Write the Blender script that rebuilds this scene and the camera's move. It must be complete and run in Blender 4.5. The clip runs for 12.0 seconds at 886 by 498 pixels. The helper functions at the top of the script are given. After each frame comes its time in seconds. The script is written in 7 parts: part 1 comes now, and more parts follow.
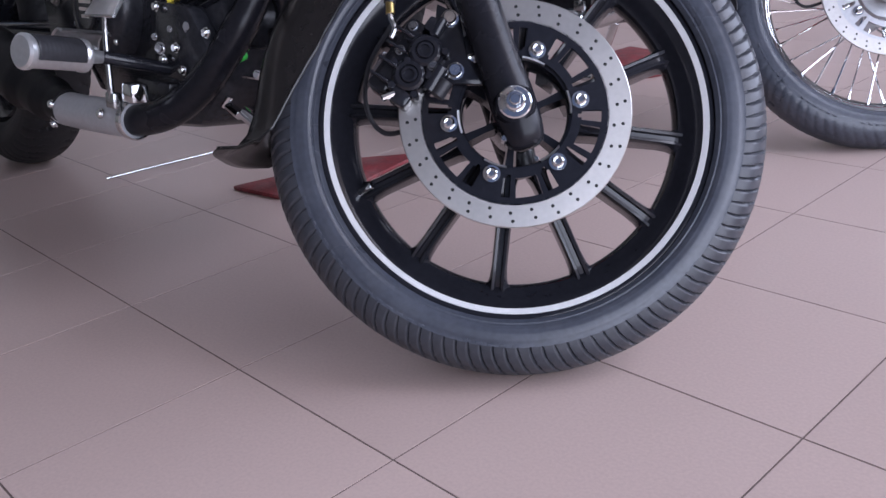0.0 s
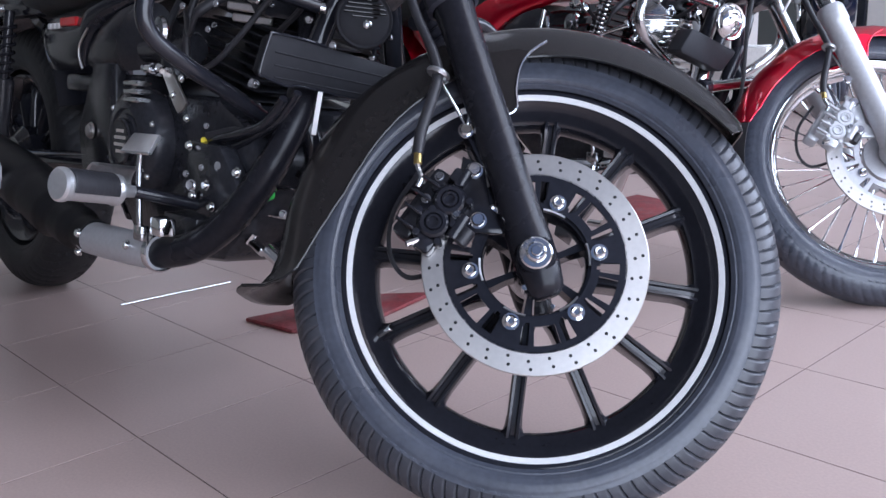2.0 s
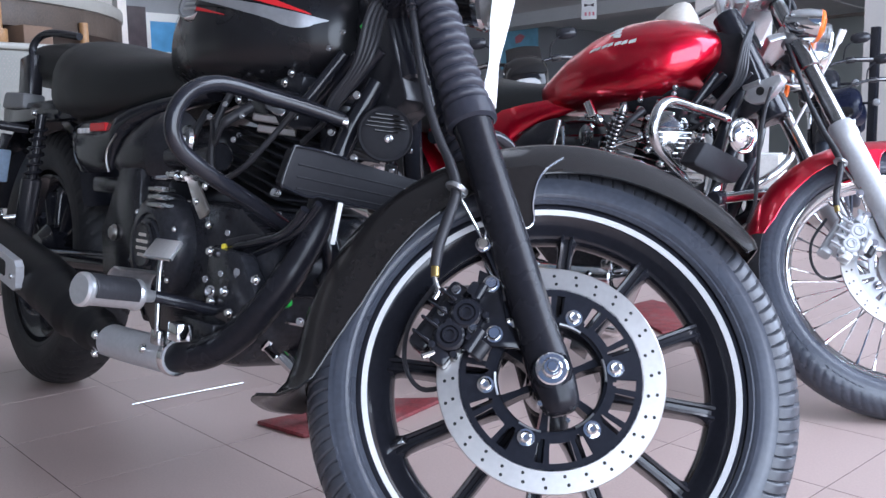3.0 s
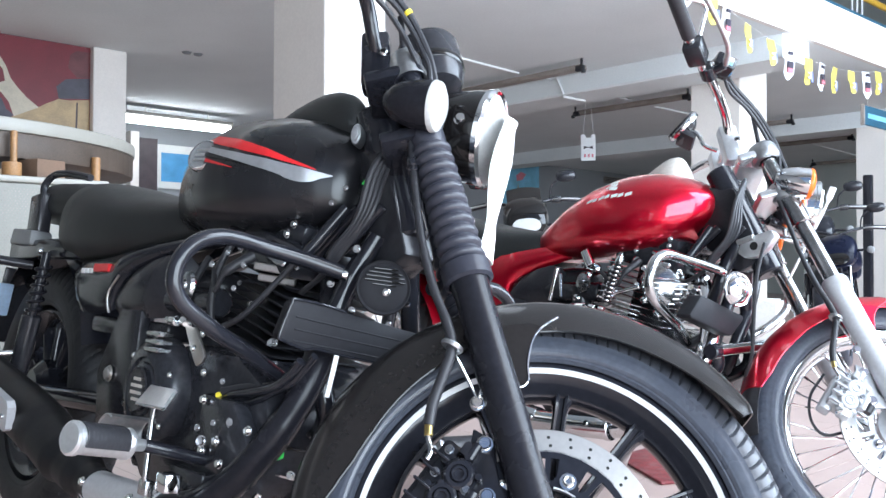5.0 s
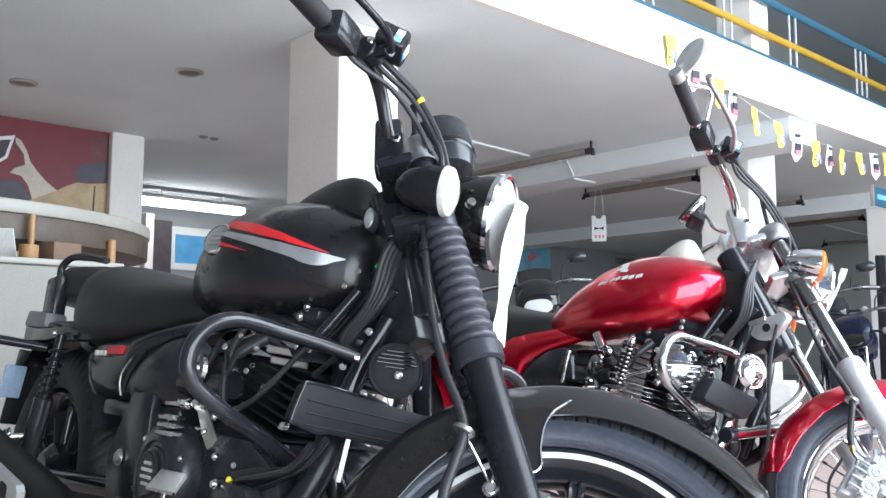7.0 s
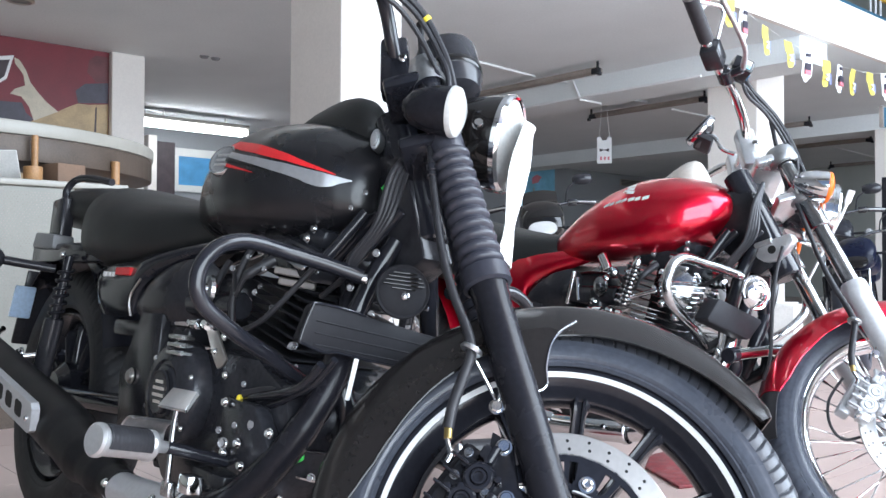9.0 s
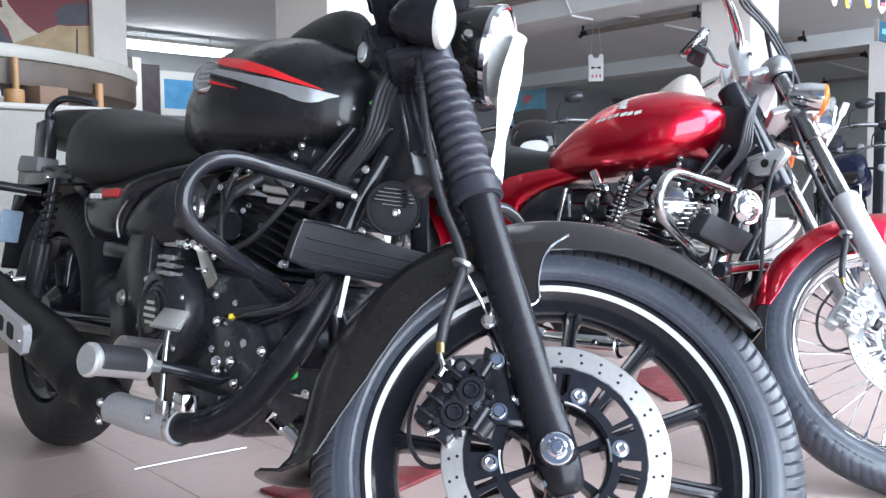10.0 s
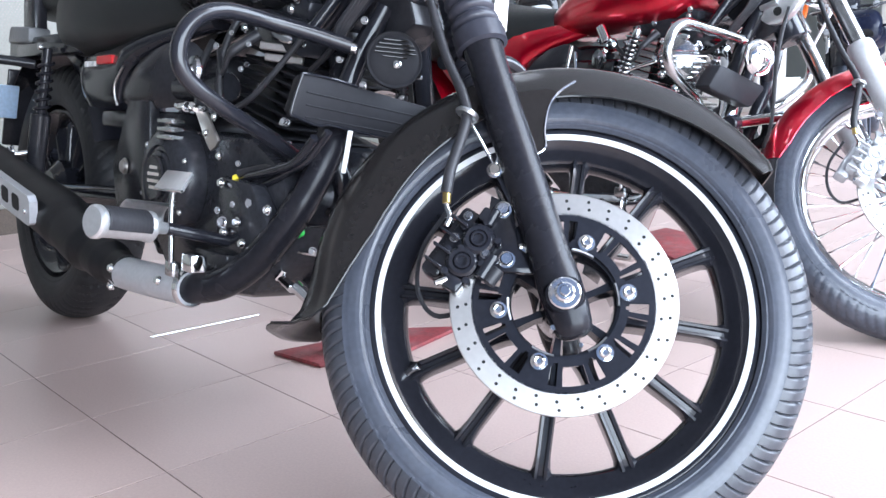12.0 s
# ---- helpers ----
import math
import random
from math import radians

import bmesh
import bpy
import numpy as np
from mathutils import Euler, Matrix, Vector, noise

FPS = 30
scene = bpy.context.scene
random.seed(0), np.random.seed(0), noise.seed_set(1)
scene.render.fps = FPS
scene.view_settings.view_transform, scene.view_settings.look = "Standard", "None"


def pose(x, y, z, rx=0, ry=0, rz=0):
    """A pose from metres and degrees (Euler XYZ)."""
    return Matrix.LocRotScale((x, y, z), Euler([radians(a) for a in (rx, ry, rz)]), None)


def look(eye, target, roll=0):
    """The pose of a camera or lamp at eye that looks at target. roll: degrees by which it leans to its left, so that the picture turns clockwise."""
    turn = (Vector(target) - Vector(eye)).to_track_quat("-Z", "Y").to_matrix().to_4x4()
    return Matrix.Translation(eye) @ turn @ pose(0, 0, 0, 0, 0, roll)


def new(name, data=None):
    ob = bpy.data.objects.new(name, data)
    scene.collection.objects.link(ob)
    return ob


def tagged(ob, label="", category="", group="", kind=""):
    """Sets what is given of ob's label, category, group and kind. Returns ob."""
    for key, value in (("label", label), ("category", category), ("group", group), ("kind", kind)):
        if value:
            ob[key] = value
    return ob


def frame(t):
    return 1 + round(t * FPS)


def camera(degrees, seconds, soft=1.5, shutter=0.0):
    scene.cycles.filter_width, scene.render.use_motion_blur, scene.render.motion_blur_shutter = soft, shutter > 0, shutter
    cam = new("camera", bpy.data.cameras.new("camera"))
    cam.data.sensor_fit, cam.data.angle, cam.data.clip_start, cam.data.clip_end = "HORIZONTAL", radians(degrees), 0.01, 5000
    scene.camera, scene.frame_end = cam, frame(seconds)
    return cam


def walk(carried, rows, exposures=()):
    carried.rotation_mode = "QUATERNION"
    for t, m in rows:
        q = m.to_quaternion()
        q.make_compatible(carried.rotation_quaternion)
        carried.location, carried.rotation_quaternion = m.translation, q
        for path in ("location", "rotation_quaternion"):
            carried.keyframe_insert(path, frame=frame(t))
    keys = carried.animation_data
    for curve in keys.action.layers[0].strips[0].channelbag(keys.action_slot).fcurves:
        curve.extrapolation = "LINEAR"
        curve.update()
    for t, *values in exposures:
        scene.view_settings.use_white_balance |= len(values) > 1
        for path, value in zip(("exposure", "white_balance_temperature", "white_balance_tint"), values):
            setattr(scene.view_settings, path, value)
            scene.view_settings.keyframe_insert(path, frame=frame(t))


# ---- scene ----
cam = camera(53.0, 12.0)
PATH = [
    (0, (0.707, -0.783, 0.548), (-0.654, 0.471, -0.209), -4.4),
    (0.5, (0.707, -0.792, 0.55), (-0.67, 0.493, -0.123), -3.5),
    (1, (0.706, -0.788, 0.548), (-0.688, 0.517, -0.047), -2.9),
    (1.5, (0.703, -0.799, 0.551), (-0.703, 0.525, 0.031), -2.3),
    (2, (0.699, -0.803, 0.566), (-0.72, 0.524, 0.093), -2.0),
    (2.5, (0.699, -0.806, 0.574), (-0.754, 0.519, 0.209), -1.7),
    (3, (0.699, -0.808, 0.587), (-0.765, 0.529, 0.326), -1.1),
    (3.2, (0.7, -0.793, 0.603), (-0.78, 0.528, 0.351), -0.8),
    (5, (0.709, -0.81, 0.619), (-0.766, 0.54, 0.652), 0.2),
    (5.5, (0.71, -0.811, 0.619), (-0.77, 0.531, 0.718), 0.2),
    (6, (0.714, -0.815, 0.622), (-0.763, 0.524, 0.782), 0.6),
    (6.5, (0.716, -0.816, 0.622), (-0.763, 0.513, 0.833), 0.4),
    (8.5, (0.719, -0.825, 0.62), (-0.787, 0.482, 0.786), -0.1),
    (9, (0.713, -0.82, 0.621), (-0.785, 0.504, 0.66), 0.2),
    (9.5, (0.709, -0.814, 0.618), (-0.793, 0.505, 0.577), -0.4),
    (10, (0.704, -0.811, 0.612), (-0.779, 0.525, 0.476), -0.5),
    (10.5, (0.707, -0.802, 0.592), (-0.791, 0.506, 0.384), -1.0),
    (11, (0.694, -0.813, 0.589), (-0.789, 0.5, 0.314), -1.2),
    (11.5, (0.697, -0.807, 0.582), (-0.779, 0.501, 0.254), -1.6),
    (12, (0.698, -0.805, 0.578), (-0.77, 0.49, 0.171), -2.1),
]
walk(cam, [(t, look(eye, target, roll)) for t, eye, target, roll in PATH],
     [(0, -0.41, 6150, 25), (2.0, -0.11, 6000, 20), (3.5, 0.40, 5900, 15), (5.0, 0.79, 6150, 10), (6.5, 0.72, 6350, 9), (8.5, 0.46, 6300, 11), (9.0, 0.60, 6300, 11), (9.6, 0.62, 6200, 11), (10.5, 0.82, 6200, 12), (12, 0.98, 6100, 13)])


# ---------------------------------------------------------------- light
world = bpy.data.worlds.new("sky")
scene.world = world
world.use_nodes = True
wn = world.node_tree
sky = wn.nodes.new("ShaderNodeTexSky")
sky.sky_type, sky.sun_disc = "NISHITA", False
sky.dust_density, sky.ozone_density = 2.5, 1.0
sky.sun_elevation, sky.sun_rotation = radians(50), radians(60)
wn.links.new(sky.outputs[0], wn.nodes["Background"].inputs[0])
wn.nodes["Background"].inputs[1].default_value = 0.08

sun = new("sun", bpy.data.lights.new("sun", "SUN"))
sun.data.energy, sun.data.angle, sun.data.color = 4.0, radians(1), (1, 0.96, 0.9)
sun.matrix_world = look((9, 5, 12), (4.5, 3, 0))


def opening_light(name, at, target, wide, high, watts, color):
    """Daylight that comes in through one opening."""
    lamp = new(name, bpy.data.lights.new(name, "AREA"))
    lamp.data.shape, lamp.data.size, lamp.data.size_y = "RECTANGLE", wide, high
    lamp.data.energy, lamp.data.color = watts, color
    lamp.matrix_world = look(at, target)
    return lamp


opening_light("shopfront_daylight", (2.48, 4.75, 2.75), (-3, 4.75, 2.80), 7.6, 3.5, 660, (0.80, 0.92, 1.04))
opening_light("shopfront_shaded_daylight", (2.48, -0.75, 1.05), (-3, -0.75, 1.10), 3.2, 1.7, 108, (0.83, 0.93, 1.0))


# ---------------------------------------------------------------- materials
def nodes_of(name):
    m = bpy.data.materials.new(name)
    m.use_nodes = True
    return m, m.node_tree, m.node_tree.nodes["Principled BSDF"]


def mat(name, color, rough=0.5, metal=0.0, vary=0.12, scale=9.0, fine=140.0, bump=0.08, coat=0.0, ior=1.45, piece=0.0, rough_vary=0.05, dust=0.0, world_size=False):
    """A painted, moulded or metal surface: two scales of variation in colour, gloss and relief."""
    m, t, b = nodes_of(name)
    ln = t.links.new
    co = t.nodes.new("ShaderNodeTexCoord")
    where = t.nodes.new("ShaderNodeNewGeometry").outputs["Position"] if world_size else co.outputs["Object"]
    big, small = t.nodes.new("ShaderNodeTexNoise"), t.nodes.new("ShaderNodeTexNoise")
    big.inputs["Scale"].default_value, big.inputs["Detail"].default_value = scale, 5
    small.inputs["Scale"].default_value, small.inputs["Detail"].default_value = fine, 3
    for n in (big, small):
        ln(where, n.inputs["Vector"])
    both = t.nodes.new("ShaderNodeMath")
    both.operation = "ADD"
    ln(big.outputs[0], both.inputs[0])
    ln(small.outputs[0], both.inputs[1])
    ramp = t.nodes.new("ShaderNodeMapRange")
    ramp.interpolation_type = "SMOOTHSTEP"
    ramp.inputs[1].default_value, ramp.inputs[2].default_value = 0.55, 1.45
    ramp.inputs[3].default_value, ramp.inputs[4].default_value = 1 - vary, 1 + vary
    ln(both.outputs[0], ramp.inputs[0])
    tone = t.nodes.new("ShaderNodeMix")
    tone.data_type, tone.blend_type = "RGBA", "MULTIPLY"
    tone.inputs[0].default_value = 1
    tone.inputs[6].default_value = (*color, 1)
    ln(ramp.outputs[0], tone.inputs[7])
    last = tone.outputs[2]
    if piece:
        info = t.nodes.new("ShaderNodeObjectInfo")
        pr = t.nodes.new("ShaderNodeMapRange")
        pr.inputs[3].default_value, pr.inputs[4].default_value = 1 - piece, 1 + piece
        ln(info.outputs["Random"], pr.inputs[0])
        again = t.nodes.new("ShaderNodeMix")
        again.data_type, again.blend_type = "RGBA", "MULTIPLY"
        again.inputs[0].default_value = 1
        ln(last, again.inputs[6])
        ln(pr.outputs[0], again.inputs[7])
        last = again.outputs[2]
    if dust:
        spots = t.nodes.new("ShaderNodeTexNoise")
        spots.inputs["Scale"].default_value, spots.inputs["Detail"].default_value = 26, 8
        ln(co.outputs["Object"], spots.inputs["Vector"])
        dr = t.nodes.new("ShaderNodeMapRange")
        dr.inputs[1].default_value, dr.inputs[2].default_value, dr.inputs[4].default_value = 0.45, 0.8, dust
        ln(spots.outputs[0], dr.inputs[0])
        over = t.nodes.new("ShaderNodeMix")
        over.data_type = "RGBA"
        over.inputs[7].default_value = (0.30, 0.29, 0.28, 1)
        ln(dr.outputs[0], over.inputs[0])
        ln(last, over.inputs[6])
        last = over.outputs[2]
    ln(last, b.inputs["Base Color"])
    rr = t.nodes.new("ShaderNodeMapRange")
    rr.interpolation_type = "SMOOTHSTEP"
    rr.inputs[1].default_value, rr.inputs[2].default_value = 0.2, 0.8
    rr.inputs[3].default_value, rr.inputs[4].default_value = max(0.02, rough - rough_vary), rough + rough_vary
    ln(big.outputs[0], rr.inputs[0])
    ln(rr.outputs[0], b.inputs["Roughness"])
    b.inputs["Metallic"].default_value, b.inputs["IOR"].default_value = metal, ior
    b.inputs["Coat Weight"].default_value, b.inputs["Coat Roughness"].default_value = coat, 0.06
    if bump:
        bu = t.nodes.new("ShaderNodeBump")
        bu.inputs["Strength"].default_value, bu.inputs["Distance"].default_value = bump, 0.002
        ln(small.outputs[0], bu.inputs["Height"])
        ln(bu.outputs[0], b.inputs["Normal"])
    return m


BLACK_MATT = mat("matt_black_paint", (0.013, 0.013, 0.017), 0.27, vary=0.25, bump=0.03, ior=1.31)
BLACK_SATIN = mat("satin_black_paint", (0.014, 0.0145, 0.019), 0.13, vary=0.2, bump=0.012, ior=1.45)
BLACK_GLOSS = mat("gloss_black_paint", (0.010, 0.009, 0.009), 0.06, vary=0.15, bump=0.006, coat=0.2, ior=1.40, rough_vary=0.03)
FENDER_BLACK = mat("satin_mudguard_paint", (0.016, 0.014, 0.014), 0.20, vary=0.15, bump=0.006, coat=0.1, ior=1.45)
TANK_BLACK = mat("matt_tank_paint", (0.010, 0.010, 0.012), 0.27, vary=0.12, bump=0.0, coat=0.12)
RUBBER = mat("tyre_rubber", (0.052, 0.059, 0.078), 0.30, vary=0.24, scale=7, bump=0.05, dust=0.05, ior=1.52)
RUBBER_TREAD = mat("tread_rubber", (0.042, 0.045, 0.055), 0.34, vary=0.2, scale=10, bump=0.08, dust=0.05)
# darker copy of the tyre rubber: rear wheel's shade is in the colour
RUBBER_SHADED = mat("shaded_rear_rubber", (0.016, 0.016, 0.018), 0.6, vary=0.3, scale=18, bump=0.12, dust=0.04)
RUBBER_BOOT = mat("boot_rubber", (0.028, 0.029, 0.040), 0.36, vary=0.2, bump=0.08, dust=0.03)
RUBBER_SOFT = mat("moulded_rubber", (0.022, 0.022, 0.026), 0.45, vary=0.2, bump=0.08, dust=0.02)
MUFFLER_BLACK = mat("heat_proof_black_paint", (0.009, 0.009, 0.010), 0.5, vary=0.25, bump=0.04, ior=1.33)
PLASTIC = mat("black_plastic", (0.022, 0.022, 0.026), 0.22, vary=0.2, bump=0.05, ior=1.40)
GREY_PLASTIC = mat("grey_plastic", (0.20, 0.205, 0.21), 0.4, vary=0.1)
NAVY = mat("navy_paint", (0.004, 0.006, 0.018), 0.3, vary=0.15, bump=0.01, ior=1.3)
CARTON = mat("white_carton", (0.72, 0.71, 0.68), 0.7, vary=0.1, scale=12)
RAG = mat("pale_blue_plastic", (0.42, 0.55, 0.72), 0.5, vary=0.15)
LEATHER = mat("seat_vinyl", (0.017, 0.018, 0.018), 0.46, vary=0.2, fine=420, bump=0.35, ior=1.36)
CHROME = mat("chrome", (0.72, 0.73, 0.74), 0.10, 1.0, vary=0.06, bump=0.01, rough_vary=0.05)
STEEL = mat("brushed_steel", (0.60, 0.575, 0.55), 0.35, 1.0, vary=0.06, scale=8, fine=160, bump=0.012)
ALLOY = mat("cast_alloy", (0.48, 0.49, 0.50), 0.38, 1.0, vary=0.15, bump=0.15)
SILVER_PAINT = mat("silver_paint", (0.52, 0.53, 0.55), 0.34, 0.35, vary=0.08)
GREY_ENGINE = mat("dark_engine_alloy", (0.028, 0.029, 0.035), 0.22, 0.1, vary=0.3, bump=0.10, ior=1.42)
BRASS = mat("brass", (0.46, 0.34, 0.13), 0.35, 1.0)
RED = mat("red_metallic_paint", (0.66, 0.003, 0.028), 0.33, 0.9, vary=0.06, bump=0.0, coat=1.0)
SATIN_SILVER = mat("satin_silver_casting", (0.74, 0.75, 0.76), 0.30, 0.85, vary=0.08, bump=0.03)
COOLER_BLACK = mat("dull_black_plastic", (0.017, 0.017, 0.020), 0.55, vary=0.15, bump=0.03, ior=1.22)
DARK_CHROME = mat("dull_chrome", (0.42, 0.43, 0.44), 0.2, 1.0, vary=0.2, bump=0.05)
RED_DECAL = mat("red_decal", (0.62, 0.02, 0.025), 0.35, vary=0.06)
WHITE_DECAL = mat("white_decal", (0.75, 0.75, 0.74), 0.4, vary=0.06)
GREY_DECAL = mat("silver_decal", (0.46, 0.47, 0.49), 0.36, 0.75, vary=0.08, bump=0.0)
STRIPE = mat("reflective_tape", (0.66, 0.67, 0.68), 0.38, vary=0.06)
ORANGE = mat("amber_lens", (0.85, 0.16, 0.02), 0.2, vary=0.05)
GREEN = mat("green_tag", (0.05, 0.72, 0.10), 0.4, vary=0.08)
YELLOW = mat("yellow_tape", (0.85, 0.68, 0.05), 0.45, vary=0.08)
LENS_GREY = mat("clear_lens", (0.42, 0.43, 0.43), 0.12, vary=0.15, bump=0.05)
LENS_WHITE = mat("frosted_lens", (0.50, 0.50, 0.49), 0.14, vary=0.12, bump=0.02)
WRAP = mat("white_wrap", (0.85, 0.85, 0.84), 0.38, vary=0.06, bump=0.2)
TIN_RED = mat("red_stand_paint", (0.22, 0.035, 0.04), 0.55, vary=0.4, scale=25, dust=0.25)
DARK = mat("shadowed_hole", (0.01, 0.01, 0.01), 0.7)
WALL = mat("wall_paint", (0.72, 0.72, 0.69), 0.75, vary=0.05, scale=2, fine=60, bump=0.05)
CEILING = mat("ceiling_paint", (0.77, 0.80, 0.80), 0.8, vary=0.05, scale=1.5, fine=50, bump=0.05)
# unseen ceiling: grey chosen to weaken bounced light, not a known paint
CEILING_DIMMED = mat("dimmed_unseen_ceiling", (0.36, 0.37, 0.38), 0.8, vary=0.05, scale=1.5, fine=50, bump=0.05)
PILLAR = mat("pillar_paint", (0.79, 0.74, 0.69), 0.7, vary=0.05, scale=3, fine=60, bump=0.05)
WALL_BACK = mat("grey_back_wall_paint", (0.30, 0.31, 0.32), 0.75, vary=0.08, scale=2, fine=60, bump=0.05)
# unseen south wall: dark tone added so glossy blacks reflect less light
WALL_DIMMED = mat("dimmed_unseen_wall", (0.20, 0.20, 0.205), 0.6, vary=0.12, scale=2, fine=60, bump=0.05)
WALL_UPPER = mat("grey_upper_wall_paint", (0.34, 0.345, 0.32), 0.75, vary=0.08, scale=2, fine=60, bump=0.05)
WALL_GREEN = mat("grey_green_wall_paint", (0.44, 0.46, 0.43), 0.75, vary=0.08, scale=2, fine=60, bump=0.05)
# cream lowered to carry the shade deep in the showroom
SHADED_CREAM = mat("shaded_cream_panel", (0.24, 0.236, 0.206), 0.5, vary=0.06)
WRAP_CREAM = mat("cream_wrap", (0.55, 0.51, 0.46), 0.5, vary=0.1, bump=0.2)
# white laminate darkened in its colour to stand in for shade
SHADED_WHITE = mat("shaded_white_laminate", (0.30, 0.285, 0.25), 0.4, vary=0.05)
CARDBOARD = mat("brown_cardboard", (0.17, 0.105, 0.07), 0.75, vary=0.15, scale=14)
# brown too is darkened for the shade at the desk
COUNTER_BROWN = mat("brown_laminate", (0.075, 0.055, 0.042), 0.5, vary=0.35, scale=5)
WOOD = mat("varnished_wood", (0.36, 0.19, 0.08), 0.45, vary=0.3, scale=6)
RAIL_BLUE = mat("blue_rail_paint", (0.035, 0.11, 0.17), 0.4, vary=0.12)
RAIL_YELLOW = mat("yellow_rail_paint", (0.42, 0.25, 0.03), 0.4, vary=0.12)
FLAG_YELLOW = mat("yellow_flag", (0.62, 0.52, 0.12), 0.7, vary=0.12)
FLAG_BLUE = mat("blue_flag", (0.22, 0.25, 0.48), 0.7, vary=0.12)
FLAG_WHITE = mat("white_flag", (0.78, 0.78, 0.78), 0.7, vary=0.06)
FLAG_PINK = mat("pink_flag", (0.65, 0.20, 0.24), 0.7, vary=0.12)
POSTER_RED = mat("maroon_print", (0.17, 0.020, 0.030), 0.45, vary=0.2, scale=4)
POSTER_TAN = mat("tan_print", (0.42, 0.30, 0.16), 0.45, vary=0.3, scale=8)
POSTER_DARK = mat("dark_print", (0.045, 0.03, 0.035), 0.45, vary=0.4, scale=8)
POSTER_SKIN = mat("brown_print", (0.13, 0.035, 0.04), 0.45, vary=0.3, scale=8)
POSTER_SLATE = mat("slate_print", (0.06, 0.055, 0.075), 0.45, vary=0.35, scale=9)
POSTER_PALE = mat("pale_print", (0.52, 0.46, 0.36), 0.45, vary=0.25, scale=9)
POSTER_BLUE = mat("blue_print", (0.08, 0.30, 0.55), 0.4, vary=0.25, scale=6)
POSTER_SKY = mat("sky_print", (0.22, 0.50, 0.66), 0.4, vary=0.25, scale=5)
DUSTY_BROWN = mat("dusty_brown_metal", (0.27, 0.235, 0.21), 0.6, vary=0.25, scale=7)
TILE = mat("pink_floor_tile", (0.510, 0.389, 0.352), 0.30, vary=0.08, scale=1.1, fine=240, bump=0.03, piece=0.025, rough_vary=0.03, ior=1.38, world_size=True)
GROUT = mat("dark_grout", (0.15, 0.11, 0.10), 0.85, vary=0.25, scale=30)
STREET = mat("outdoor_paving", (0.42, 0.41, 0.39), 0.85, vary=0.2, scale=2)


def glow(name, color, strength):
    m, t, b = nodes_of(name)
    b.inputs["Base Color"].default_value = (*color, 1)
    b.inputs["Emission Color"].default_value = (*color, 1)
    b.inputs["Emission Strength"].default_value = strength
    return m


TUBE_GLOW = glow("lit_tube", (0.92, 0.97, 1.0), 9)


# ---------------------------------------------------------------- mesh helpers
def obj(name, bm, material, parent=None, label="", m=None, smooth=True):
    me = bpy.data.meshes.new(name)
    if isinstance(bm, tuple):
        me.from_pydata(*bm)
    else:
        bm.to_mesh(me)
        bm.free()
    mats = material if isinstance(material, (list, tuple)) else [material]
    for k in mats:
        me.materials.append(k)
    if smooth:
        me.shade_smooth()
        try:
            me.set_sharp_from_angle(angle=radians(38))
        except AttributeError:
            pass
    ob = new(name, me)
    if parent:
        ob.parent = parent
    if m is not None:
        ob.matrix_basis = m
    if label:
        ob["label"] = label
    return ob


def part(name, bm, material, parent, label="", m=None, smooth=True):
    return obj(name, bm, material, parent, label, m, smooth)


def each(name, bm, material, parent, label="", m=None):
    """Links every loose piece of a bmesh as a part of its own."""
    seen = set()
    for start in bm.verts:
        if start in seen:
            continue
        piece, todo = [], [start]
        seen.add(start)
        while todo:
            v = todo.pop()
            piece.append(v)
            for e in v.link_edges:
                w = e.other_vert(v)
                if w not in seen:
                    seen.add(w)
                    todo.append(w)
        own = bmesh.new()
        twin = {v: own.verts.new(v.co) for v in piece}
        for f in {f for v in piece for f in v.link_faces}:
            own.faces.new([twin[v] for v in f.verts])
        part(name, own, material, parent, label, m)


def thing(name, label, category, group="", m=None):
    e = new(name)
    e.empty_display_size = 0.1
    if m is not None:
        e.matrix_basis = m
    return tagged(e, label, category, group)


def join(*bms):
    out = bmesh.new()
    for b in bms:
        me = bpy.data.meshes.new("tmp")
        b.to_mesh(me)
        b.free()
        out.from_mesh(me)
        bpy.data.meshes.remove(me)
    return out


def box(x0, y0, z0, x1, y1, z1, bevel=0.0, segs=2):
    bm = bmesh.new()
    bmesh.ops.create_cube(bm, size=1)
    bmesh.ops.scale(bm, vec=(abs(x1 - x0), abs(y1 - y0), abs(z1 - z0)), verts=bm.verts)
    bmesh.ops.translate(bm, vec=((x0 + x1) / 2, (y0 + y1) / 2, (z0 + z1) / 2), verts=bm.verts)
    if bevel:
        bmesh.ops.bevel(bm, geom=bm.edges[:], offset=bevel, segments=segs, affect="EDGES", profile=0.5)
    return bm


def moved(bm, m):
    bmesh.ops.transform(bm, matrix=m, verts=bm.verts)
    return bm


def aim(p, q):
    """The matrix that takes the z axis to the way from p to q, with its origin at p."""
    d = Vector(q) - Vector(p)
    return Matrix.Translation(p) @ d.to_track_quat("Z", "Y").to_matrix().to_4x4()


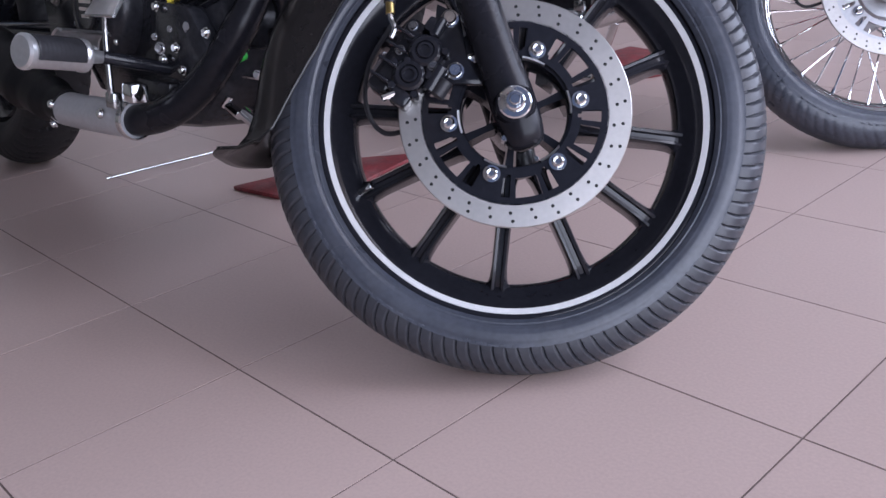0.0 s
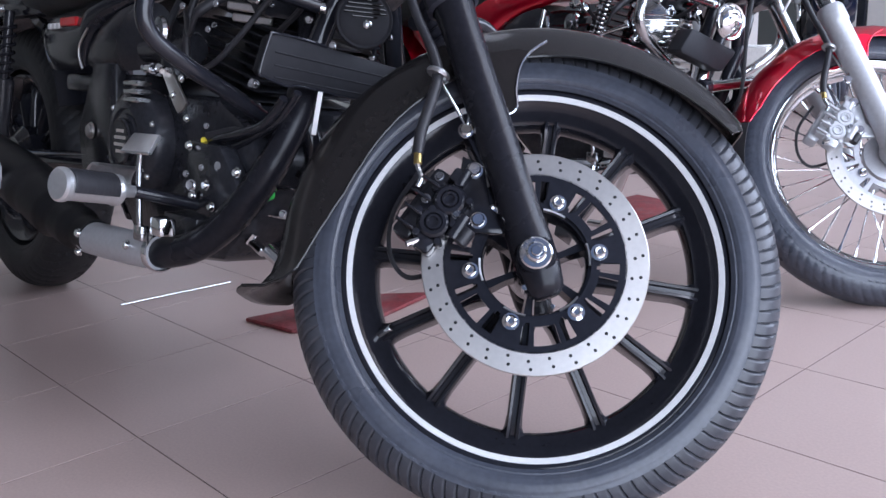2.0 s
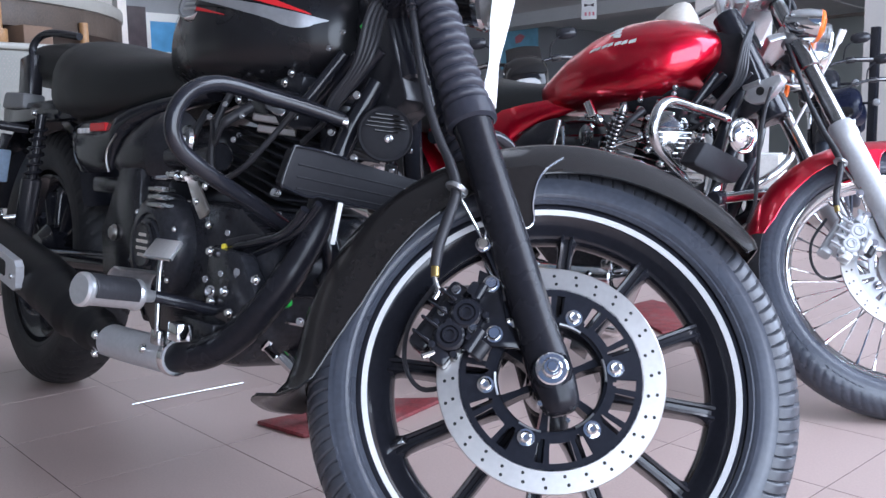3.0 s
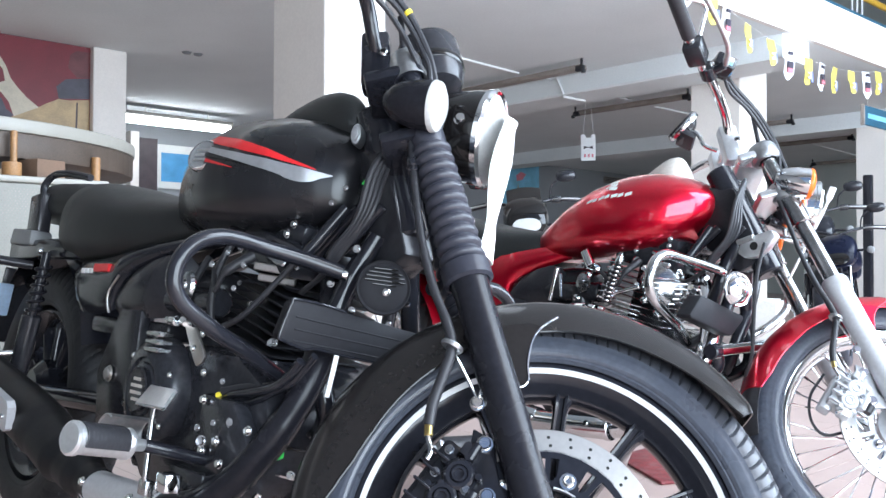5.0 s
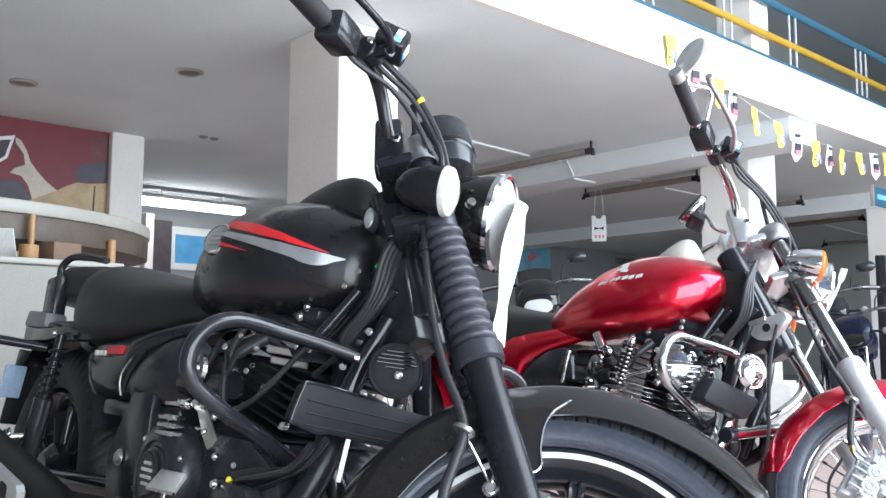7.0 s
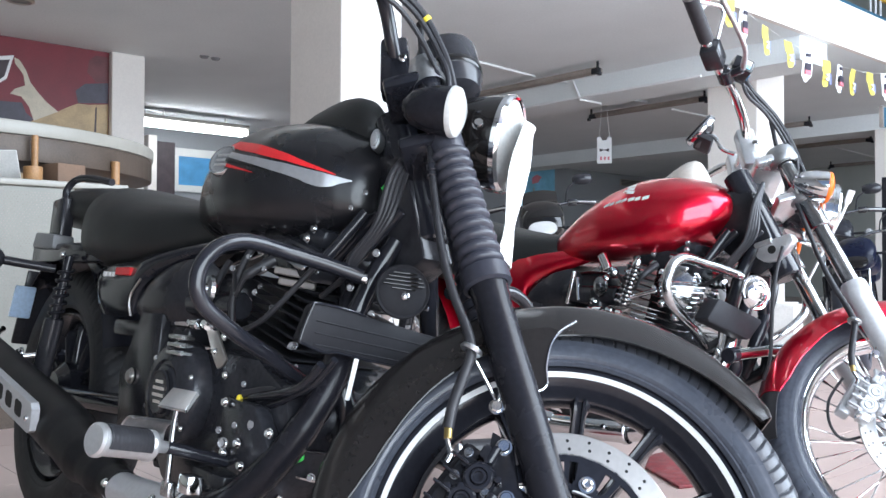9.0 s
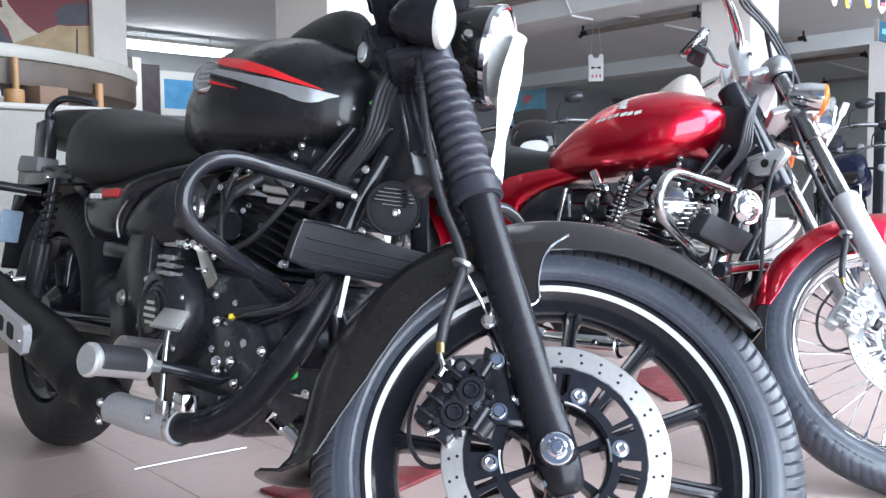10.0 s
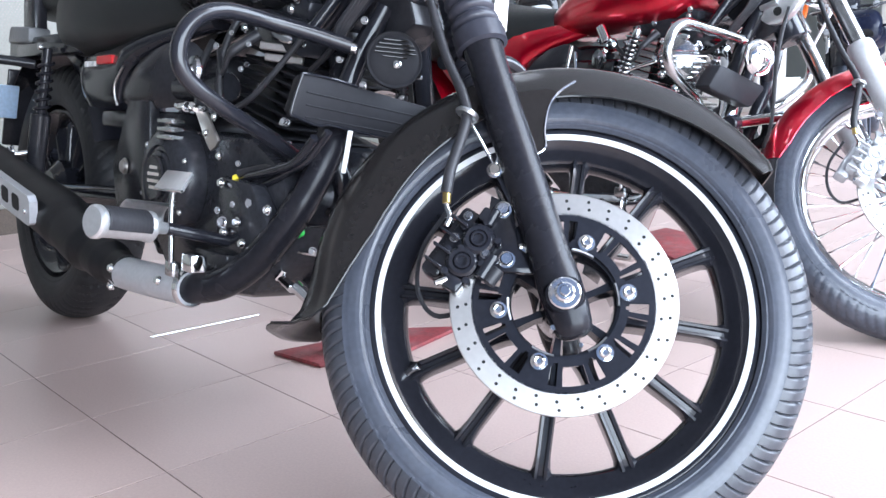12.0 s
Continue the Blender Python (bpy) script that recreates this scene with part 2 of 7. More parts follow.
def lathe(profile, n=48, closed=False, a0=0.0, a1=360.0):
    """Turns (r, z) points round the z axis."""
    full = abs(a1 - a0) >= 359.9
    k = n if full else n + 1
    verts, faces, m = [], [], len(profile)
    for i in range(k):
        a = radians(a0 + (a1 - a0) * i / n)
        verts += [(r * math.cos(a), r * math.sin(a), z) for r, z in profile]
    for i in range(n):
        j = (i + 1) % k
        for q in range(m if closed else m - 1):
            w = (q + 1) % m
            faces.append((i * m + q, j * m + q, j * m + w, i * m + w))
    bm = bmesh.new()
    vs = [bm.verts.new(v) for v in verts]
    for f in faces:
        if len({vs[i] for i in f}) == 4:
            bm.faces.new([vs[i] for i in f])
    bmesh.ops.remove_doubles(bm, verts=bm.verts, dist=1e-6)
    bmesh.ops.recalc_face_normals(bm, faces=bm.faces)
    return bm


def rod(p, q, r, n=16, r2=None, bevel=0.0):
    """A round bar from p to q with closed, eased ends."""
    h = (Vector(q) - Vector(p)).length
    r2 = r if r2 is None else r2
    b = min(bevel or 0.12 * min(r, r2), 0.45 * h)
    prof = [(0, 0), (r - b, 0), (r, b), (r2, h - b), (r2 - b, h), (0, h)]
    return moved(lathe(prof, n), aim(p, q))


def smooth_path(points, per=8):
    """A path through the given points (Catmull-Rom)."""
    p = [Vector(v) for v in points]
    p = [2 * p[0] - p[1], *p, 2 * p[-1] - p[-2]]
    out = []
    for i in range(1, len(p) - 2):
        a, b, c, d = p[i - 1 : i + 3]
        for k in range(per):
            t = k / per
            out.append(0.5 * ((2 * b) + (c - a) * t + (2 * a - 5 * b + 4 * c - d) * t * t + (3 * b - a - 3 * c + d) * t**3))
    out.append(p[-2])
    return out


def tube(points, r, n=12, per=8, straight=False, cap=True):
    """A bent pipe through the points; r may be one radius or one for each point of the path."""
    path = [Vector(v) for v in points] if straight else smooth_path(points, per)
    verts, faces = [], []
    up = None
    for i, c in enumerate(path):
        d = (path[min(i + 1, len(path) - 1)] - path[max(i - 1, 0)]).normalized()
        if up is None:
            up = d.orthogonal().normalized()
        up = (up - d * up.dot(d)).normalized()
        side = d.cross(up)
        rr = r if isinstance(r, (int, float)) else r[min(len(r) - 1, round(i * (len(r) - 1) / max(1, len(path) - 1)))]
        for k in range(n):
            a = 2 * math.pi * k / n
            verts.append(c + (up * math.cos(a) + side * math.sin(a)) * rr)
    for i in range(len(path) - 1):
        for k in range(n):
            j = (k + 1) % n
            faces.append((i * n + k, i * n + j, (i + 1) * n + j, (i + 1) * n + k))
    bm = bmesh.new()
    vs = [bm.verts.new(v) for v in verts]
    for f in faces:
        bm.faces.new([vs[i] for i in f])
    if cap:
        bm.faces.new(vs[:n][::-1])
        bm.faces.new(vs[-n:])
    return bm


def loft(rings, closed=True, cap=True):
    """A skin over rings of equal length."""
    bm = bmesh.new()
    vs = [[bm.verts.new(v) for v in ring] for ring in rings]
    n = len(rings[0])
    for a, b in zip(vs, vs[1:]):
        for k in range(n if closed else n - 1):
            j = (k + 1) % n
            bm.faces.new((a[k], a[j], b[j], b[k]))
    if cap and closed:
        bm.faces.new(vs[0][::-1])
        bm.faces.new(vs[-1])
    bmesh.ops.recalc_face_normals(bm, faces=bm.faces)
    return bm


def solid(bm, thick):
    """Gives a sheet its thickness."""
    bmesh.ops.recalc_face_normals(bm, faces=bm.faces)
    bmesh.ops.solidify(bm, geom=bm.faces[:], thickness=thick)
    return bm


def plate(outline, thick, bevel=0.0):
    """A flat plate from (x, y) corners, from z 0 to thick."""
    bm = bmesh.new()
    f = bm.faces.new([bm.verts.new((x, y, 0)) for x, y in outline])
    r = bmesh.ops.extrude_face_region(bm, geom=[f])
    bmesh.ops.translate(bm, vec=(0, 0, thick), verts=[v for v in r["geom"] if isinstance(v, bmesh.types.BMVert)])
    bmesh.ops.recalc_face_normals(bm, faces=bm.faces)
    if bevel:
        bmesh.ops.bevel(bm, geom=bm.edges[:], offset=bevel, segments=2, affect="EDGES", profile=0.5)
    return bm


def hex_bolt(p, way, r=0.008, h=0.006):
    """A hexagon head on its washer, at p, pointing along way."""
    q = Vector(p) + Vector(way)
    r, h = r * 0.82, h * 0.82
    head = lathe([(0, 0), (r * 1.35, 0), (r * 1.35, 0.0015), (r, 0.0016), (r, h * 0.8), (r * 0.85, h), (0, h)], 12)
    return moved(head, aim(p, q))


SIDE = pose(0, 0, 0, 90)          # turns a lathe's z axis to -y


# ---------------------------------------------------------------- the showroom
CEIL, EDGE_X, TOP = 2.70, -3.08, 5.6


def structure(name, bm, material, label, parent=None, smooth=False):
    ob = obj(name, bm, material, parent, smooth=smooth)
    return tagged(ob, label, name.split("_")[0], kind="structure")


ground = structure("ground", box(-40, -40, -0.40, 40, 40, -0.16), STREET, "plain paved ground under and outside the showroom")
floor = structure("floor", box(-11.8, -3.7, -0.16, 2.7, 17.5, -0.0007), GROUT, "showroom floor bed with dark tile joints")
structure("wall_back", box(-11.8, -3.7, 0, -11.6, 17.5, CEIL), WALL_BACK, "grey painted back wall of the showroom")
structure("wall_north", box(-11.6, 17.3, 0, 2.7, 17.5, TOP), WALL_GREEN, "pale painted side wall of the showroom")
# closes the room out of view; kept dark to limit bounce and reflections
structure("wall_south", box(-11.6, -3.7, 0, 2.7, -3.5, TOP), WALL_DIMMED, "unseen side wall of the showroom, darkened to deepen black reflections")
front = [box(2.5, 8.6, 0, 2.7, 17.3, TOP), box(2.5, -3.5, 4.6, 2.7, 8.6, TOP)]
structure("wall_front", join(*front), WALL, "front wall round the wide open shopfront")
structure("ceiling", box(-11.6, -3.5, CEIL, EDGE_X, 17.3, 3.11), CEILING, "white painted ceiling under the mezzanine")
# out of view; its dark colour holds down the hall's ambient light
structure("ceiling_upper", box(-11.6, -3.5, TOP, 2.7, 17.5, TOP + 0.2), CEILING_DIMMED, "unseen ceiling over the tall front hall, darkened to cut bounced light")
structure("wall_upper", box(-6.4, -3.5, 3.11, -6.2, 17.3, TOP), WALL_UPPER, "grey wall behind the mezzanine rail")
structure("wall_poster", box(-8.1, -3.5, 0, -7.95, 2.79, CEIL), WALL, "inner wall that carries the large poster")
structure("beam", box(-11.6, 6.80, 2.48, -3.10, 7.32, CEIL), CEILING, "white ceiling beam that runs to the pillar")
structure("beam_2", box(-11.6, 11.45, 2.48, -3.10, 11.97, CEIL), CEILING, "white ceiling beam over the rear pillar")
structure("slab_edge", box(EDGE_X, -3.5, 2.70, EDGE_X + 0.05, 17.3, 3.12), PILLAR, "white fascia along the mezzanine edge")


def pillar(name, x0, y0, x1, y1, z0, z1):
    structure(name, box(x0, y0, z0, x1, y1, z1, 0.012, 2), PILLAR, "square white painted pillar")


pillar("pillar_1", -4.42, 2.34, -3.82, 2.82, 0, CEIL)
pillar("pillar_2", -4.38, 7.35, -3.82, 7.90, 0, CEIL)
pillar("pillar_3", -7.95, 2.46, -7.86, 2.79, 0, CEIL)
pillar("pillar_4", -3.50, 6.28, -3.15, 6.58, 3.12, TOP)
pillar("pillar_5", -4.38, 11.42, -3.82, 12.0, 0, 2.478)

# mezzanine railing
rail = thing("mezzanine_railing", "blue and yellow steel railing along the mezzanine edge", "railing")
for z, r, mm, nm in ((3.155, 0.035, RAIL_BLUE, "bottom_rail"), (3.38, 0.032, RAIL_YELLOW, "middle_rail"), (3.70, 0.035, RAIL_BLUE, "top_rail")):
    part(nm, rod((EDGE_X - 0.02, -3.4, z), (EDGE_X - 0.02, 17.2, z), r, 14), mm, rail)
post = None
for y0, count in ((-1.3, 2), (0.0, 3), (1.2, 2), (2.4, 3), (3.5, 2), (4.6, 2), (5.73, 2), (6.87, 2), (8.27, 3), (9.5, 2), (10.8, 3), (12.1, 2), (13.4, 3)):
    for d in range(count):
        y = y0 + 0.12 * d
        if post is None:
            post = part("baluster", rod((0, 0, 3.12), (0, 0, 3.70), 0.011, 8), SILVER_PAINT, rail)
            post.location = (EDGE_X - 0.02, y, 0)
        else:
            o = new("baluster", post.data)
            o.parent, o.location = rail, (EDGE_X - 0.02, y, 0)

# bunting
def sag(y):
    return 2.495 + 0.070 * (y - 7.35) ** 2


bunting = thing("bunting", "string of yellow, blue and white paper pennants", "bunting")
part("string", tube([(EDGE_X + 0.07, 4.45 + 0.2 * k, sag(4.45 + 0.2 * k)) for k in range(33)], 0.0014, 6, 1, straight=True), FLAG_WHITE, bunting)
FLAG_ROW = ((4.79, 0), (5.11, 1), (5.45, 0), (5.67, 1), (6.02, 0), (6.40, 0), (6.73, 1), (7.08, 0), (7.35, 1), (7.64, 0), (8.02, 0), (8.37, 1), (8.66, 0), (9.0, 1), (9.35, 0), (9.7, 0), (10.05, 1), (10.4, 0))
for k, (y, white) in enumerate(FLAG_ROW):
    hgt, wid = (0.27, 0.064) if white else (0.235, 0.066)
    hgt *= 1 + 0.05 * math.sin(3.7 * k)
    outline = [(0, 1), (0.25, 1), (0.5, 0.98), (0.78, 0.97), (1.0, 0.04)] if white else [(0, 1), (0.25, 1), (0.44, 0.97), (0.47, 0.66), (0.86, 0.62), (1.0, 0.25)]
    bm = bmesh.new()
    rows_ = [[bm.verts.new((0.010 * math.sin(4 * t + k) + 0.010 * t * c, c * wid * w, -hgt * t)) for c in (-1, -0.5, 0, 0.5, 1)] for t, w in outline]
    for a, b in zip(rows_, rows_[1:]):
        for c in range(4):
            bm.faces.new((a[c], a[c + 1], b[c + 1], b[c]))
    flag = part("pennant", solid(bm, 0.0016), FLAG_WHITE if white else FLAG_YELLOW, bunting, "white pointed pennant with a pink panel" if white else "yellow pennant with a violet edge", pose(EDGE_X + 0.08, y, sag(y), 0, 3 * math.sin(2.3 * k), 9 * math.sin(5 * k)))
    if white:
        part("panel", box(0.013, -0.040, -0.62 * hgt, 0.021, 0.040, -0.40 * hgt), POSTER_SLATE, flag, "dark printed panel")
        part("panel", box(0.013, -0.040, -0.76 * hgt, 0.0212, 0.040, -0.622 * hgt), FLAG_PINK, flag, "pink printed panel")
        part("emblem_block", box(0.013, -0.030, -0.18 * hgt, 0.021, 0.030, -0.08 * hgt), POSTER_SLATE, flag)
    else:
        part("panel", box(0.006, 0.030, -0.90 * hgt, 0.016, 0.062, -0.50 * hgt), FLAG_BLUE, flag, "violet printed panel")
        each("emblem_block", join(box(0.013, -0.028, -0.60 * hgt, 0.022, 0.018, -0.54 * hgt), box(0.013, -0.030, -0.78 * hgt, 0.022, 0.014, -0.70 * hgt), box(0.013, 0.002, -0.72 * hgt, 0.022, 0.018, -0.60 * hgt)), FLAG_WHITE, flag)

# ceiling fittings
for x, y in ((-6.68, 1.28), (-5.53, 2.14)):
    lampm = thing("ceiling_light", "recessed round ceiling light with a metal rim", "ceiling light", "recessed ceiling lights", pose(x, y, CEIL))
    part("frame", lathe([(0.075, -0.001), (0.105, -0.001), (0.108, -0.012), (0.085, -0.02), (0.075, -0.012)], 32, closed=True), STEEL, lampm)
    part("diffuser", lathe([(0, -0.006), (0.07, -0.010), (0.076, -0.004), (0, -0.003)], 28), GREY_PLASTIC, lampm)
for y in (3.22, 3.34):
    sensor = tagged(obj("ceiling_sensor", lathe([(0, -0.02), (0.035, -0.018), (0.05, 0.0), (0, 0.0)], 20), GREY_PLASTIC, m=pose(-7.45, y, CEIL)), "small round ceiling sensor", "sensor")


def ceiling_rail(x0, x1, y):
    t = thing("ceiling_track", "dusty grey-brown metal track on short ceiling brackets", "track", "ceiling tracks")
    part("track_body", box(x0 + 0.03, y - 0.055, CEIL - 0.115, x1 - 0.03, y + 0.055, CEIL - 0.055, 0.020, 3), DUSTY_BROWN, t)
    for x, w in ((x0, 1), (x1, -1)):
        part("bracket", join(box(x, y - 0.065, CEIL - 0.13, x + w * 0.10, y - 0.015, CEIL - 0.07, 0.012, 2), rod((x + w * 0.03, y - 0.04, CEIL - 0.08), (x + w * 0.03, y - 0.04, CEIL), 0.014, 10), moved(lathe([(0, 0), (0.024, 0.004), (0.026, 0.03), (0.012, 0.045), (0, 0.046)], 14), pose(x, y - 0.05, CEIL - 0.155))), PLASTIC, t, "black end bracket")


for x0, x1, y in ((-6.79, -4.92, 6.30), (-6.78, -5.03, 8.42), (-6.85, -5.05, 11.05), (-6.9, -5.15, 13.25), (-7.3, -5.4, 16.4)):
    ceiling_rail(x0, x1, y)
for path in ([(-5.75, 5.28, 2.69), (-5.84, 6.29, 2.69)], [(-5.80, 6.55, 2.69), (-5.80, 6.79, 2.69), (-5.72, 6.785, 2.69), (-5.62, 6.785, 2.49), (-5.62, 6.785, 2.47), (-5.62, 7.15, 2.47)], [(-4.1, 6.785, 2.490), (-6.6, 6.785, 2.490)], [(-5.95, 8.15, 2.69), (-5.92, 8.45, 2.69)], [(-6.0, 9.1, 2.69), (-6.0, 9.95, 2.69)], [(-6.22, 14.1, 2.69), (-6.44, 16.9, 2.69)]):
    tagged(obj("conduit", tube(path, 0.013, 8, 1, straight=True), FLAG_WHITE), "white plastic electrical conduit on the ceiling", "conduit", "ceiling conduits")

tubel = thing("tube_light", "lit fluorescent tube light fitting below the ceiling", "tube light")
part("diffuser", box(-10.69, 3.86, 2.455, -10.51, 5.42, 2.545, 0.035, 4), TUBE_GLOW, tubel, "glowing white diffuser")
part("housing", box(-10.70, 3.84, 2.552, -10.50, 5.44, 2.60, 0.01, 2), SHADED_WHITE, tubel)
for y in (3.835, 5.42):
    part("end_cap", box(-10.685, y, 2.46, -10.515, y + 0.022, 2.545, 0.008, 2), SHADED_WHITE, tubel)
for y in (4.2, 5.1):
    part("hanger", rod((-10.6, y, 2.60), (-10.6, y, 2.70), 0.008, 8), STEEL, tubel)
scr = thing("wall_picture", "framed blue picture on the back wall", "picture")
part("frame", join(box(-11.6, 4.80, 1.70, -11.55, 5.60, 2.34, 0.008, 2)), WALL, scr)
part("print", box(-11.56, 4.86, 1.80, -11.543, 5.54, 2.22), POSTER_BLUE, scr)
structure("wall_stub", box(-11.6, 4.30, 0, -11.3, 4.42, 2.45), PILLAR, "narrow white wall edge in the back room")
structure("wall_stub_2", box(-11.6, 4.46, 0, -11.5, 4.78, 2.40), POSTER_DARK, "dark door panel in the back room")

# big poster on the inner wall
poster = thing("wall_poster_print", "large maroon and tan printed poster on the wall", "poster")
part("sheet", box(-7.952, 0.6, 1.2, -7.938, 2.46, 2.698), POSTER_RED, poster)
def blob(pts, mm, dx):
    part("printed_shape", moved(plate(pts, 0.0006), Matrix(((0, 0, 1, -7.938 + dx * 0.3), (1, 0, 0, 0), (0, 1, 0, 0), (0, 0, 0, 1)))), mm, poster)
blob([(1.3, 1.2), (2.455, 1.2), (2.455, 2.19), (2.265, 2.163), (2.165, 2.164), (2.047, 2.105), (1.985, 2.066), (1.837, 2.021), (1.767, 1.96), (1.72, 1.93), (1.3, 1.93)], POSTER_TAN, 0.001)
blob([(1.767, 1.955), (1.985, 2.064), (1.881, 2.14), (1.802, 2.221), (1.736, 2.304), (1.693, 2.415), (1.64, 2.498), (1.591, 2.516), (1.60, 2.46), (1.671, 2.373), (1.689, 2.271), (1.60, 2.23), (1.56, 2.18), (1.658, 2.165), (1.724, 2.08)], POSTER_PALE, 0.0035)
blob([(2.25, 2.475), (2.268, 2.60), (2.33, 2.648), (2.455, 2.65), (2.455, 2.405), (2.334, 2.391)], POSTER_SKIN, 0.003)
blob([(2.141, 2.282), (2.229, 2.362), (2.455, 2.40), (2.455, 2.20), (2.165, 2.169)], POSTER_SLATE, 0.0045)
blob([(1.44, 2.50), (1.59, 2.535), (1.57, 2.461), (1.531, 2.312), (1.44, 2.24)], WHITE_DECAL, 0.003)
blob([(1.46, 2.47), (1.555, 2.49), (1.54, 2.44), (1.51, 2.33), (1.46, 2.29)], POSTER_DARK, 0.0052)
blob([(1.3, 2.105), (1.519, 2.105), (1.662, 2.111), (1.70, 2.02), (1.766, 1.968), (1.72, 1.93), (1.3, 1.93)], POSTER_SLATE, 0.003)
blob([(2.30, 1.3), (2.33, 2.15), (2.345, 2.15), (2.33, 1.3)], POSTER_DARK, 0.003)

# poster, plate and vent on the far side wall, hanging sign
POST_Y0, POST_Y1 = 12.05, 13.15
p2 = thing("wall_poster_small", "blue sky poster on the grey back wall", "poster")
part("sheet", box(-11.598, POST_Y0, 1.78, -11.585, POST_Y1, 2.695), POSTER_SKY, p2)
part("printed_shape", moved(plate([(0.10, 1.74), (0.72, 1.73), (0.80, 1.86), (0.52, 1.98), (0.46, 2.26), (0.40, 2.00), (0.14, 1.88)], 0.002), Matrix(((0, 0, 1, -11.585), (1, 0, 0, POST_Y0), (0, 1, 0, 0), (0, 0, 0, 1)))), POSTER_TAN, p2, "tan printed rocks")
part("printed_shape", moved(plate([(0.42, 2.30), (0.58, 2.34), (0.70, 2.46), (0.54, 2.50), (0.40, 2.42)], 0.002), Matrix(((0, 0, 1, -11.585), (1, 0, 0, POST_Y0), (0, 1, 0, 0), (0, 0, 0, 1)))), FLAG_PINK, p2, "pink printed cloud")
vent = thing("wall_vent", "dark slotted vent grille on the back wall", "vent")
part("frame", box(-11.6, 15.35, 2.45, -11.57, 16.25, 2.60, 0.005, 1), DUSTY_BROWN, vent)
for k in range(4):
    part("slat", box(-11.572, 15.38, 2.467 + 0.032 * k, -11.562, 16.22, 2.480 + 0.032 * k), DARK, vent)
sign = thing("hanging_sign", "small white card sign hanging from the ceiling", "sign")
card_m = pose(-6.04, 7.75, 2.19, 0, 0, 38)
part("card", moved(plate([(-0.088, -0.315), (0.088, -0.315), (0.088, 0.0), (0.036, 0.0), (0.030, -0.035), (-0.030, -0.035), (-0.036, 0.0), (-0.088, 0.0)], 0.010, 0.002), card_m @ pose(0, 0.005, 0, 90)), FLAG_WHITE, sign, "white card with a notch")
part("cord", rod(card_m @ Vector((-0.06, 0, -0.002)), card_m @ Vector((-0.02, 0, 0.51)), 0.003, 6), FLAG_WHITE, sign)
part("cord", rod(card_m @ Vector((0.06, 0, -0.002)), card_m @ Vector((0.02, 0, 0.51)), 0.003, 6), FLAG_WHITE, sign)
part("card_mark", moved(plate([(-0.056, -0.175), (-0.056, -0.135), (-0.010, -0.150), (0.010, -0.150), (0.056, -0.135), (0.056, -0.175), (0.010, -0.160), (-0.010, -0.160)], 0.002), card_m @ pose(0, -0.0052, 0, 90)), POSTER_DARK, sign)
for x in (-0.05, -0.005, 0.04):
    part("card_mark", moved(box(x, -0.008, -0.275, x + 0.022, -0.0045, -0.235), card_m), FLAG_PINK, sign, "faint red print bar")
blue = thing("edge_sign", "blue sign board hanging below the mezzanine edge", "sign")
part("board", box(-3.02, 8.30, 2.03, -2.99, 9.05, 2.225, 0.006, 2), RAIL_BLUE, blue)
part("board_bar", box(-2.991, 8.37, 2.10, -2.985, 8.95, 2.15), POSTER_SKY, blue)
part("board_edge", box(-3.025, 8.275, 2.02, -2.985, 8.298, 2.235, 0.004, 1), DUSTY_BROWN, blue)
part("cord", rod((-3.005, 8.40, 2.222), (-3.005, 8.40, sag(8.40)), 0.0025, 6), DUSTY_BROWN, blue)
part("cord", rod((-3.005, 8.98, 2.222), (-3.005, 8.98, sag(8.98)), 0.0025, 6), DUSTY_BROWN, blue)
stand = thing("stand_post", "tall thin black steel display post on the floor", "post", m=pose(-2.64, 7.50, 0))
part("pole", box(-0.035, -0.035, 0.012, 0.035, 0.035, 1.44, 0.006, 2), BLACK_SATIN, stand)
part("base_plate", box(-0.14, -0.14, 0, 0.14, 0.14, 0.014, 0.004, 1), BLACK_SATIN, stand)

# reception desk: curved counter over a perforated cream panel
desk = thing("reception_desk", "curved reception counter with a perforated cream front", "reception desk")
panel = box(-2.92, -3.3, 0.10, -2.90, 0.62, 0.925, 0.004, 1)
pn = part("front_panel", panel, SHADED_CREAM, desk, "perforated cream metal panel, shade put into its colour")
holes_v, holes_f = [], []
for i in range(92):
    for j in range(84):
        y, z = -0.55 + 0.0125 * i + (0.00625 if j % 2 else 0), 0.12 + 0.0094 * j
        b = len(holes_v)
        holes_v += [(-2.8985, y + 0.0029 * math.cos(k * math.pi / 3), z + 0.0029 * math.sin(k * math.pi / 3)) for k in range(6)]
        holes_f.append(tuple(range(b, b + 6)))
tagged(part("perforation", (holes_v, [], holes_f), DUSTY_BROWN, pn, "rows of small punched holes"), kind="stuff")
part("plinth", box(-3.5, -3.3, 0, -2.91, 0.60, 0.10), COUNTER_BROWN, desk)
part("carcass", box(-3.6, -3.3, 0.10, -2.93, 0.60, 0.92), COUNTER_BROWN, desk)
part("panel_cap", box(-3.0, -3.3, 0.925, -2.88, 0.63, 0.95, 0.006, 2), SHADED_WHITE, desk)
ctr = (-4.25, 0.05)
rim_ = [(ctr[0] + 1.0 * math.cos(radians(a)), ctr[1] + 1.2 * math.sin(radians(a))) for a in range(-90, 96, 5)]
hole_ = [(ctr[0] + 0.55 * math.cos(radians(a)), ctr[1] + 0.72 * math.sin(radians(a))) for a in range(95, -91, -10)]
part("counter_top", moved(plate(rim_ + hole_, 0.060, 0.008), pose(0, 0, 1.173)), SHADED_WHITE, desk, "curved counter top, white edge darkened for shade")
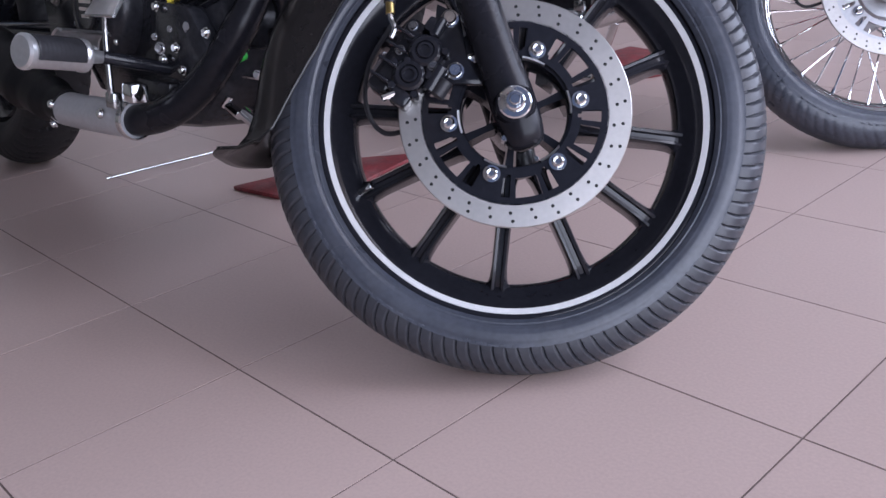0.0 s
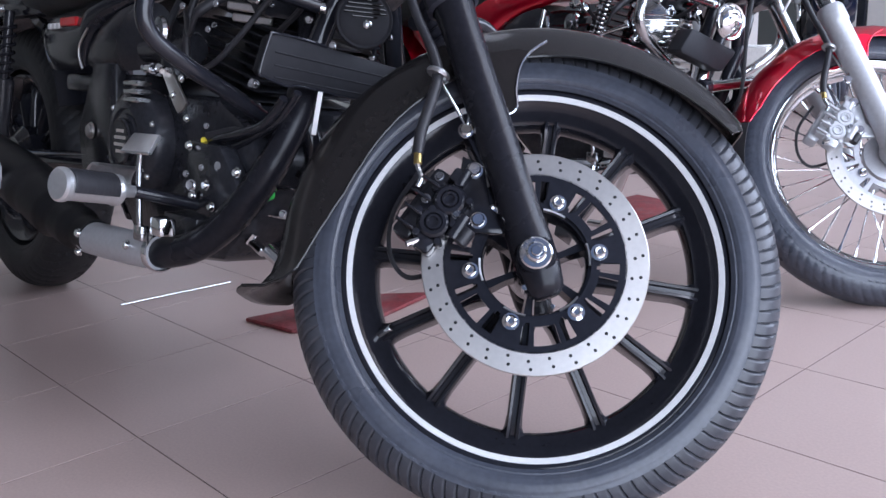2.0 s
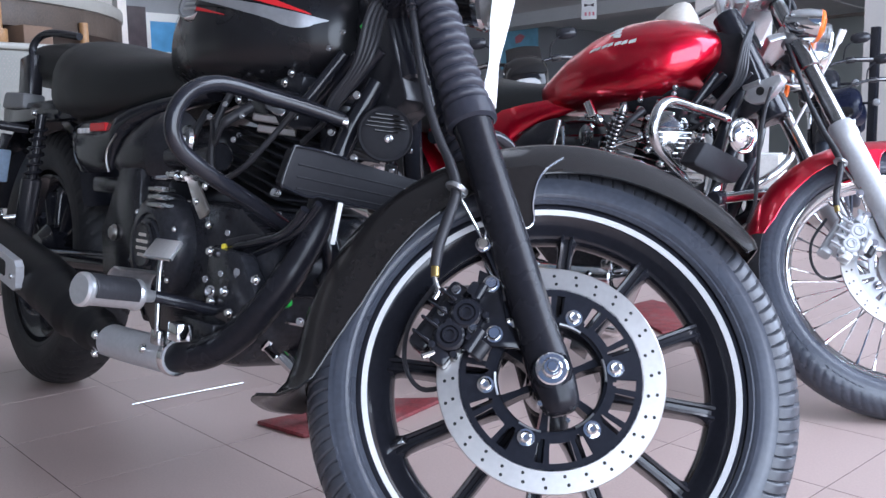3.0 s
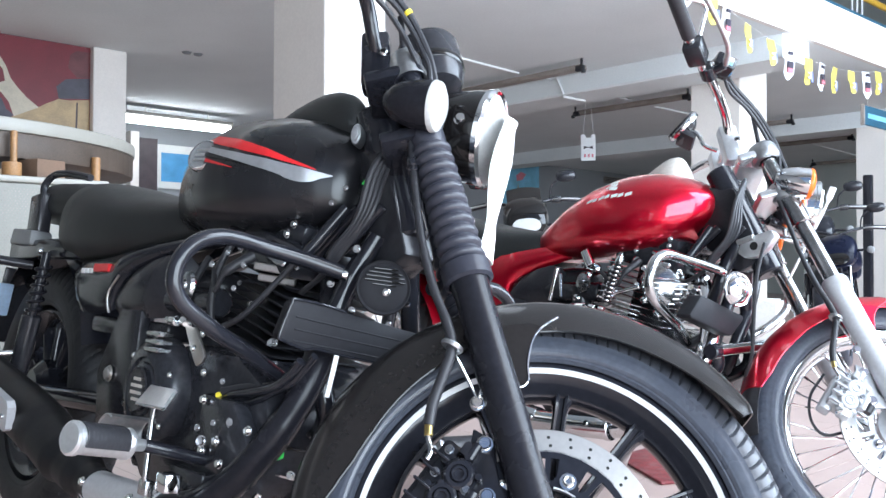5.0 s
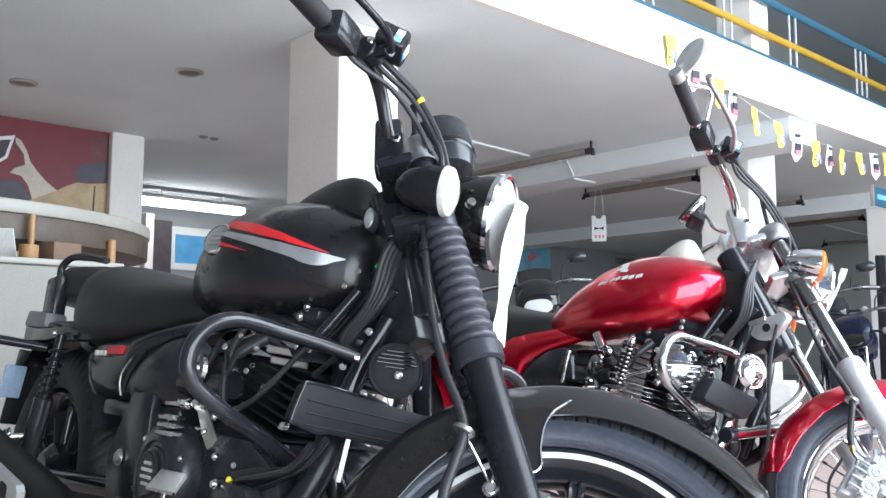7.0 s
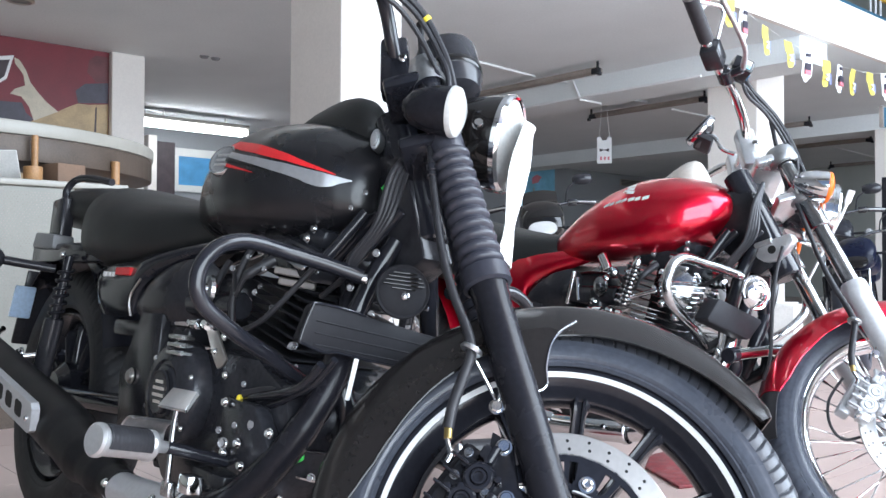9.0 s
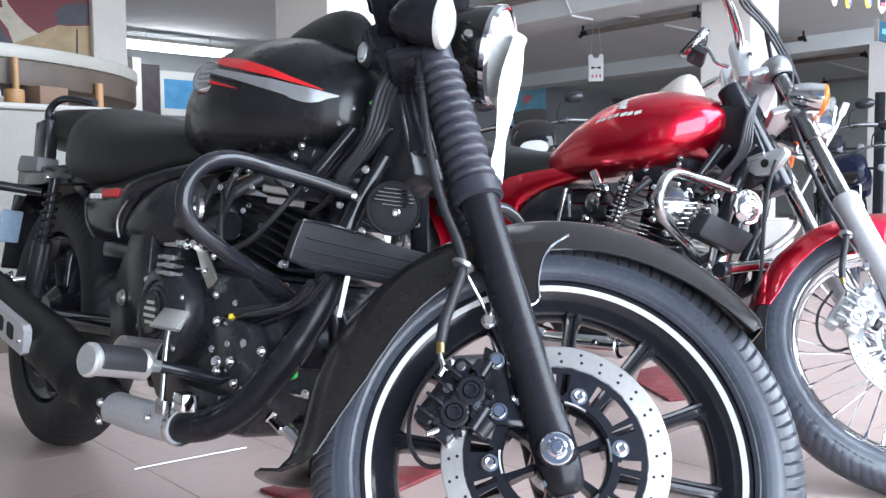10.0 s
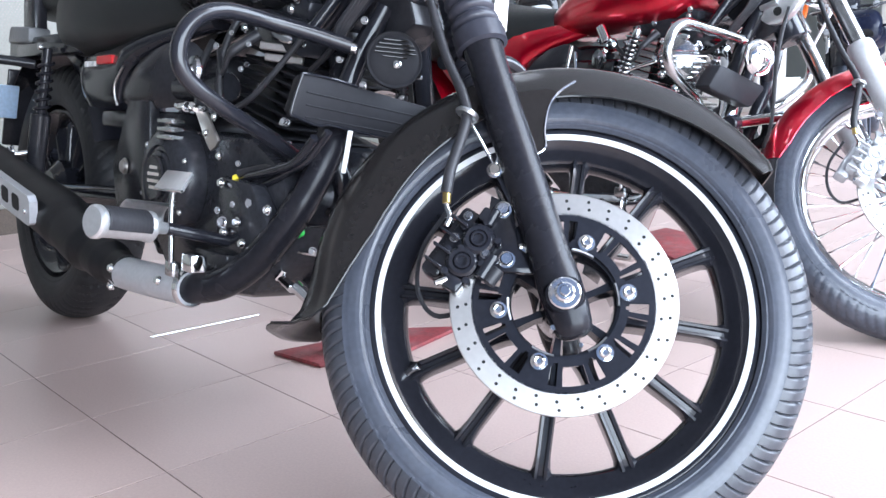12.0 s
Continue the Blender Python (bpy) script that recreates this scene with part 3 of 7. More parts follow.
under_ = [(ctr[0] + (x - ctr[0]) * 0.992, ctr[1] + (y - ctr[1]) * 0.992) for x, y in rim_ + hole_]
part("counter_base", moved(plate(under_, 0.110, 0.006), pose(0, 0, 1.062)), COUNTER_BROWN, desk, "brown laminate counter underside")
each("support", join(rod((-3.262, 0.375, 0.92), (-3.262, 0.375, 1.172), 0.014, 14), rod((-3.455, 0.795, 0.0), (-3.455, 0.795, 1.11), 0.020, 14), rod((-3.90, 0.95, 0.0), (-3.90, 0.95, 1.07), 0.035, 16)), WOOD, desk, "short wooden counter post")

# things under the counter
for nm, lab, cat, bm, mm in (
        ("paper_stack", "pale stack of papers on the desk", "paper", box(-3.20, -0.42, 0.951, -2.98, -0.18, 1.01, 0.004, 1), CARTON),
        ("cardboard_box", "small brown cardboard box on the desk", "box", box(-3.26, 0.02, 0.951, -3.06, 0.16, 1.03, 0.004, 1), CARDBOARD),
        ("folder", "dark folder standing on the desk", "folder", box(-3.24, -0.12, 0.951, -3.04, -0.04, 1.045, 0.004, 1), POSTER_SLATE),
        ("tin", "orange tin on the desk", "tin", moved(lathe([(0, 0), (0.035, 0), (0.037, 0.003), (0.037, 0.068), (0.035, 0.07), (0, 0.07)], 24), pose(-3.10, 0.32, 0.951)), WOOD)):
    tagged(obj(nm, bm, mm), lab, cat)
leaning = tagged(obj("paper_sheet", moved(box(-0.10, -0.002, 0, 0.10, 0.002, 0.15, 0.001, 1), pose(-3.30, 0.24, 0.957, 24, 0, 52)), CARTON), "crumpled pale paper sheet leaning on the desk", "paper")
tagged(obj("parcel", moved(box(-0.09, -0.07, 0, 0.09, 0.07, 0.11, 0.006, 2), pose(-3.34, 0.50, 0.951, 0, 0, 18)), CARDBOARD), "brown wrapped parcel on the desk", "parcel")
tagged(obj("jar", moved(lathe([(0, 0), (0.042, 0), (0.045, 0.005), (0.045, 0.095), (0.034, 0.11), (0.034, 0.125), (0, 0.125)], 24), pose(-3.14, -0.30, 1.0105)), WOOD), "brown jar on the stack of papers", "jar")
carton = thing("carton", "tall white carton standing on the floor behind the bikes", "carton", m=pose(-1.30, 3.02, 0, 0, 0, 10))
part("body", box(-0.075, -0.06, 0, 0.075, 0.06, 0.455, 0.004, 1), CARTON, carton)
part("flap", moved(box(-0.074, -0.004, 0, 0.074, 0.058, 0.004, 0.001, 1), pose(0, -0.055, 0.456, 6)), CARTON, carton)

# red and rusty paint-tin base under the bikes
def wedge(name, label, pts, h, mm):
    ob = obj(name, plate(pts, h, 0.004), mm)
    return tagged(ob, label, "floor stand")


wedge("floor_stand", "worn red sheet-metal stand foot on the floor", [(-0.86, 0.09), (-0.72, 0.11), (-0.655, 0.27), (-0.70, 0.47), (-0.80, 0.36)], 0.010, TIN_RED)
wedge("floor_stand", "worn red sheet-metal stand foot on the floor", [(-1.02, 1.52), (-0.72, 1.33), (-0.66, 1.47), (-0.80, 1.66), (-1.02, 1.72)], 0.010, TIN_RED)
tagged(obj("wire_rod", tube([(-1.165, -0.04, 0.006), (-1.16, 0.06, 0.005), (-1.14, 0.22, 0.006)], 0.0020, 8, 4), DARK_CHROME), "thin bright metal rod lying on the floor", "rod")


# ---------------------------------------------------------------- motorcycle: geometry shared by both
RAKE = radians(30)
AXIS = Vector((-math.sin(RAKE), 0, math.cos(RAKE)))
PIVOT = Vector((-0.0374, 0, 0.2574))
AXLE = Vector((0.0154, 0, 0.288))


def steer(degrees):
    return Matrix.Translation(PIVOT) @ Matrix.Rotation(radians(degrees), 4, AXIS) @ Matrix.Translation(-PIVOT)


def tyre_mesh(radius, width, high, low, segs, spacing, slant=-0.6, depth=0.0030, zone=""):
    """A tyre round the y axis: rounded section, slanting grooves cut into the tread."""
    phis = np.radians(np.concatenate([np.linspace(-128, -84, 23), np.linspace(-82, 82, 37), np.linspace(84, 128, 23)]))
    th = np.linspace(0, 2 * np.pi, segs, endpoint=False)
    T, P = np.meshgrid(th, phis, indexing="ij")
    y = width / 2 * np.sign(np.sin(P)) * np.abs(np.sin(P)) ** 0.85
    c = np.cos(P)
    r = radius - high + np.where(c > 0, high * np.abs(c) ** 0.8, low * c)
    edge = np.degrees(np.abs(P))
    for at, tall in ((82, -0.0007), (104, 0.0004), (114, -0.0007), (119, 0.0007)):
        y = y + np.sign(y) * tall * np.exp(-(((edge - at) / 1.9) ** 2))
    count = round(2 * np.pi * radius / spacing)
    bend = np.abs(y) / width * 2
    u = T * count / (2 * np.pi) + np.where(y > 0, 0.5, 0) - slant * bend**1.6 * 2.4
    f = np.abs((u % 1) - 0.5)
    cut = np.clip((f - 0.405) / 0.04, 0, 1) * np.clip((edge - 9) / 6, 0, 1) * np.clip((77 - edge) / 6, 0, 1)
    r = r - depth * cut
    verts = np.stack([r * np.cos(T), y, r * np.sin(T)], -1).reshape(-1, 3)
    m = len(phis)
    i, q = np.meshgrid(np.arange(segs), np.arange(m - 1), indexing="ij")
    j = (i + 1) % segs
    mid = np.degrees(np.abs(phis[:-1] + phis[1:]) / 2)
    keep = np.ones(m - 1, bool) if not zone else (mid <= 78 if zone == "tread" else mid > 78)
    faces = np.stack([i * m + q, i * m + q + 1, j * m + q + 1, j * m + q], -1)[:, keep].reshape(-1, 4)
    if zone:
        used, faces = np.unique(faces, return_inverse=True)
        verts, faces = verts[used], faces.reshape(-1, 4)
    return verts.tolist(), [], faces.tolist()


def polar_plate(radii, n, keep, thick):
    """A flat round plate in the x-z plane with the cells left out for which keep(r, degrees) is false."""
    bm = bmesh.new()
    vs = [[bm.verts.new((r * math.cos(2 * math.pi * k / n), 0, r * math.sin(2 * math.pi * k / n))) for k in range(n)] for r in radii]
    for i in range(len(radii) - 1):
        for k in range(n):
            if keep((radii[i] + radii[i + 1]) / 2, 360 * (k + 0.5) / n):
                j = (k + 1) % n
                bm.faces.new((vs[i][k], vs[i][j], vs[i + 1][j], vs[i + 1][k]))
    bmesh.ops.delete(bm, geom=[v for v in bm.verts if not v.link_faces], context="VERTS")
    return solid(bm, thick)


def alloy_spoke(r0, r1, y0, y1, half):
    """One cast spoke along x, with a groove between two ridges on its outer side."""
    rings = []
    for k in range(15):
        t = k / 9 * 0.86 if k < 10 else 0.86 + 0.14 * (k - 9) / 5
        r = r0 + (r1 - r0) * t
        foot = half * (1 + 0.30 * max(0, (0.15 - t) / 0.15) ** 2) + 0.015 * max(0, (t - 0.78) / 0.22) ** 2.4
        top = half * (1 + 0.18 * max(0, (t - 0.8) / 0.2) ** 2)
        d = -(y0 + (y1 - y0) * t) + 0.007 * max(0, (t - 0.86) / 0.14) ** 1.5
        rings.append([(r, yy, zz) for zz, yy in ((-foot, 0.012), (-foot, d + 0.0085), (-top * 0.95, d + 0.004), (-top * 0.74, d), (-top * 0.40, d + 0.001), (-top * 0.24, d + 0.005), (top * 0.24, d + 0.005), (top * 0.40, d + 0.001), (top * 0.74, d), (top * 0.95, d + 0.004), (foot, d + 0.0085), (foot, 0.012))])
    return loft(rings)


def brake_disc(wheel, y, outer, inner, carrier, phase, bolts=6, bolt_r=0.0744):
    """The disc, its carrier with windows, drilled holes and bolts, on the -y side of a wheel."""
    ring = moved(lathe([(inner, -0.002), (outer - 0.001, -0.002), (outer, -0.001), (outer, 0.001), (outer - 0.001, 0.002), (inner, 0.002)], 120, closed=True), pose(0, y, 0, 90))
    disc = part("brake_disc", ring, STEEL, wheel, "brushed steel ventilated brake disc")
    holes = []
    for k in range(30):
        for q in range(2):
            a = radians(k * 12 + 3 + 1.4 * q)
            r = inner + (outer - inner) * ((0.28, 0.64), (0.38, 0.72))[k % 2][q]
            holes.append(moved(lathe([(0, 0.0023), (0.0019, 0.0023), (0.0021, 0.0019)], 10), pose(r * math.cos(a), y, r * math.sin(a), 90)))
    each("drilled_hole", join(*holes), DARK, disc)

    def keep(r, deg):
        d = (deg - phase) % (360 / bolts)
        d = min(d, 360 / bolts - d)
        if 0.075 < r < 0.0965:
            return not (10 < d < 17 or d > 21)
        if 0.070 < r < 0.075:
            return not 12 < d < 16
        return True

    plate_ = polar_plate([0.0645, 0.067, 0.069, 0.071, 0.075, 0.079, 0.083, 0.088, 0.0925, 0.097, 0.1015, inner + 0.0015], 180, keep, 0.005)
    part("disc_carrier", moved(plate_, pose(0, y + 0.003, 0)), carrier, disc, "black disc carrier with windows")
    for k in range(bolts):
        a = radians(phase + k * 360 / bolts)
        p = (bolt_r * math.cos(a), y - 0.003, bolt_r * math.sin(a))
        part("bolt", moved(lathe([(0, 0.005), (0.003, 0.005), (0.0034, 0.0075), (0.0048, 0.008), (0.0066, 0.0065), (0.0068, 0.002), (0.0098, 0.0018), (0.0102, 0.0)], 20), aim(p, (p[0], p[1] - 1, p[2]))), CHROME, disc, "chrome disc bolt")
    return disc


def front_wheel_alloy(bike, m):
    prof = [(0.219, -0.031), (0.226, -0.0345), (0.2325, -0.034), (0.233, -0.030), (0.224, -0.026), (0.2, -0.012), (0.196, 0), (0.2, 0.012), (0.224, 0.026), (0.233, 0.030), (0.2325, 0.034), (0.226, 0.0345), (0.219, 0.031), (0.207, 0.024), (0.2, 0.016), (0.194, 0.013), (0.190, 0.004), (0.190, -0.007), (0.194, -0.015), (0.2, -0.0195), (0.207, -0.025)]
    wheel = part("front_wheel", moved(lathe(prof, 128, closed=True), SIDE), BLACK_SATIN, bike, "satin black cast alloy front wheel", m)
    tyre = part("tyre", tyre_mesh(0.297, 0.096, 0.047, 0.030, 1440, 0.0160, depth=0.0070, zone="side"), RUBBER, wheel, "dusty black tyre sidewall")
    part("tread", tyre_mesh(0.297, 0.096, 0.047, 0.030, 1440, 0.0160, depth=0.0070, zone="tread"), RUBBER_TREAD, tyre, "dark tread with slanting grooves")
    for k in range(18):
        a = radians(212 + 3.1 * k + (8 if k > 6 else 0) + (9 if k > 12 else 0))
        part("sidewall_bar", moved(box(-0.0042, -0.0006, -0.0013, 0.0042, 0.0012, 0.0013, 0.0004, 1), pose(0.2615 * math.cos(a), -0.0470, 0.2615 * math.sin(a), 0, 90 - math.degrees(a), 0)), RUBBER, wheel)
    part("rim_stripe", moved(lathe([(0.2190, 0.0318), (0.2190, 0.0330), (0.2254, 0.0355), (0.2260, 0.0346), (0.2190, 0.0318)], 128), SIDE), STRIPE, wheel, "pale grey reflective rim stripe")
    me = None
    for k in range(12):
        if me is None:
            ob = part("spoke", alloy_spoke(0.062, 0.2045, 0.042, 0.0195, 0.0092), BLACK_SATIN, wheel)
            me = ob.data
        else:
            ob = new("spoke", me)
            ob.parent = wheel
        ob.matrix_basis = pose(0, 0, 0, 0, -(5.5 + 30 * k), 0)
    hub = lathe([(0, -0.06), (0.022, -0.06), (0.026, -0.03), (0.030, 0), (0.028, 0.05), (0.026, 0.070), (0.022, 0.076), (0.020, 0.095), (0, 0.095)], 48)
    part("hub", moved(hub, SIDE), BLACK_SATIN, wheel)
    part("hub_flange", moved(lathe([(0.0605, 0.040), (0.067, 0.040), (0.068, 0.072), (0.066, 0.077), (0.0615, 0.077), (0.0595, 0.070)], 60, closed=True), SIDE), BLACK_SATIN, wheel)
    for k in range(6):
        arm = part("hub_arm", loft([[(r, yy, zz) for yy, zz in ((-0.040, -w), (-0.062, -w * 0.6), (-0.062, w * 0.6), (-0.040, w))] for r, w in ((0.018, 0.0085), (0.038, 0.0060), (0.063, 0.0085))]), BLACK_SATIN, wheel)
        arm.matrix_basis = pose(0, 0, 0, 0, -(35.5 + 60 * k), 0)
    arcs = join(*[moved(lathe([(0.0615, 0.0775), (0.062, 0.0845), (0.0640, 0.0850), (0.0645, 0.0775)], 12, a0=a - 12, a1=a + 12), SIDE) for a in (21, 81, 141, 201, 261, 321)])
    each("sensor_arc", arcs, ALLOY, wheel, "bright ring segments on the hub")
    brake_disc(wheel, -0.0808, 0.1307, 0.104, BLACK_SATIN, 81.2)
    part("valve", rod((-0.168, -0.012, -0.118), (-0.150, -0.03, -0.105), 0.0045), CHROME, wheel, "tyre valve stem")
    return wheel


def front_wheel_wire(bike, m):
    prof = [(0.219, -0.026), (0.229, -0.030), (0.232, -0.027), (0.222, -0.022), (0.212, -0.010), (0.210, 0), (0.212, 0.010), (0.222, 0.022), (0.232, 0.027), (0.229, 0.030), (0.219, 0.026), (0.208, 0.012), (0.205, 0), (0.208, -0.012)]
    wheel = part("front_wheel", moved(lathe(prof, 96, closed=True), SIDE), CHROME, bike, "chrome rimmed wire spoke front wheel", m)
    part("tyre", tyre_mesh(0.297, 0.092, 0.047, 0.032, 480, 0.021), RUBBER, wheel, "dusty black tyre with slanting tread grooves")
    for k in range(18):
        a = radians(212 + 3.1 * k + (8 if k > 6 else 0) + (9 if k > 12 else 0))
        part("sidewall_bar", moved(box(-0.0042, -0.0006, -0.0013, 0.0042, 0.0012, 0.0013, 0.0004, 1), pose(0.2615 * math.cos(a), -0.0470, 0.2615 * math.sin(a), 0, 90 - math.degrees(a), 0)), RUBBER, wheel)
    me = None
    for k in range(36):
        a = radians(k * 10 + 4)
        side = -1 if k % 2 else 1
        b = a + radians(22 if (k // 2) % 2 else -22)
        p, q = (0.207 * math.cos(a), side * 0.006, 0.207 * math.sin(a)), (0.040 * math.cos(b), side * 0.034, 0.040 * math.sin(b))
        part("spoke", join(rod(p, q, 0.0019, 6), rod(p, Vector(p).lerp(Vector(q), 0.07), 0.0034, 6)), CHROME, wheel)
    hub = lathe([(0, -0.05), (0.043, -0.05), (0.043, -0.042), (0.028, -0.03), (0.026, 0), (0.03, 0.03), (0.045, 0.04), (0.045, 0.05), (0.052, 0.055), (0.052, 0.066), (0, 0.07)], 40)
    part("hub", moved(hub, SIDE), SILVER_PAINT, wheel)
    brake_disc(wheel, -0.0748, 0.1307, 0.102, SILVER_PAINT, 80, 5)
    return wheel


def fork_leg(bike, m, y, style):
    """One fork leg: lower tube, rubber boot or bare tube, axle clamp."""
    at = Matrix.Translation(AXLE + Vector((0, y, 0))) @ AXIS.to_track_quat("Z", "Y").to_matrix().to_4x4()
    side = -1 if y < 0 else 1
    if style == "black":
        low = lathe([(0, -0.047), (0.012, -0.047), (0.0195, -0.042), (0.0225, -0.034), (0.0255, -0.012), (0.0260, 0.02), (0.0238, 0.045), (0.0238, 0.30), (0.0255, 0.325), (0.0258, 0.345), (0, 0.345)], 36)
        leg = part("fork_leg", moved(low, at), BLACK_MATT, bike, "matt black fork lower", m)
        prof, n = [(0.027, 0.325), (0.0325, 0.328), (0.0325, 0.350)], 11
        for k in range(n):
            z = 0.354 + 0.0172 * k
            r = 0.0305 - 0.003 * k / n
            prof += [(r - 0.0055, z), (r - 0.001, z + 0.003), (r + 0.0004, z + 0.0065), (r - 0.0005, z + 0.0105), (r - 0.0055, z + 0.0145)]
        prof += [(0.0245, 0.550), (0.0245, 0.565), (0.018, 0.568)]
        part("boot", moved(lathe(prof, 32), at), RUBBER_BOOT, leg, "ribbed rubber fork boot")
        part("upper_tube", moved(lathe([(0.0175, 0.55), (0.0175, 0.672), (0, 0.672)], 24), at), BLACK_SATIN, leg)
        part("fork_cap", moved(lathe([(0.0235, 0.664), (0.0235, 0.700), (0.019, 0.712), (0.012, 0.715), (0, 0.715)], 28), at), ALLOY, leg, "bright alloy fork cap")
    else:
        low = lathe([(0, -0.034), (0.012, -0.034), (0.022, -0.028), (0.027, -0.012), (0.027, 0.02), (0.025, 0.05), (0.025, 0.29), (0.0275, 0.295), (0.0275, 0.325), (0.024, 0.332), (0, 0.332)], 36)
        leg = part("fork_leg", moved(low, at), SILVER_PAINT, bike, "silver grey painted fork lower", m)
        part("upper_tube", moved(lathe([(0.0175, 0.33), (0.0175, 0.68), (0, 0.68)], 28), at), DARK_CHROME, leg, "steel fork tube")
        part("shroud", moved(lathe([(0.019, 0.475), (0.0225, 0.477), (0.0225, 0.56), (0.019, 0.562)], 28), at), DARK_CHROME, leg)
        for z0 in (0.545, 0.655):
            part("clamp_sleeve", moved(lathe([(0.022, z0), (0.030, z0 + 0.002), (0.033, z0 + 0.010), (0.033, z0 + 0.034), (0.029, z0 + 0.042), (0.022, z0 + 0.043)], 28), at), ALLOY, leg, "polished yoke clamp")
            part("clamp_bolt", hex_bolt(at @ Vector((0.0, 0.033 * side, z0 + 0.02)), (0.2, side, 0), 0.007, 0.007), CHROME, leg)
        part("fork_cap", moved(lathe([(0.0215, 0.664), (0.0215, 0.690), (0.016, 0.70), (0, 0.70)], 28), at), CHROME, leg, "chrome fork cap")
    # clamp and axle nut
    wide = 0.0235 if style == "black" else 0.029
    lug = moved(lathe([(0.0, -0.024), (wide - 0.003, -0.024), (wide, -0.018), (wide, 0.018), (wide - 0.003, 0.024), (0, 0.024)], 36), pose(AXLE.x, y, AXLE.z, 90))
    if style == "black":
        part("pinch_bolt", rod(at @ Vector((-0.011, side * 0.022, -0.030)), at @ Vector((0.011, side * 0.022, -0.030)), 0.0036, 10), DARK_CHROME, leg, "dull pinch bolt below the axle")
    part("axle_clamp", lug, BLACK_MATT if style == "black" else SILVER_PAINT, leg)
    e = y + side * 0.024
    nut = join(moved(lathe([(0, 0), (0.0175, 0), (0.0182, 0.002), (0.0182, 0.005), (0.0165, 0.0065), (0.0115, 0.0068), (0.0110, 0.0125), (0.009, 0.0145), (0, 0.0145)], 36), aim((AXLE.x, e, AXLE.z), (AXLE.x, e + side, AXLE.z))),
               hex_bolt((AXLE.x, e + side * 0.014, AXLE.z), (0, side, 0), 0.0075, 0.007))
    part("axle_nut", nut, CHROME, leg, "bright axle nut and washer")
    return leg


def fender_mesh(points, rise, half, thick=0.0022, n=12, power=2.6):
    """A mudguard: rows of x, z, outward x, outward z, share of the rise, along its edge line."""
    rings = []
    for x, z, ox, oz, k in points:
        ring = []
        for i in range(n + 1):
            t = -1 + 2 * i / n
            t = math.copysign(abs(t) ** 0.7, t)
            up = rise * k * (1 - abs(t) ** power)
            ring.append((x + ox * up, half * t, z + oz * up))
        rings.append(ring)
    return solid(loft(rings, closed=False, cap=False), thick)


FENDER_EDGE = ((47, 0.286, 0.314), (49, 0.284, 0.319), (56, 0.280, 0.321), (70, 0.273, 0.323), (90, 0.267, 0.324), (105, 0.262, 0.324), (120, 0.256, 0.323), (135, 0.249, 0.322), (150, 0.244, 0.321), (162, 0.241, 0.320), (172, 0.243, 0.318), (180, 0.252, 0.316), (186, 0.262, 0.315), (190, 0.270, 0.317), (193.5, 0.279, 0.323), (196, 0.296, 0.336), (197.3, 0.320, 0.350), (197, 0.346, 0.362))
FENDER_SHORT = ((38, 0.292, 0.306), (42, 0.286, 0.312), (60, 0.278, 0.314), (90, 0.272, 0.315), (120, 0.266, 0.314), (150, 0.266, 0.314), (168, 0.272, 0.313), (176, 0.284, 0.311))


def fender_points(rows, per=3):
    a = np.array(rows)
    s = np.linspace(0, len(rows) - 1, (len(rows) - 1) * per + 1)
    deg, edge, crown = (np.interp(s, np.arange(len(rows)), a[:, k]) for k in range(3))
    pts = []
    for d, e, c in zip(deg, edge, crown):
        w = radians(float(d))
        pts.append((AXLE.x + float(e) * math.cos(w), AXLE.z + float(e) * math.sin(w), math.cos(w), math.sin(w), float(c - e)))
    return pts


def front_fender(bike, m, paint, style):
    pts = fender_points(FENDER_EDGE if style == "black" else FENDER_SHORT)
    fender = part("front_fender", fender_mesh(pts, 1.0, 0.066, 0.0022, 16, 3.6), paint, bike, "curved front mudguard over the tyre", m)
    if style != "black":
        flap = fender_points(((174, 0.285, 0.309), (186, 0.287, 0.309), (196, 0.29, 0.308)))
        part("mud_flap", fender_mesh(flap, 1.0, 0.062, 0.003, 12, 3.6), RUBBER_SOFT, fender, "black rubber mud flap")
    # bright edge bead along the rear lower edge
    edge = [(p[0], -0.0665, p[1]) for p in pts]
    part("edge_bead", tube(edge, 0.0016, 6, 1), paint if style != "black" else BLACK_GLOSS, fender)
    # bracket beside the fork leg, with its rolled bright edge
    out = [(-0.030, 0.566), (-0.046, 0.548), (-0.054, 0.527), (-0.053, 0.497), (-0.047, 0.476), (-0.050, 0.466), (-0.058, 0.461), (-0.100, 0.472), (-0.140, 0.51), (-0.110, 0.565), (-0.06, 0.58)]
    bm = plate([(x, z) for x, z in out[1:9]] + [(-0.112, 0.530), (-0.062, 0.549)], 0.003)
    part("bracket", moved(bm, pose(0, -0.0675, 0, 90)), paint, fender)
    part("bracket_edge", tube([(x, -0.0705, z) for x, z in out[:7]], 0.0017, 8, 4), CHROME if style == "black" else paint, fender, "bright rolled bracket edge")
    for y in (-0.072,):
        part("grommet", moved(lathe([(0.006, -0.003), (0.0135, -0.003), (0.015, 0), (0.0135, 0.003), (0.006, 0.003)], 20, closed=True), aim((-0.1435, -0.112, 0.478), (-0.135, -0.112, 0.520))), ALLOY, fender, "bright hose guide ring")
    part("guide_rod", join(rod((-0.1435, -0.106, 0.477), (-0.0975, -0.104, 0.425), 0.0021, 8), hex_bolt((-0.096, -0.103, 0.419), (0, -1, 0), 0.0085, 0.007), rod((-0.096, -0.104, 0.419), (-0.0945, -0.104, 0.441), 0.0026, 8)), CHROME, fender, "plated wire hose guide")
    return fender


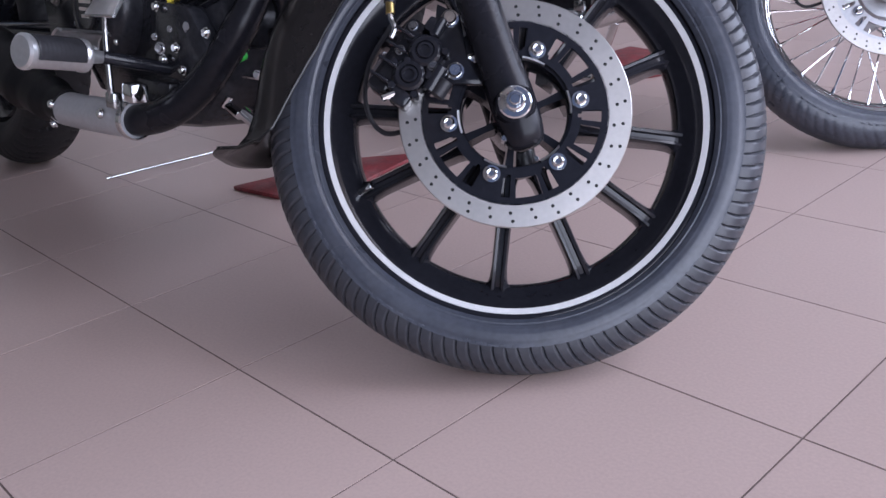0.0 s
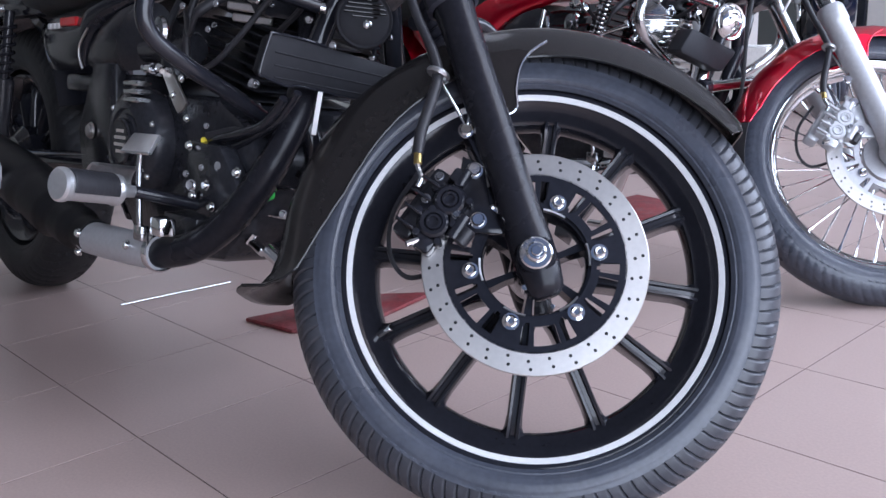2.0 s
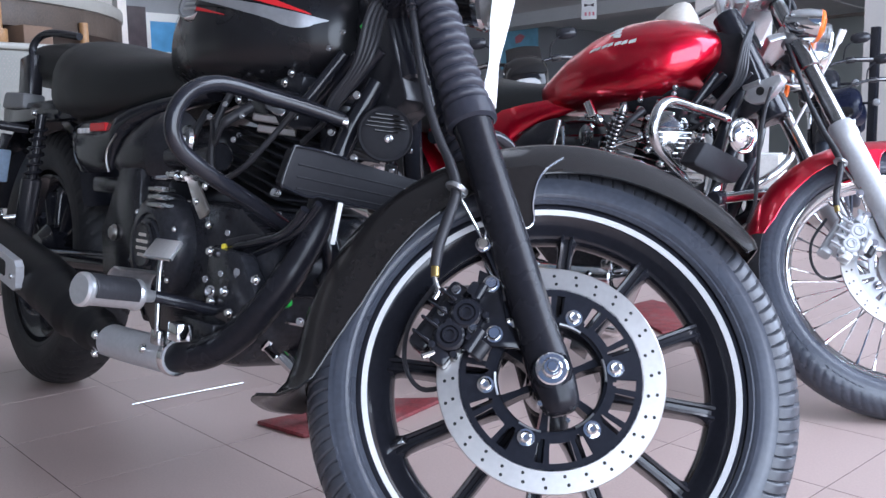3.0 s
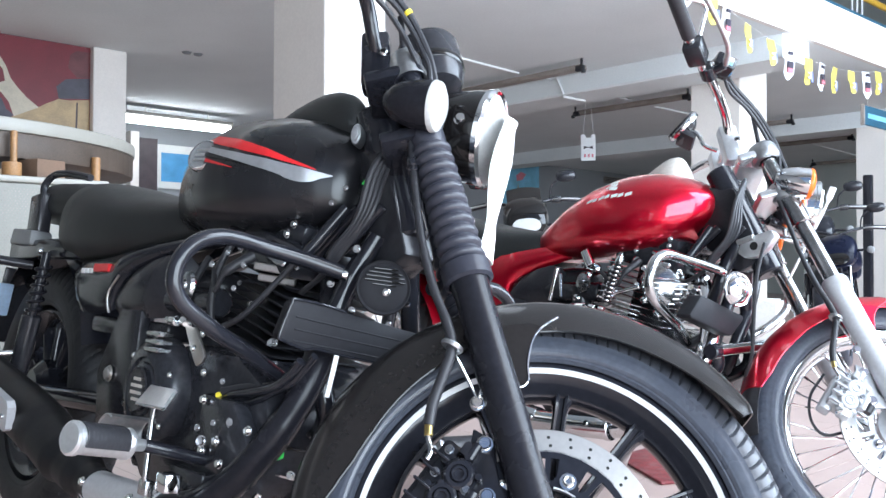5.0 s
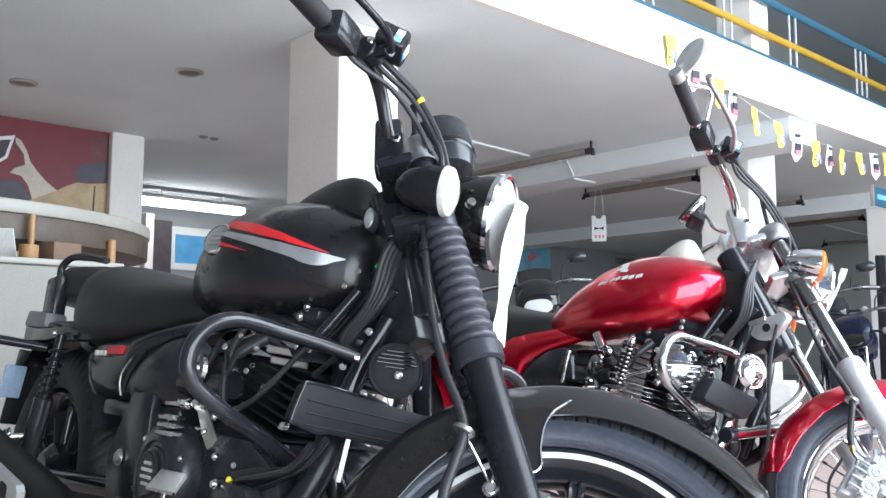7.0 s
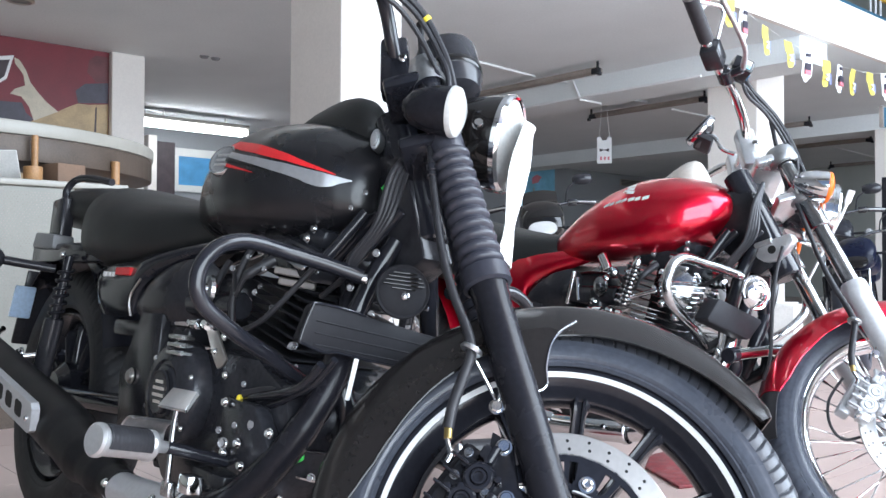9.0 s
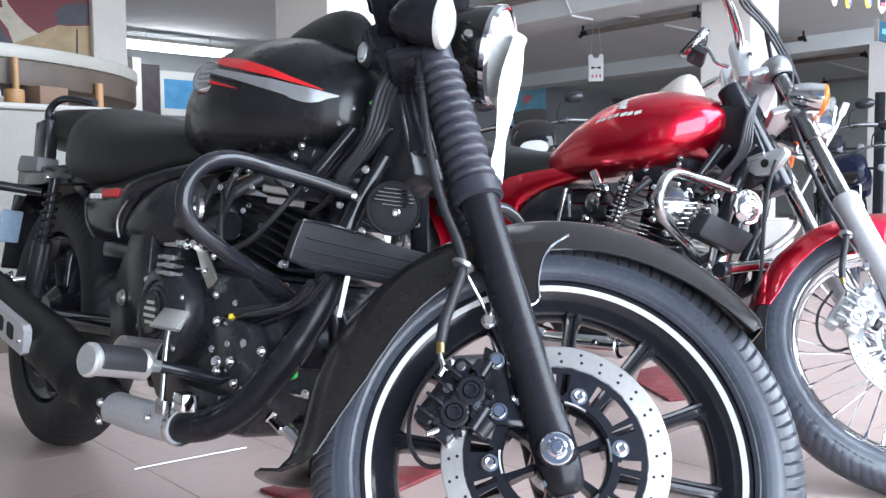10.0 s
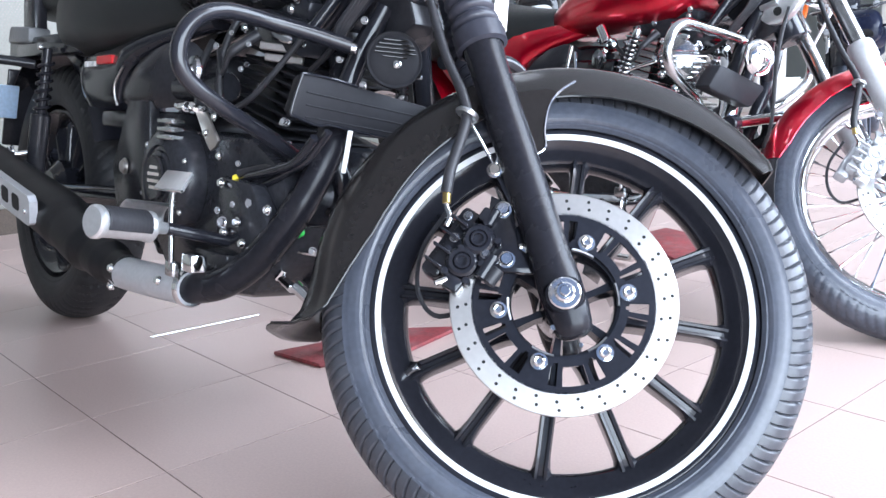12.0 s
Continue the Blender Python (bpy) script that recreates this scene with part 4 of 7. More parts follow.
def caliper(bike, m, style):
    paint = BLACK_SATIN if style == "black" else SILVER_PAINT
    up = Vector((0.36, 0, 0.93))
    body = join(
        *[moved(lathe([(0, -0.020), (0.0195, -0.020), (0.0205, -0.014), (0.0205, 0.012), (0.0185, 0.014), (0.0180, 0.020), (0.0150, 0.0225), (0.0110, 0.0225), (0.0100, 0.0205), (0, 0.0205)], 28), aim((x, -0.088, z), (x, -1.088, z))) for x, z in ((-0.094, 0.332), (-0.106, 0.302))],
        moved(box(-0.020, -0.014, -0.036, 0.012, 0.030, 0.034, 0.006, 2), pose(-0.113, -0.085, 0.322, 0, 22)),
        moved(box(-0.012, -0.020, -0.048, 0.014, 0.016, 0.046, 0.006, 2), pose(-0.128, -0.062, 0.330, 0, 22)),
        moved(box(-0.010, -0.012, -0.009, 0.010, 0.016, 0.009, 0.004, 2), pose(-0.090, -0.095, 0.362, 0, 22)),
        moved(box(-0.014, -0.012, -0.009, 0.010, 0.016, 0.009, 0.004, 2), pose(-0.110, -0.095, 0.276, 0, 22)),
        rod((-0.082, -0.102, 0.372), (-0.088, -0.102, 0.352), 0.0065, 12),
        rod((-0.072, -0.104, 0.318), (-0.082, -0.104, 0.288), 0.0085, 14),
    )
    cal = part("brake_caliper", body, paint, bike, "twin piston brake caliper", m)
    for x, z in ((-0.094, 0.332), (-0.106, 0.302)):
        dome = moved(lathe([(0.0100, 0), (0.0100, 0.003), (0.0085, 0.0055), (0.0060, 0.0055), (0.0052, 0.003), (0, 0.0028)], 20), aim((x, -0.106, z), (x, -1.106, z)))
        part("piston_cover", dome, paint, cal)
        for k in range(5):
            q = radians(30 + 72 * k)
            part("casting_boss", moved(lathe([(0.0052, -0.012), (0.0050, 0.004), (0.0040, 0.0065), (0, 0.007)], 12), aim((x - 0.0225 * math.cos(q), -0.104 + 0.003 * (k % 2), z + 0.0225 * math.sin(q)), (x - 0.0225 * math.cos(q), -1.1, z + 0.0225 * math.sin(q)))), paint, cal)
    for k in range(4):
        part("casting_rib", moved(box(-0.013, -0.004, -0.0018, 0.011, 0.004, 0.0018, 0.001, 1), pose(-0.118 - 0.006 * k, -0.114, 0.346 - 0.018 * k, 0, 22)), paint, cal)
    for x, z in ((-0.082, 0.316), (-0.121, 0.327), (-0.112, 0.356)):
        part("caliper_bolt", hex_bolt((x, -0.108, z), (0, -1, 0), 0.0052, 0.006), DARK_CHROME, cal)
    part("bracket", moved(plate([(-0.094, 0.392), (-0.066, 0.384), (-0.047, 0.336), (-0.02, 0.328), (-0.014, 0.312), (-0.06, 0.304), (-0.085, 0.31), (-0.09, 0.35)], 0.009, 0.002), pose(0, -0.083, 0, 90)), paint, cal, "caliper bracket plate")
    for x, z in ((-0.076, 0.377), (-0.058, 0.319)):
        part("bolt", join(hex_bolt((x, -0.092, z), (0, -1, 0), 0.0092, 0.010)), CHROME, cal, "bright bracket bolt")
    part("slide_boot", join(rod((-0.064, -0.104, 0.303), (-0.072, -0.104, 0.284), 0.0085, 14)), RUBBER_SOFT, cal)
    part("bleed_nipple", rod((-0.118, -0.104, 0.279), (-0.130, -0.108, 0.270), 0.0038, 8), CHROME, cal)
    part("banjo_bolt", tube([(-0.133, -0.112, 0.338), (-0.131, -0.113, 0.348), (-0.137, -0.112, 0.358), (-0.141, -0.112, 0.366)], 0.0034, 8, 5), DARK_CHROME, cal, "bright hose union")
    part("hose_sleeve", rod((-0.1395, -0.112, 0.364), (-0.143, -0.112, 0.378), 0.0052, 10), BRASS, cal, "yellow passivated hose ferrule")
    part("brake_hose", tube([(-0.143, -0.112, 0.376), (-0.1455, -0.112, 0.405), (-0.1435, -0.112, 0.440), (-0.1435, -0.112, 0.476), (-0.158, -0.112, 0.506), (-0.188, -0.114, 0.548), (-0.222, -0.114, 0.61), (-0.252, -0.112, 0.68), (-0.280, -0.106, 0.75), (-0.312, -0.09, 0.83), (-0.36, -0.12, 0.96)], [0.0068, 0.0068, 0.0066, 0.006, 0.0052, 0.005, 0.005], 10, 6), RUBBER_SOFT, cal, "black rubber brake hose")
    if style == "black":
        part("hose_clip", join(rod((-0.2715, -0.1085, 0.727), (-0.2665, -0.1095, 0.715), 0.0085, 12), rod((-0.2655, -0.1095, 0.712), (-0.2635, -0.110, 0.707), 0.0078, 12)), BLACK_SATIN, cal, "clip on the brake hose")
    part("sensor_cable", tube([(-0.145, -0.06, 0.37), (-0.165, -0.045, 0.32), (-0.158, -0.04, 0.27), (-0.13, -0.04, 0.245), (-0.09, -0.05, 0.26)], 0.003, 6, 6), RUBBER_SOFT, cal)
    return cal


def super_ring(x, zc, half, up, down, n=28, p=2.4, pd=None, tilt=0.0):
    """A ring in the plane of constant x, with a power for its roundness above and below."""
    ring = []
    for i in range(n):
        a = 2 * math.pi * i / n
        c, s = math.cos(a), math.sin(a)
        q = p if s >= 0 else (pd or p)
        y = half * math.copysign(abs(c) ** (2 / q), c)
        z = (up if s >= 0 else down) * math.copysign(abs(s) ** (2 / q), s)
        ring.append((x + tilt * z, y, zc + z))
    return ring


TANK = [(-0.355, 0.735, 0.030, 0.030, 0.030), (-0.365, 0.737, 0.062, 0.055, 0.048), (-0.400, 0.739, 0.106, 0.085, 0.066), (-0.455, 0.741, 0.142, 0.108, 0.080), (-0.520, 0.741, 0.160, 0.120, 0.086), (-0.600, 0.740, 0.164, 0.126, 0.086), (-0.680, 0.737, 0.152, 0.120, 0.080), (-0.760, 0.732, 0.124, 0.098, 0.070), (-0.820, 0.725, 0.092, 0.068, 0.054), (-0.860, 0.718, 0.056, 0.038, 0.034), (-0.868, 0.714, 0.025, 0.018, 0.018)]


RED_TANK = [(-0.350, 0.760, 0.020, 0.012, 0.012), (-0.360, 0.757, 0.050, 0.030, 0.030), (-0.385, 0.750, 0.092, 0.054, 0.052), (-0.425, 0.738, 0.130, 0.086, 0.072), (-0.490, 0.723, 0.156, 0.114, 0.082), (-0.560, 0.713, 0.164, 0.122, 0.078), (-0.640, 0.701, 0.156, 0.112, 0.070), (-0.720, 0.687, 0.132, 0.089, 0.060), (-0.790, 0.671, 0.100, 0.060, 0.048), (-0.850, 0.655, 0.066, 0.035, 0.034), (-0.885, 0.644, 0.034, 0.018, 0.020), (-0.892, 0.642, 0.014, 0.008, 0.010)]


def tank_mesh(table=None):
    table = table or TANK
    xs = np.array([r[0] for r in table])[::-1]
    cols = [np.array([r[k] for r in table])[::-1] for k in range(1, 5)]
    rings, front, back = [], float(xs[-1]), float(xs[0])
    for x in np.concatenate([np.linspace(front, front - 0.03, 6), np.linspace(front - 0.04, back + 0.028, 22), np.linspace(back + 0.018, back, 5)]):
        zc, h, u, d = (float(np.interp(x, xs, c)) for c in cols)
        rings.append(super_ring(float(x), zc, h, u, d, 40, 2.35, 3.0))
    return loft(rings)


def tank_at(x, deg, off=0.0, table=None):
    """A point on the tank's skin at x, deg round from its -y side upwards."""
    table = table or TANK
    xs = np.array([r[0] for r in table])[::-1]
    zc, h, u, d = (float(np.interp(x, xs, np.array([r[k] for r in table])[::-1])) for k in range(1, 5))
    a = radians(180 - deg)
    c, s = math.cos(a), math.sin(a)
    q = 2.35 if s >= 0 else 3.0
    return Vector((x, (h + off) * math.copysign(abs(c) ** (2 / q), c), zc + ((u if s >= 0 else d) + off) * math.copysign(abs(s) ** (2 / q), s)))


def tank_frame(x, deg):
    """A matrix on the tank's skin with z along the skin's normal."""
    p = tank_at(x, deg)
    n = (tank_at(x + 0.01, deg) - tank_at(x - 0.01, deg)).cross(tank_at(x, deg + 2) - tank_at(x, deg - 2)).normalized()
    if n.y > 0:
        n = -n
    return aim(p, p + n)


def tank_band(x0, x1, low, high, off=0.0012, n=24, w=5, table=None):
    """A decal that lies on the tank between two angles, given as functions of 0..1 along it."""
    rings = [[tank_at(x0 + (x1 - x0) * k / n, low(k / n) + (high(k / n) - low(k / n)) * j / w, off, table) for j in range(w + 1)] for k in range(n + 1)]
    return loft(rings, closed=False, cap=False)


def rear_wheel(bike, style):
    at = pose(-1.5154, 0, 0.307)
    prof = [(0.182, -0.046), (0.195, -0.052), (0.200, -0.048), (0.190, -0.036), (0.176, -0.02), (0.172, 0), (0.176, 0.02), (0.190, 0.036), (0.200, 0.048), (0.195, 0.052), (0.182, 0.046), (0.168, 0.02), (0.165, 0), (0.168, -0.02)]
    wheel = part("rear_wheel", moved(lathe(prof, 64, closed=True), SIDE), BLACK_SATIN if style == "black" else CHROME, bike, "rear wheel with its wide tyre", at)
    part("tyre", tyre_mesh(0.307, 0.135, 0.062, 0.062, 360, 0.034, depth=0.005), RUBBER_SHADED, wheel, "wide black rear tyre, darkened for shade")
    if style == "black":
        me = part("spoke", alloy_spoke(0.04, 0.172, 0.030, 0.028, 0.012), BLACK_SATIN, wheel).data
        for k in range(1, 12):
            ob = new("spoke", me)
            ob.parent = wheel
            ob.matrix_basis = pose(0, 0, 0, 0, -30 * k, 0)
    else:
        for k in range(20):
            a, side = radians(18 * k), (-1 if k % 2 else 1)
            b = a + radians(20 if (k // 2) % 2 else -20)
            part("spoke", rod((0.168 * math.cos(a), 0, 0.168 * math.sin(a)), (0.07 * math.cos(b), side * 0.04, 0.07 * math.sin(b)), 0.002, 6), CHROME, wheel)
    part("hub", moved(lathe([(0, -0.07), (0.05, -0.07), (0.075, -0.05), (0.08, 0), (0.075, 0.05), (0.05, 0.07), (0, 0.07)], 36), SIDE), BLACK_SATIN if style == "black" else SILVER_PAINT, wheel)


def engine(bike, style):
    """Crankcase, cylinder with fins, head, round cover and the small parts bolted on."""
    dark = style == "black"
    case_paint = GREY_ENGINE
    low = [(-0.36, 0.30), (-0.34, 0.36), (-0.37, 0.43), (-0.46, 0.47), (-0.62, 0.475), (-0.74, 0.45), (-0.79, 0.40), (-0.79, 0.30), (-0.72, 0.24), (-0.58, 0.22), (-0.43, 0.235)]
    case = part("crankcase", moved(plate(low, 0.28, 0.018), pose(0, 0.14, 0, 90)), case_paint, bike, "cast engine case")
    cover = moved(lathe([(0.086, 0), (0.086, 0.026), (0.080, 0.036), (0.068, 0.043), (0.052, 0.046), (0.050, 0.042), (0.044, 0.042), (0.042, 0.046), (0.02, 0.05), (0, 0.05)], 48), aim((-0.665, -0.138, 0.394), (-0.665, -1, 0.394)))
    part("clutch_cover", cover, case_paint, case, "round clutch cover")
    part("cover_badge", moved(lathe([(0, 0.047), (0.034, 0.047), (0.037, 0.051), (0.034, 0.053), (0.029, 0.0515), (0, 0.0515)], 36), aim((-0.665, -0.1385, 0.394), (-0.665, -1, 0.394))), PLASTIC if dark else CHROME, case, "round embossed cover badge")
    bars = join(*[box(-0.665 - w, -0.1908, 0.394 + z - 0.0025, -0.665 + w, -0.1895, 0.394 + z + 0.0025) for w, z in ((0.013, 0.016), (0.020, 0.0055), (0.020, -0.0055), (0.013, -0.016))])
    each("badge_bar", bars, WRAP_CREAM if dark else DARK, case)
    for k in range(6):
        a = radians(60 * k + 22)
        part("bolt", hex_bolt((-0.665 + 0.081 * math.cos(a), -0.172, 0.394 + 0.081 * math.sin(a)), (0, -1, 0), 0.005, 0.005), CHROME, case)
    side_cover = moved(plate([(-0.35, 0.30), (-0.345, 0.35), (-0.40, 0.405), (-0.49, 0.41), (-0.50, 0.30), (-0.44, 0.265)], 0.03, 0.008), pose(0, -0.138, 0, 90))
    part("timing_cover", side_cover, case_paint, case)
    # cylinder leans forward a little
    tilt = pose(-0.53, 0, 0.46, 0, 14)
    fins = []
    for k in range(9):
        z = 0.012 + 0.0155 * k
        fins.append(moved(box(-0.078, -0.088, z, 0.078, 0.088, z + 0.0035, 0.0015, 1), tilt))
    barrel = part("cylinder", moved(lathe([(0, 0), (0.06, 0), (0.06, 0.15), (0, 0.15)], 28), tilt), GREY_ENGINE, bike, "finned engine cylinder")
    for fin in fins:
        part("fin", fin, COOLER_BLACK if dark else DARK_CHROME, barrel)
    head = part("cylinder_head", join(moved(box(-0.085, -0.1, 0.15, 0.085, 0.1, 0.205, 0.014, 2), tilt), moved(box(-0.07, -0.085, 0.2, 0.07, 0.085, 0.235, 0.015, 2), tilt)), GREY_ENGINE, bike, "cylinder head and cover")
    each("head_plate", join(*[moved(box(0.02, -0.108, 0.166 + k * 0.019, 0.075, -0.099, 0.178 + k * 0.019, 0.003, 1), tilt) for k in range(2)]), CHROME, head, "bright plate on the cylinder head")
    for x, y, z in ((-0.02, -0.106, 0.185), (-0.06, -0.104, 0.165), (0.06, -0.104, 0.215), (-0.045, -0.09, 0.228), (0.05, -0.09, 0.23)):
        part("bolt", moved(hex_bolt((x, y, z), (0, -1, 0), 0.0065, 0.007), tilt), CHROME, head)
    part("spark_cap", tube([(-0.49, -0.115, 0.62), (-0.505, -0.15, 0.59), (-0.53, -0.15, 0.56), (-0.60, -0.12, 0.60)], [0.009, 0.008, 0.004, 0.004, 0.004], 10, 6), RUBBER_SOFT, head, "spark plug cap and lead")
    # carburettor end with its bright screws, sensor, finned regulator
    carb = part("carburettor", join(rod((-0.66, -0.10, 0.50), (-0.66, -0.10, 0.56), 0.026, 20), rod((-0.60, -0.1, 0.545), (-0.76, -0.1, 0.545), 0.024, 20)), GREY_ENGINE, bike, "carburettor behind the cylinder")
    each("screw", join(rod((-0.625, -0.165, 0.508), (-0.600, -0.168, 0.508), 0.009, 10), rod((-0.588, -0.166, 0.510), (-0.57, -0.168, 0.506), 0.007, 10), rod((-0.642, -0.165, 0.510), (-0.628, -0.167, 0.507), 0.006, 8), rod((-0.560, -0.166, 0.507), (-0.545, -0.168, 0.505), 0.005, 8)), CHROME, carb, "bright cable adjusters")
    each("coil_rib", join(*[box(-0.660, -0.190, 0.455 + 0.0125 * k, -0.612, -0.165, 0.4635 + 0.0125 * k, 0.002, 1) for k in range(3)]), DARK_CHROME, carb, "small ribbed block")
    part("throttle_lever", moved(plate([(-0.068, 0.0), (-0.042, 0.006), (-0.034, 0.0), (0.008, -0.040), (0.0, -0.050), (-0.016, -0.056), (-0.030, -0.044)], 0.005, 0.001), pose(-0.512, -0.160, 0.500, 90)), STEEL, carb, "plated lever plate")
    each("lever_screw", join(*[hex_bolt(p, (0, -1, 0), 0.0055, 0.006) for p in ((-0.503, -0.172, 0.494), (-0.527, -0.172, 0.470), (-0.483, -0.172, 0.438))]), CHROME, carb)
    for p in ((-0.422, -0.171, 0.348), (-0.405, -0.171, 0.320), (-0.352, -0.165, 0.372), (-0.458, -0.171, 0.33), (-0.475, -0.17, 0.40)):
        part("bolt", hex_bolt(p, (0, -1, 0), 0.0068, 0.008), CHROME, case, "bright case bolt")
    for run, r in (([(-0.375, -0.085, 0.64), (-0.40, -0.102, 0.607), (-0.43, -0.128, 0.555), (-0.46, -0.145, 0.52), (-0.52, -0.150, 0.50)], 0.0045), ([(-0.56, -0.09, 0.68), (-0.58, -0.115, 0.62), (-0.585, -0.125, 0.56), (-0.58, -0.12, 0.50)], 0.0060), ([(-0.66, -0.10, 0.62), (-0.655, -0.12, 0.58), (-0.66, -0.125, 0.53)], 0.0060)):
        if dark:
            part("hose", tube(run, r, 10, 6), RUBBER_SOFT, carb, "black rubber hose")
    part("choke_knob", moved(lathe([(0, 0), (0.017, 0), (0.019, 0.004), (0.017, 0.010), (0.008, 0.012), (0.007, 0.016), (0, 0.017)], 24), aim((-0.62, -0.145, 0.565), (-0.60, -1, 0.565)) @ Matrix.Diagonal((1, 1.35, 1, 1))), DARK_CHROME, carb, "dull silver oval knob")
    for p, rr in (((-0.36, -0.144, 0.493), 0.005), ((-0.36, -0.135, 0.459), 0.0055), ((-0.40, -0.165, 0.377), 0.0075), ((-0.42, -0.196, 0.348), 0.0075), ((-0.455, -0.150, 0.60), 0.004), ((-0.47, -0.152, 0.565), 0.004), ((-0.54, -0.156, 0.60), 0.0045), ((-0.44, -0.165, 0.43), 0.004), ((-0.43, -0.176, 0.372), 0.004), ((-0.47, -0.178, 0.360), 0.0045)):
        part("bolt", hex_bolt(p, (0.5, -0.85, 0.1), rr, rr), CHROME, case, "bright case bolt")
    if dark:
        for p in ((-0.330, -0.096, 0.698), (-0.310, -0.089, 0.720), (-0.300, -0.062, 0.638), (-0.240, -0.009, 0.567), (-0.250, -0.030, 0.538), (-0.385, -0.131, 0.491), (-0.385, -0.118, 0.463), (-0.250, -0.056, 0.578), (-0.400, -0.094, 0.605), (-0.480, -0.113, 0.546), (-0.520, -0.143, 0.620), (-0.520, -0.115, 0.577)):
            part("bolt", hex_bolt(p, (0.6, -0.75, 0.2), 0.0038, 0.004), CHROME, case, "small bright bolt")
    if not dark:
        # round finned chrome cover before the cylinder head
        dome = part("finned_cover", moved(lathe([(0, 0.012), (0.030, 0.010), (0.050, 0.0), (0.052, -0.014), (0.046, -0.03), (0, -0.03)], 36), aim((-0.430, -0.105, 0.568), (0.1, -0.70, 0.66))), DARK_CHROME, case, "round finned chrome engine cover")
        turn_ = aim((-0.430, -0.105, 0.568), (0.1, -0.70, 0.66))
        for k in range(9):
            w = 0.011 * (k - 4)
            half = math.sqrt(max(0.0, 0.050 ** 2 - w * w))
            part("cover_fin", moved(box(-half, w - 0.0016, -0.006, half, w + 0.0016, 0.016 - 0.0035 * abs(k - 4), 0.001, 1), turn_), CHROME, dome, "bright cooling fin")
        for k in range(6):
            part("lower_fin", moved(box(-0.030, -0.012, -0.0022, 0.030, 0.012, 0.0022, 0.0015, 1), pose(-0.500 - 0.003 * k, -0.135, 0.520 - 0.0095 * k, 0, 14, 30)), CHROME if k % 2 == 0 else DARK_CHROME, case, "bright cylinder fin")
        for p, q, r in (((-0.620, -0.15, 0.640), (-0.600, -0.15, 0.605), 0.012), ((-0.700, -0.15, 0.600), (-0.715, -0.155, 0.520), 0.005), ((-0.690, -0.15, 0.585), (-0.680, -0.155, 0.530), 0.004), ((-0.560, -0.15, 0.535), (-0.470, -0.14, 0.560), 0.006)):
            part("bright_link", rod(p, q, r, 12), CHROME, case, "bright link beside the engine")
        for k in range(10):
            p = Vector((-0.5202, -0.152, 0.6137)).lerp(Vector((-0.5498, -0.152, 0.5277)), k / 9)
            part("coil_ring", moved(lathe([(0.0075, -0.003), (0.0125, -0.002), (0.0130, 0), (0.0125, 0.002), (0.0075, 0.003)] if k else [(0, -0.004), (0.010, -0.003), (0.011, 0.004), (0.007, 0.016), (0, 0.018)], 16), aim(p, p + Vector((0.030, 0, 0.086)))), CHROME, case, "bright ring of a coiled plug lead cover")
        part("coil_core", rod((-0.522, -0.152, 0.610), (-0.552, -0.152, 0.522), 0.0075, 12), PLASTIC, case)
        for k in range(7):
            p = Vector((-0.350, -0.120, 0.541)).lerp(Vector((-0.387, -0.120, 0.483)), k / 6)
            part("side_fin", moved(box(-0.012, -0.006, -0.0022, 0.012, 0.006, 0.0022, 0.0012, 1), Matrix.Translation(p) @ pose(0, 0, 0, 0, 20, 0)), DARK_CHROME, case, "bright tip of a cooling fin")
        part("cross_bar", rod((-0.276, -0.15, 0.428), (-0.284, 0.12, 0.446), 0.0125, 16), CHROME, bike, "chrome lower guard cross bar")
        part("bar_knob", rod((-0.272, -0.172, 0.427), (-0.275, -0.140, 0.429), 0.017, 18, bevel=0.003), BLACK_SATIN, bike, "black bar end cap")
        part("front_cable", tube([(-0.205, -0.085, 0.66), (-0.211, -0.10, 0.60), (-0.216, -0.10, 0.52), (-0.222, -0.09, 0.43), (-0.25, -0.06, 0.38)], 0.0042, 8, 6), RUBBER_SOFT, bike, "black cable before the engine")
        lug = [(-0.300, 0.640), (-0.292, 0.665), (-0.262, 0.678), (-0.225, 0.690), (-0.214, 0.676), (-0.232, 0.650), (-0.252, 0.632), (-0.280, 0.628)]
        bracket = part("head_bracket", moved(plate(lug, 0.026, 0.005), pose(0.028, -0.050, 0, 90)), SATIN_SILVER, bike, "bare alloy bracket below the steering head")
        part("bracket_hole", moved(lathe([(0, 0), (0.009, 0.0), (0.010, -0.002)], 14), aim((-0.234, -0.0765, 0.655), (-0.234, -1, 0.655))), DARK, bracket)
        part("bracket_rim", rod((-0.270, -0.078, 0.662), (-0.234, -0.078, 0.674), 0.006, 10), ALLOY, bracket)
        part("stay_tube", rod((-0.372, -0.01, 0.615), (-0.300, 0.0, 0.688), 0.0080, 12), CHROME, bike, "bright frame stay tube")
        for top, bot in (((-0.555, -0.12, 0.625), (-0.592, -0.12, 0.525)), ((-0.345, -0.11, 0.565), (-0.385, -0.11, 0.498))):
            a_, b_ = Vector(top), Vector(bot)
            d_ = (b_ - a_).normalized()
            u_ = d_.cross(Vector((0, 1, 0)))
            part("coil_hose", tube([a_ + (b_ - a_) * k / 60 + 0.009 * (math.cos(k * 0.75) * Vector((0, 1, 0)) + math.sin(k * 0.75) * u_) for k in range(61)], 0.0028, 6, 1, straight=True), CHROME, carb, "bright coiled hose")
            part("hose_core", rod(a_, b_, 0.006, 10), RUBBER_SOFT, carb)
